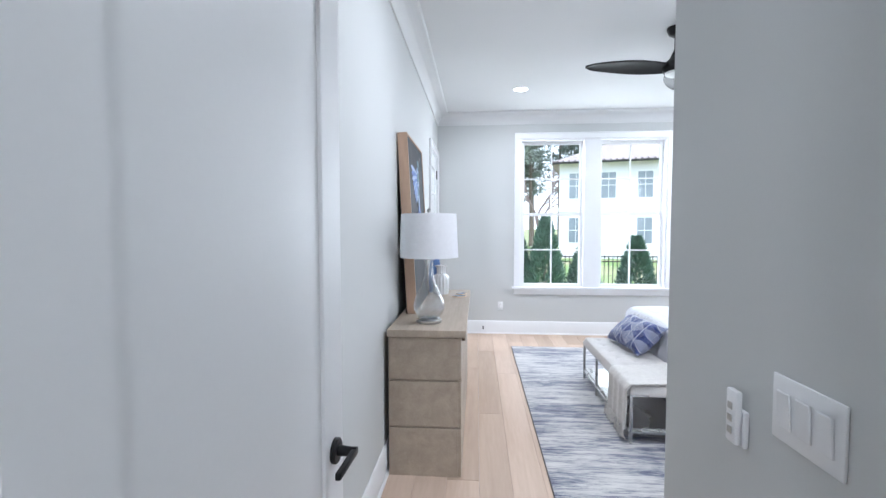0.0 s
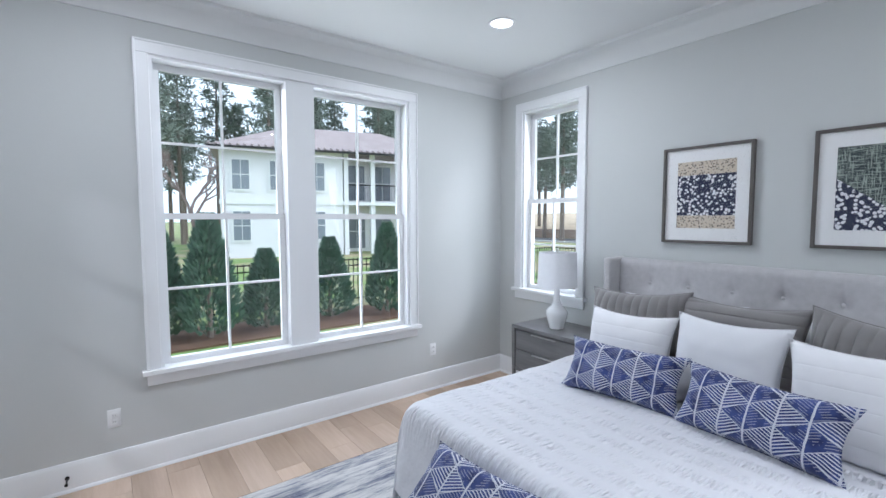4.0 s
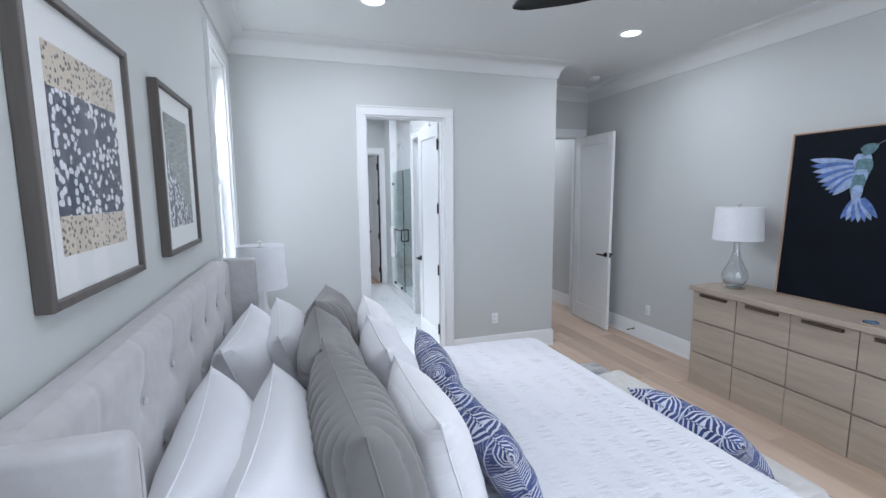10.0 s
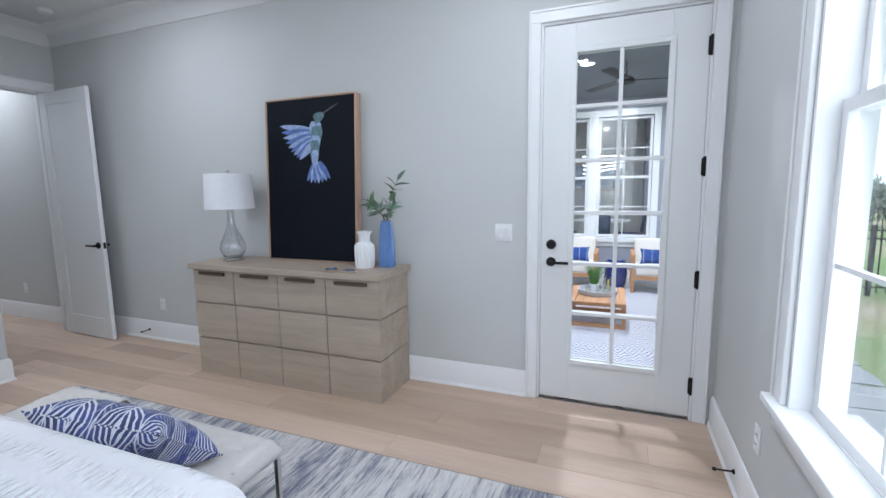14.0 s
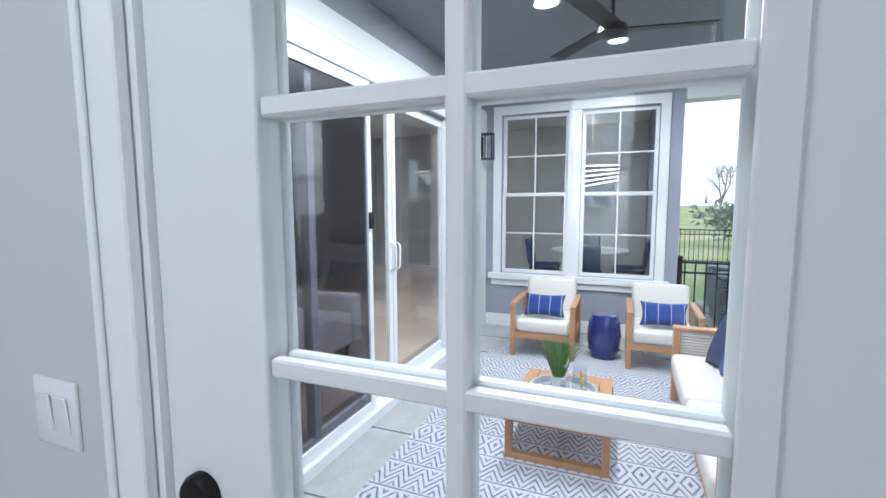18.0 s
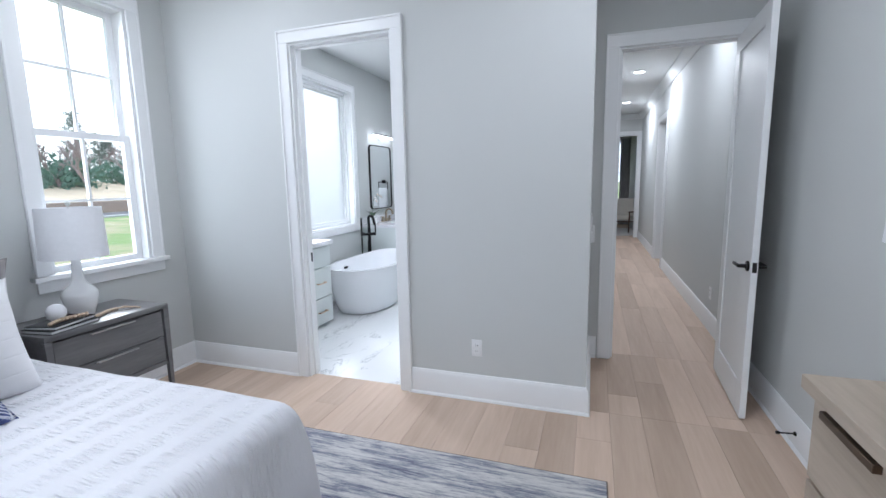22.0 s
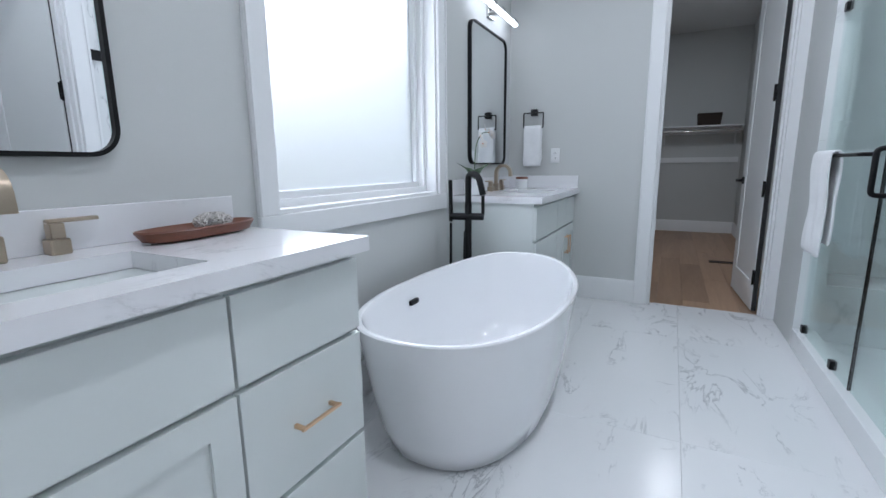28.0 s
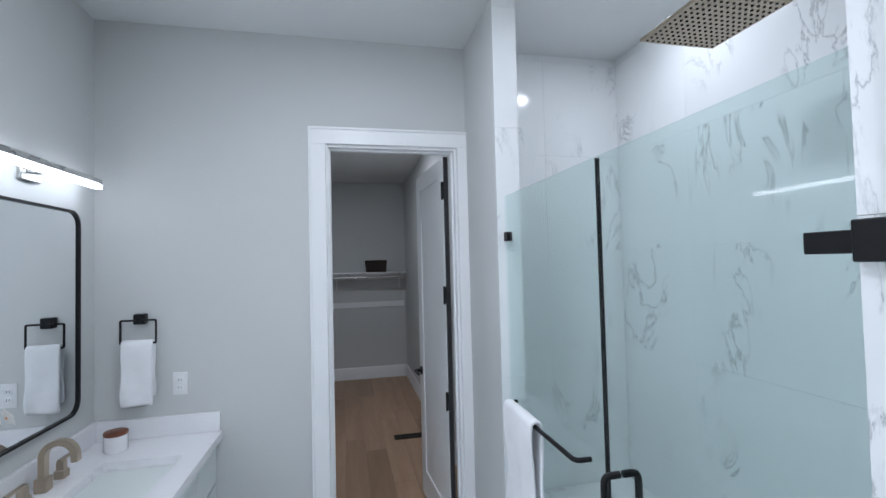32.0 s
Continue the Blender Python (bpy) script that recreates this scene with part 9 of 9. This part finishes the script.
def shrub(x, y, s, seed, mat, label):
    o = thing("shrub", (x, y, GZ), 0, label, "shrub", "shrubs")
    rg = random.Random(seed)
    bm = bmesh.new()
    for c in range(14):
        ctr = Vector((rg.gauss(0, 0.5), rg.gauss(0, 0.5), rg.uniform(0.2, 0.9))) * s
        for k in range(70):
            d = Vector((rg.gauss(0, 1), rg.gauss(0, 1), rg.gauss(0.2, 0.8))).normalized()
            tuft(bm, ctr + d * rg.uniform(0.1, 0.45) * s, d, 0.16 * s, 0.1 * s, rg)
    part("foliage", bm, mat, o, smooth=False)
    part("stem", tube([(0, 0, 0), (0, 0, 0.5 * s)], 0.03 * s, 6), M["bark"], o)
    return o


_s1 = shrub(38.5, -14, 1.6, 4, M["needle"], "rounded green shrub beside the tan wall")
for _k in range(7):
    copy_thing(_s1, pose(38.3 + 0.4 * (_k % 2), -10 + 4.4 * _k, GZ, 0, 0, 70 * _k))
_s2 = shrub(-22, 11, 1.7, 8, M["pine"], "clipped green hedge shrub beyond the lawn")
for _k in range(9):
    copy_thing(_s2, pose(-22.5 + 0.5 * (_k % 2), 12.6 + 1.7 * _k, GZ, 0, 0, 50 * _k))

M["unit_grey"] = pbr("blue_grey_painted_steel", (0.16, 0.18, 0.22), 0.5, var=0.08)

# cooling units beside the porch
def cooler(x, y):
    o = thing("air_conditioner", (x, y, GZ), 0, "dark slatted outdoor air conditioning unit", "air conditioner", "cooling units")
    part("pad", bx(-0.5, 0.5, -0.5, 0.5, 0, 0.08), M["mortar"], o, smooth=False)
    part("core", bx(-0.36, 0.36, -0.36, 0.36, 0.081, 0.8), M["dark"], o, smooth=False)
    for i in range(14):
        for q in ((-0.4, 0.4, -0.4, -0.385), (-0.4, 0.4, 0.385, 0.4), (-0.4, -0.385, -0.385, 0.385), (0.385, 0.4, -0.385, 0.385)):
            part("slat", bx(q[0], q[1], q[2], q[3], 0.1 + 0.05 * i, 0.128 + 0.05 * i), M["unit_grey"], o, smooth=False)
    part("lid", lathe([(0.0, 0.86), (0.2, 0.855), (0.41, 0.83), (0.42, 0.801), (0.0, 0.8005)], 32, cap=False), M["unit_grey"], o)
    return o


_c = cooler(-7.7, 7.75)
copy_thing(_c, pose(-8.9, 7.85, GZ))

for _x, _y, _z in ((7.4, -3.9, 0.5), (6.9, -4.6, 0.6)):
    _c = copy_thing(_s1, pose(_x, _y, GZ, 0, 0, 40 * _z))
    _c.scale = (_z, _z, _z)

# low woodland edge beyond the tan wall
for _k in range(22):
    _c = copy_thing(_s1, pose(55 + 3.0 * math.sin(_k * 1.9), -46 + 3.4 * _k, GZ, 0, 0, 77 * _k))
    _c.scale = (2.4, 2.4, 2.3 + 0.6 * math.sin(_k * 2.3))

# lit ceiling lights of the rooms behind the glass
for _x, _y in ((-2.0, 2.4), (-3.6, 2.4), (-6.5, 4.3)):
    can(_x, _y, watts=22.0)

# ---- floor planks and tiles, piece by piece ----
def plank_floor(parent_name, mat, x0, x1, y0, y1, wd=0.19, seed=1, label=""):
    fl = thing(parent_name, kind="structure")
    rg = random.Random(seed)
    meshes = {}
    x = x0
    while x < x1 - 0.005:
        w = min(wd, x1 - x)
        y = y0 - rg.uniform(0, 1.6)
        while y < y1:
            ln = rg.choice((1.2, 1.5, 1.8, 2.1))
            a, b = max(y, y0), min(y + ln, y1)
            y += ln
            if b - a < 0.02:
                continue
            key = (round(w, 3), round(b - a, 3))
            if key not in meshes:
                bm = bx(0.0005, key[0] - 0.0005, 0.0005, key[1] - 0.0005, -0.03, 0.0, 0.001)
                me = bpy.data.meshes.new("plank")
                bm.to_mesh(me)
                bm.free()
                me.materials.append(mat)
                meshes[key] = me
            ob = new("plank", meshes[key])
            ob.parent = fl
            ob.location = (x, a, 0)
        x += wd
    return fl


plank_floor("floor_bedroom", M["oak"], W, E, S - 0.06, N, seed=1)
plank_floor("floor_vestibule", M["oak"], W, J, 0.37, S - 0.06, seed=2)
plank_floor("floor_hall", M["oak"], -0.24, 0.84, -8.0, 0.37, seed=3)
plank_floor("floor_far_room", M["oak"], -0.24, 1.9, -11.6, -8.0, seed=4)
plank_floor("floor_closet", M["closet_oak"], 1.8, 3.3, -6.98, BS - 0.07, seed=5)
plank_floor("floor_side_room", M["oak"], -2.0, -0.24, -5.2, -3.4, seed=6)


def tile_field(name, mat, us, vs, place, t=0.008, gap=0.0004):
    """Rectangular tiles; place(u0, u1, v0, v1) gives the pose, local x and y are the tile's face."""
    fl = thing(name, kind="structure")
    cache = {}
    for u0, u1 in zip(us, us[1:]):
        for v0, v1 in zip(vs, vs[1:]):
            key = (round(u1 - u0, 3), round(v1 - v0, 3))
            if key not in cache:
                bm = bx(gap, key[0] - gap, gap, key[1] - gap, 0, t, 0.0004)
                me = bpy.data.meshes.new("tile")
                bm.to_mesh(me)
                bm.free()
                me.materials.append(mat)
                cache[key] = me
            ob = new("tile", cache[key])
            ob.parent = fl
            ob.matrix_basis = place(u0, v0)
    return fl


def steps(a, b, d, first=None):
    out = [a]
    x = a + (first or d)
    while x < b - 0.03:
        out.append(x)
        x += d
    return out + [b]


tile_field("floor_bath", M["marble_floor"], steps(1.1, BE, 0.6, 0.3), steps(BS - 0.07, S - 0.06, 1.2, 0.75), lambda u, v: pose(u, v, -0.009))
tile_field("floor_shower", M["marble_floor"], steps(0.96, 1.9, 0.6), steps(BS, -0.415, 0.6), lambda u, v: pose(u, v, 0.0))
# tiled shower walls: back (faces +x), south (faces +y), north (faces -y), returns
tile_field("wall_tiles_back", M["marble_wall"], steps(BS, -0.415, 1.2, 0.6), steps(0.009, CEIL, 0.6), lambda u, v: Matrix(((0, 0, 1, 0.961), (1, 0, 0, u), (0, 1, 0, v), (0, 0, 0, 1))))
tile_field("wall_tiles_south", M["marble_wall"], steps(-1.885, -0.97, 1.2, 0.4), steps(0.009, CEIL, 0.6), lambda u, v: Matrix(((-1, 0, 0, -u), (0, 0, 1, BS), (0, 1, 0, v), (0, 0, 0, 1))))
tile_field("wall_tiles_north", M["marble_wall"], steps(0.97, 1.885, 1.2, 0.7), steps(0.009, CEIL, 0.6), lambda u, v: Matrix(((1, 0, 0, u), (0, 0, -1, -0.415), (0, 1, 0, v), (0, 0, 0, 1))))
tile_field("wall_tiles_return_south", M["marble_wall"], steps(-2.004, -1.883, 1.0), steps(0.002, CEIL, 0.6), lambda u, v: Matrix(((-1, 0, 0, -u), (0, 0, 1, -1.97), (0, 1, 0, v), (0, 0, 0, 1))))
tile_field("wall_tiles_return_inner", M["marble_wall"], steps(BS, -1.97, 1.0), steps(0.009, CEIL, 0.6), lambda u, v: Matrix(((0, 0, -1, 1.885), (1, 0, 0, u), (0, 1, 0, v), (0, 0, 0, 1))))
tile_field("wall_tiles_return_north", M["marble_wall"], steps(-0.423, -0.356, 1.0), steps(0.002, CEIL, 0.6), lambda u, v: Matrix(((0, 0, 1, 2.0), (1, 0, 0, u), (0, 1, 0, v), (0, 0, 0, 1))))
wall("wall_shower_nib_north", 'x', 1.88, 1.999, -0.415, -0.386, -0.03, CEIL)
_o = alone("shower_bench", bx(0.972, 1.875, BS + 0.009, -2.12, 0.009, 0.36, 0.003), M["marble_wall"], "tiled built-in shower bench", "bench", kind="structure", smooth=False)
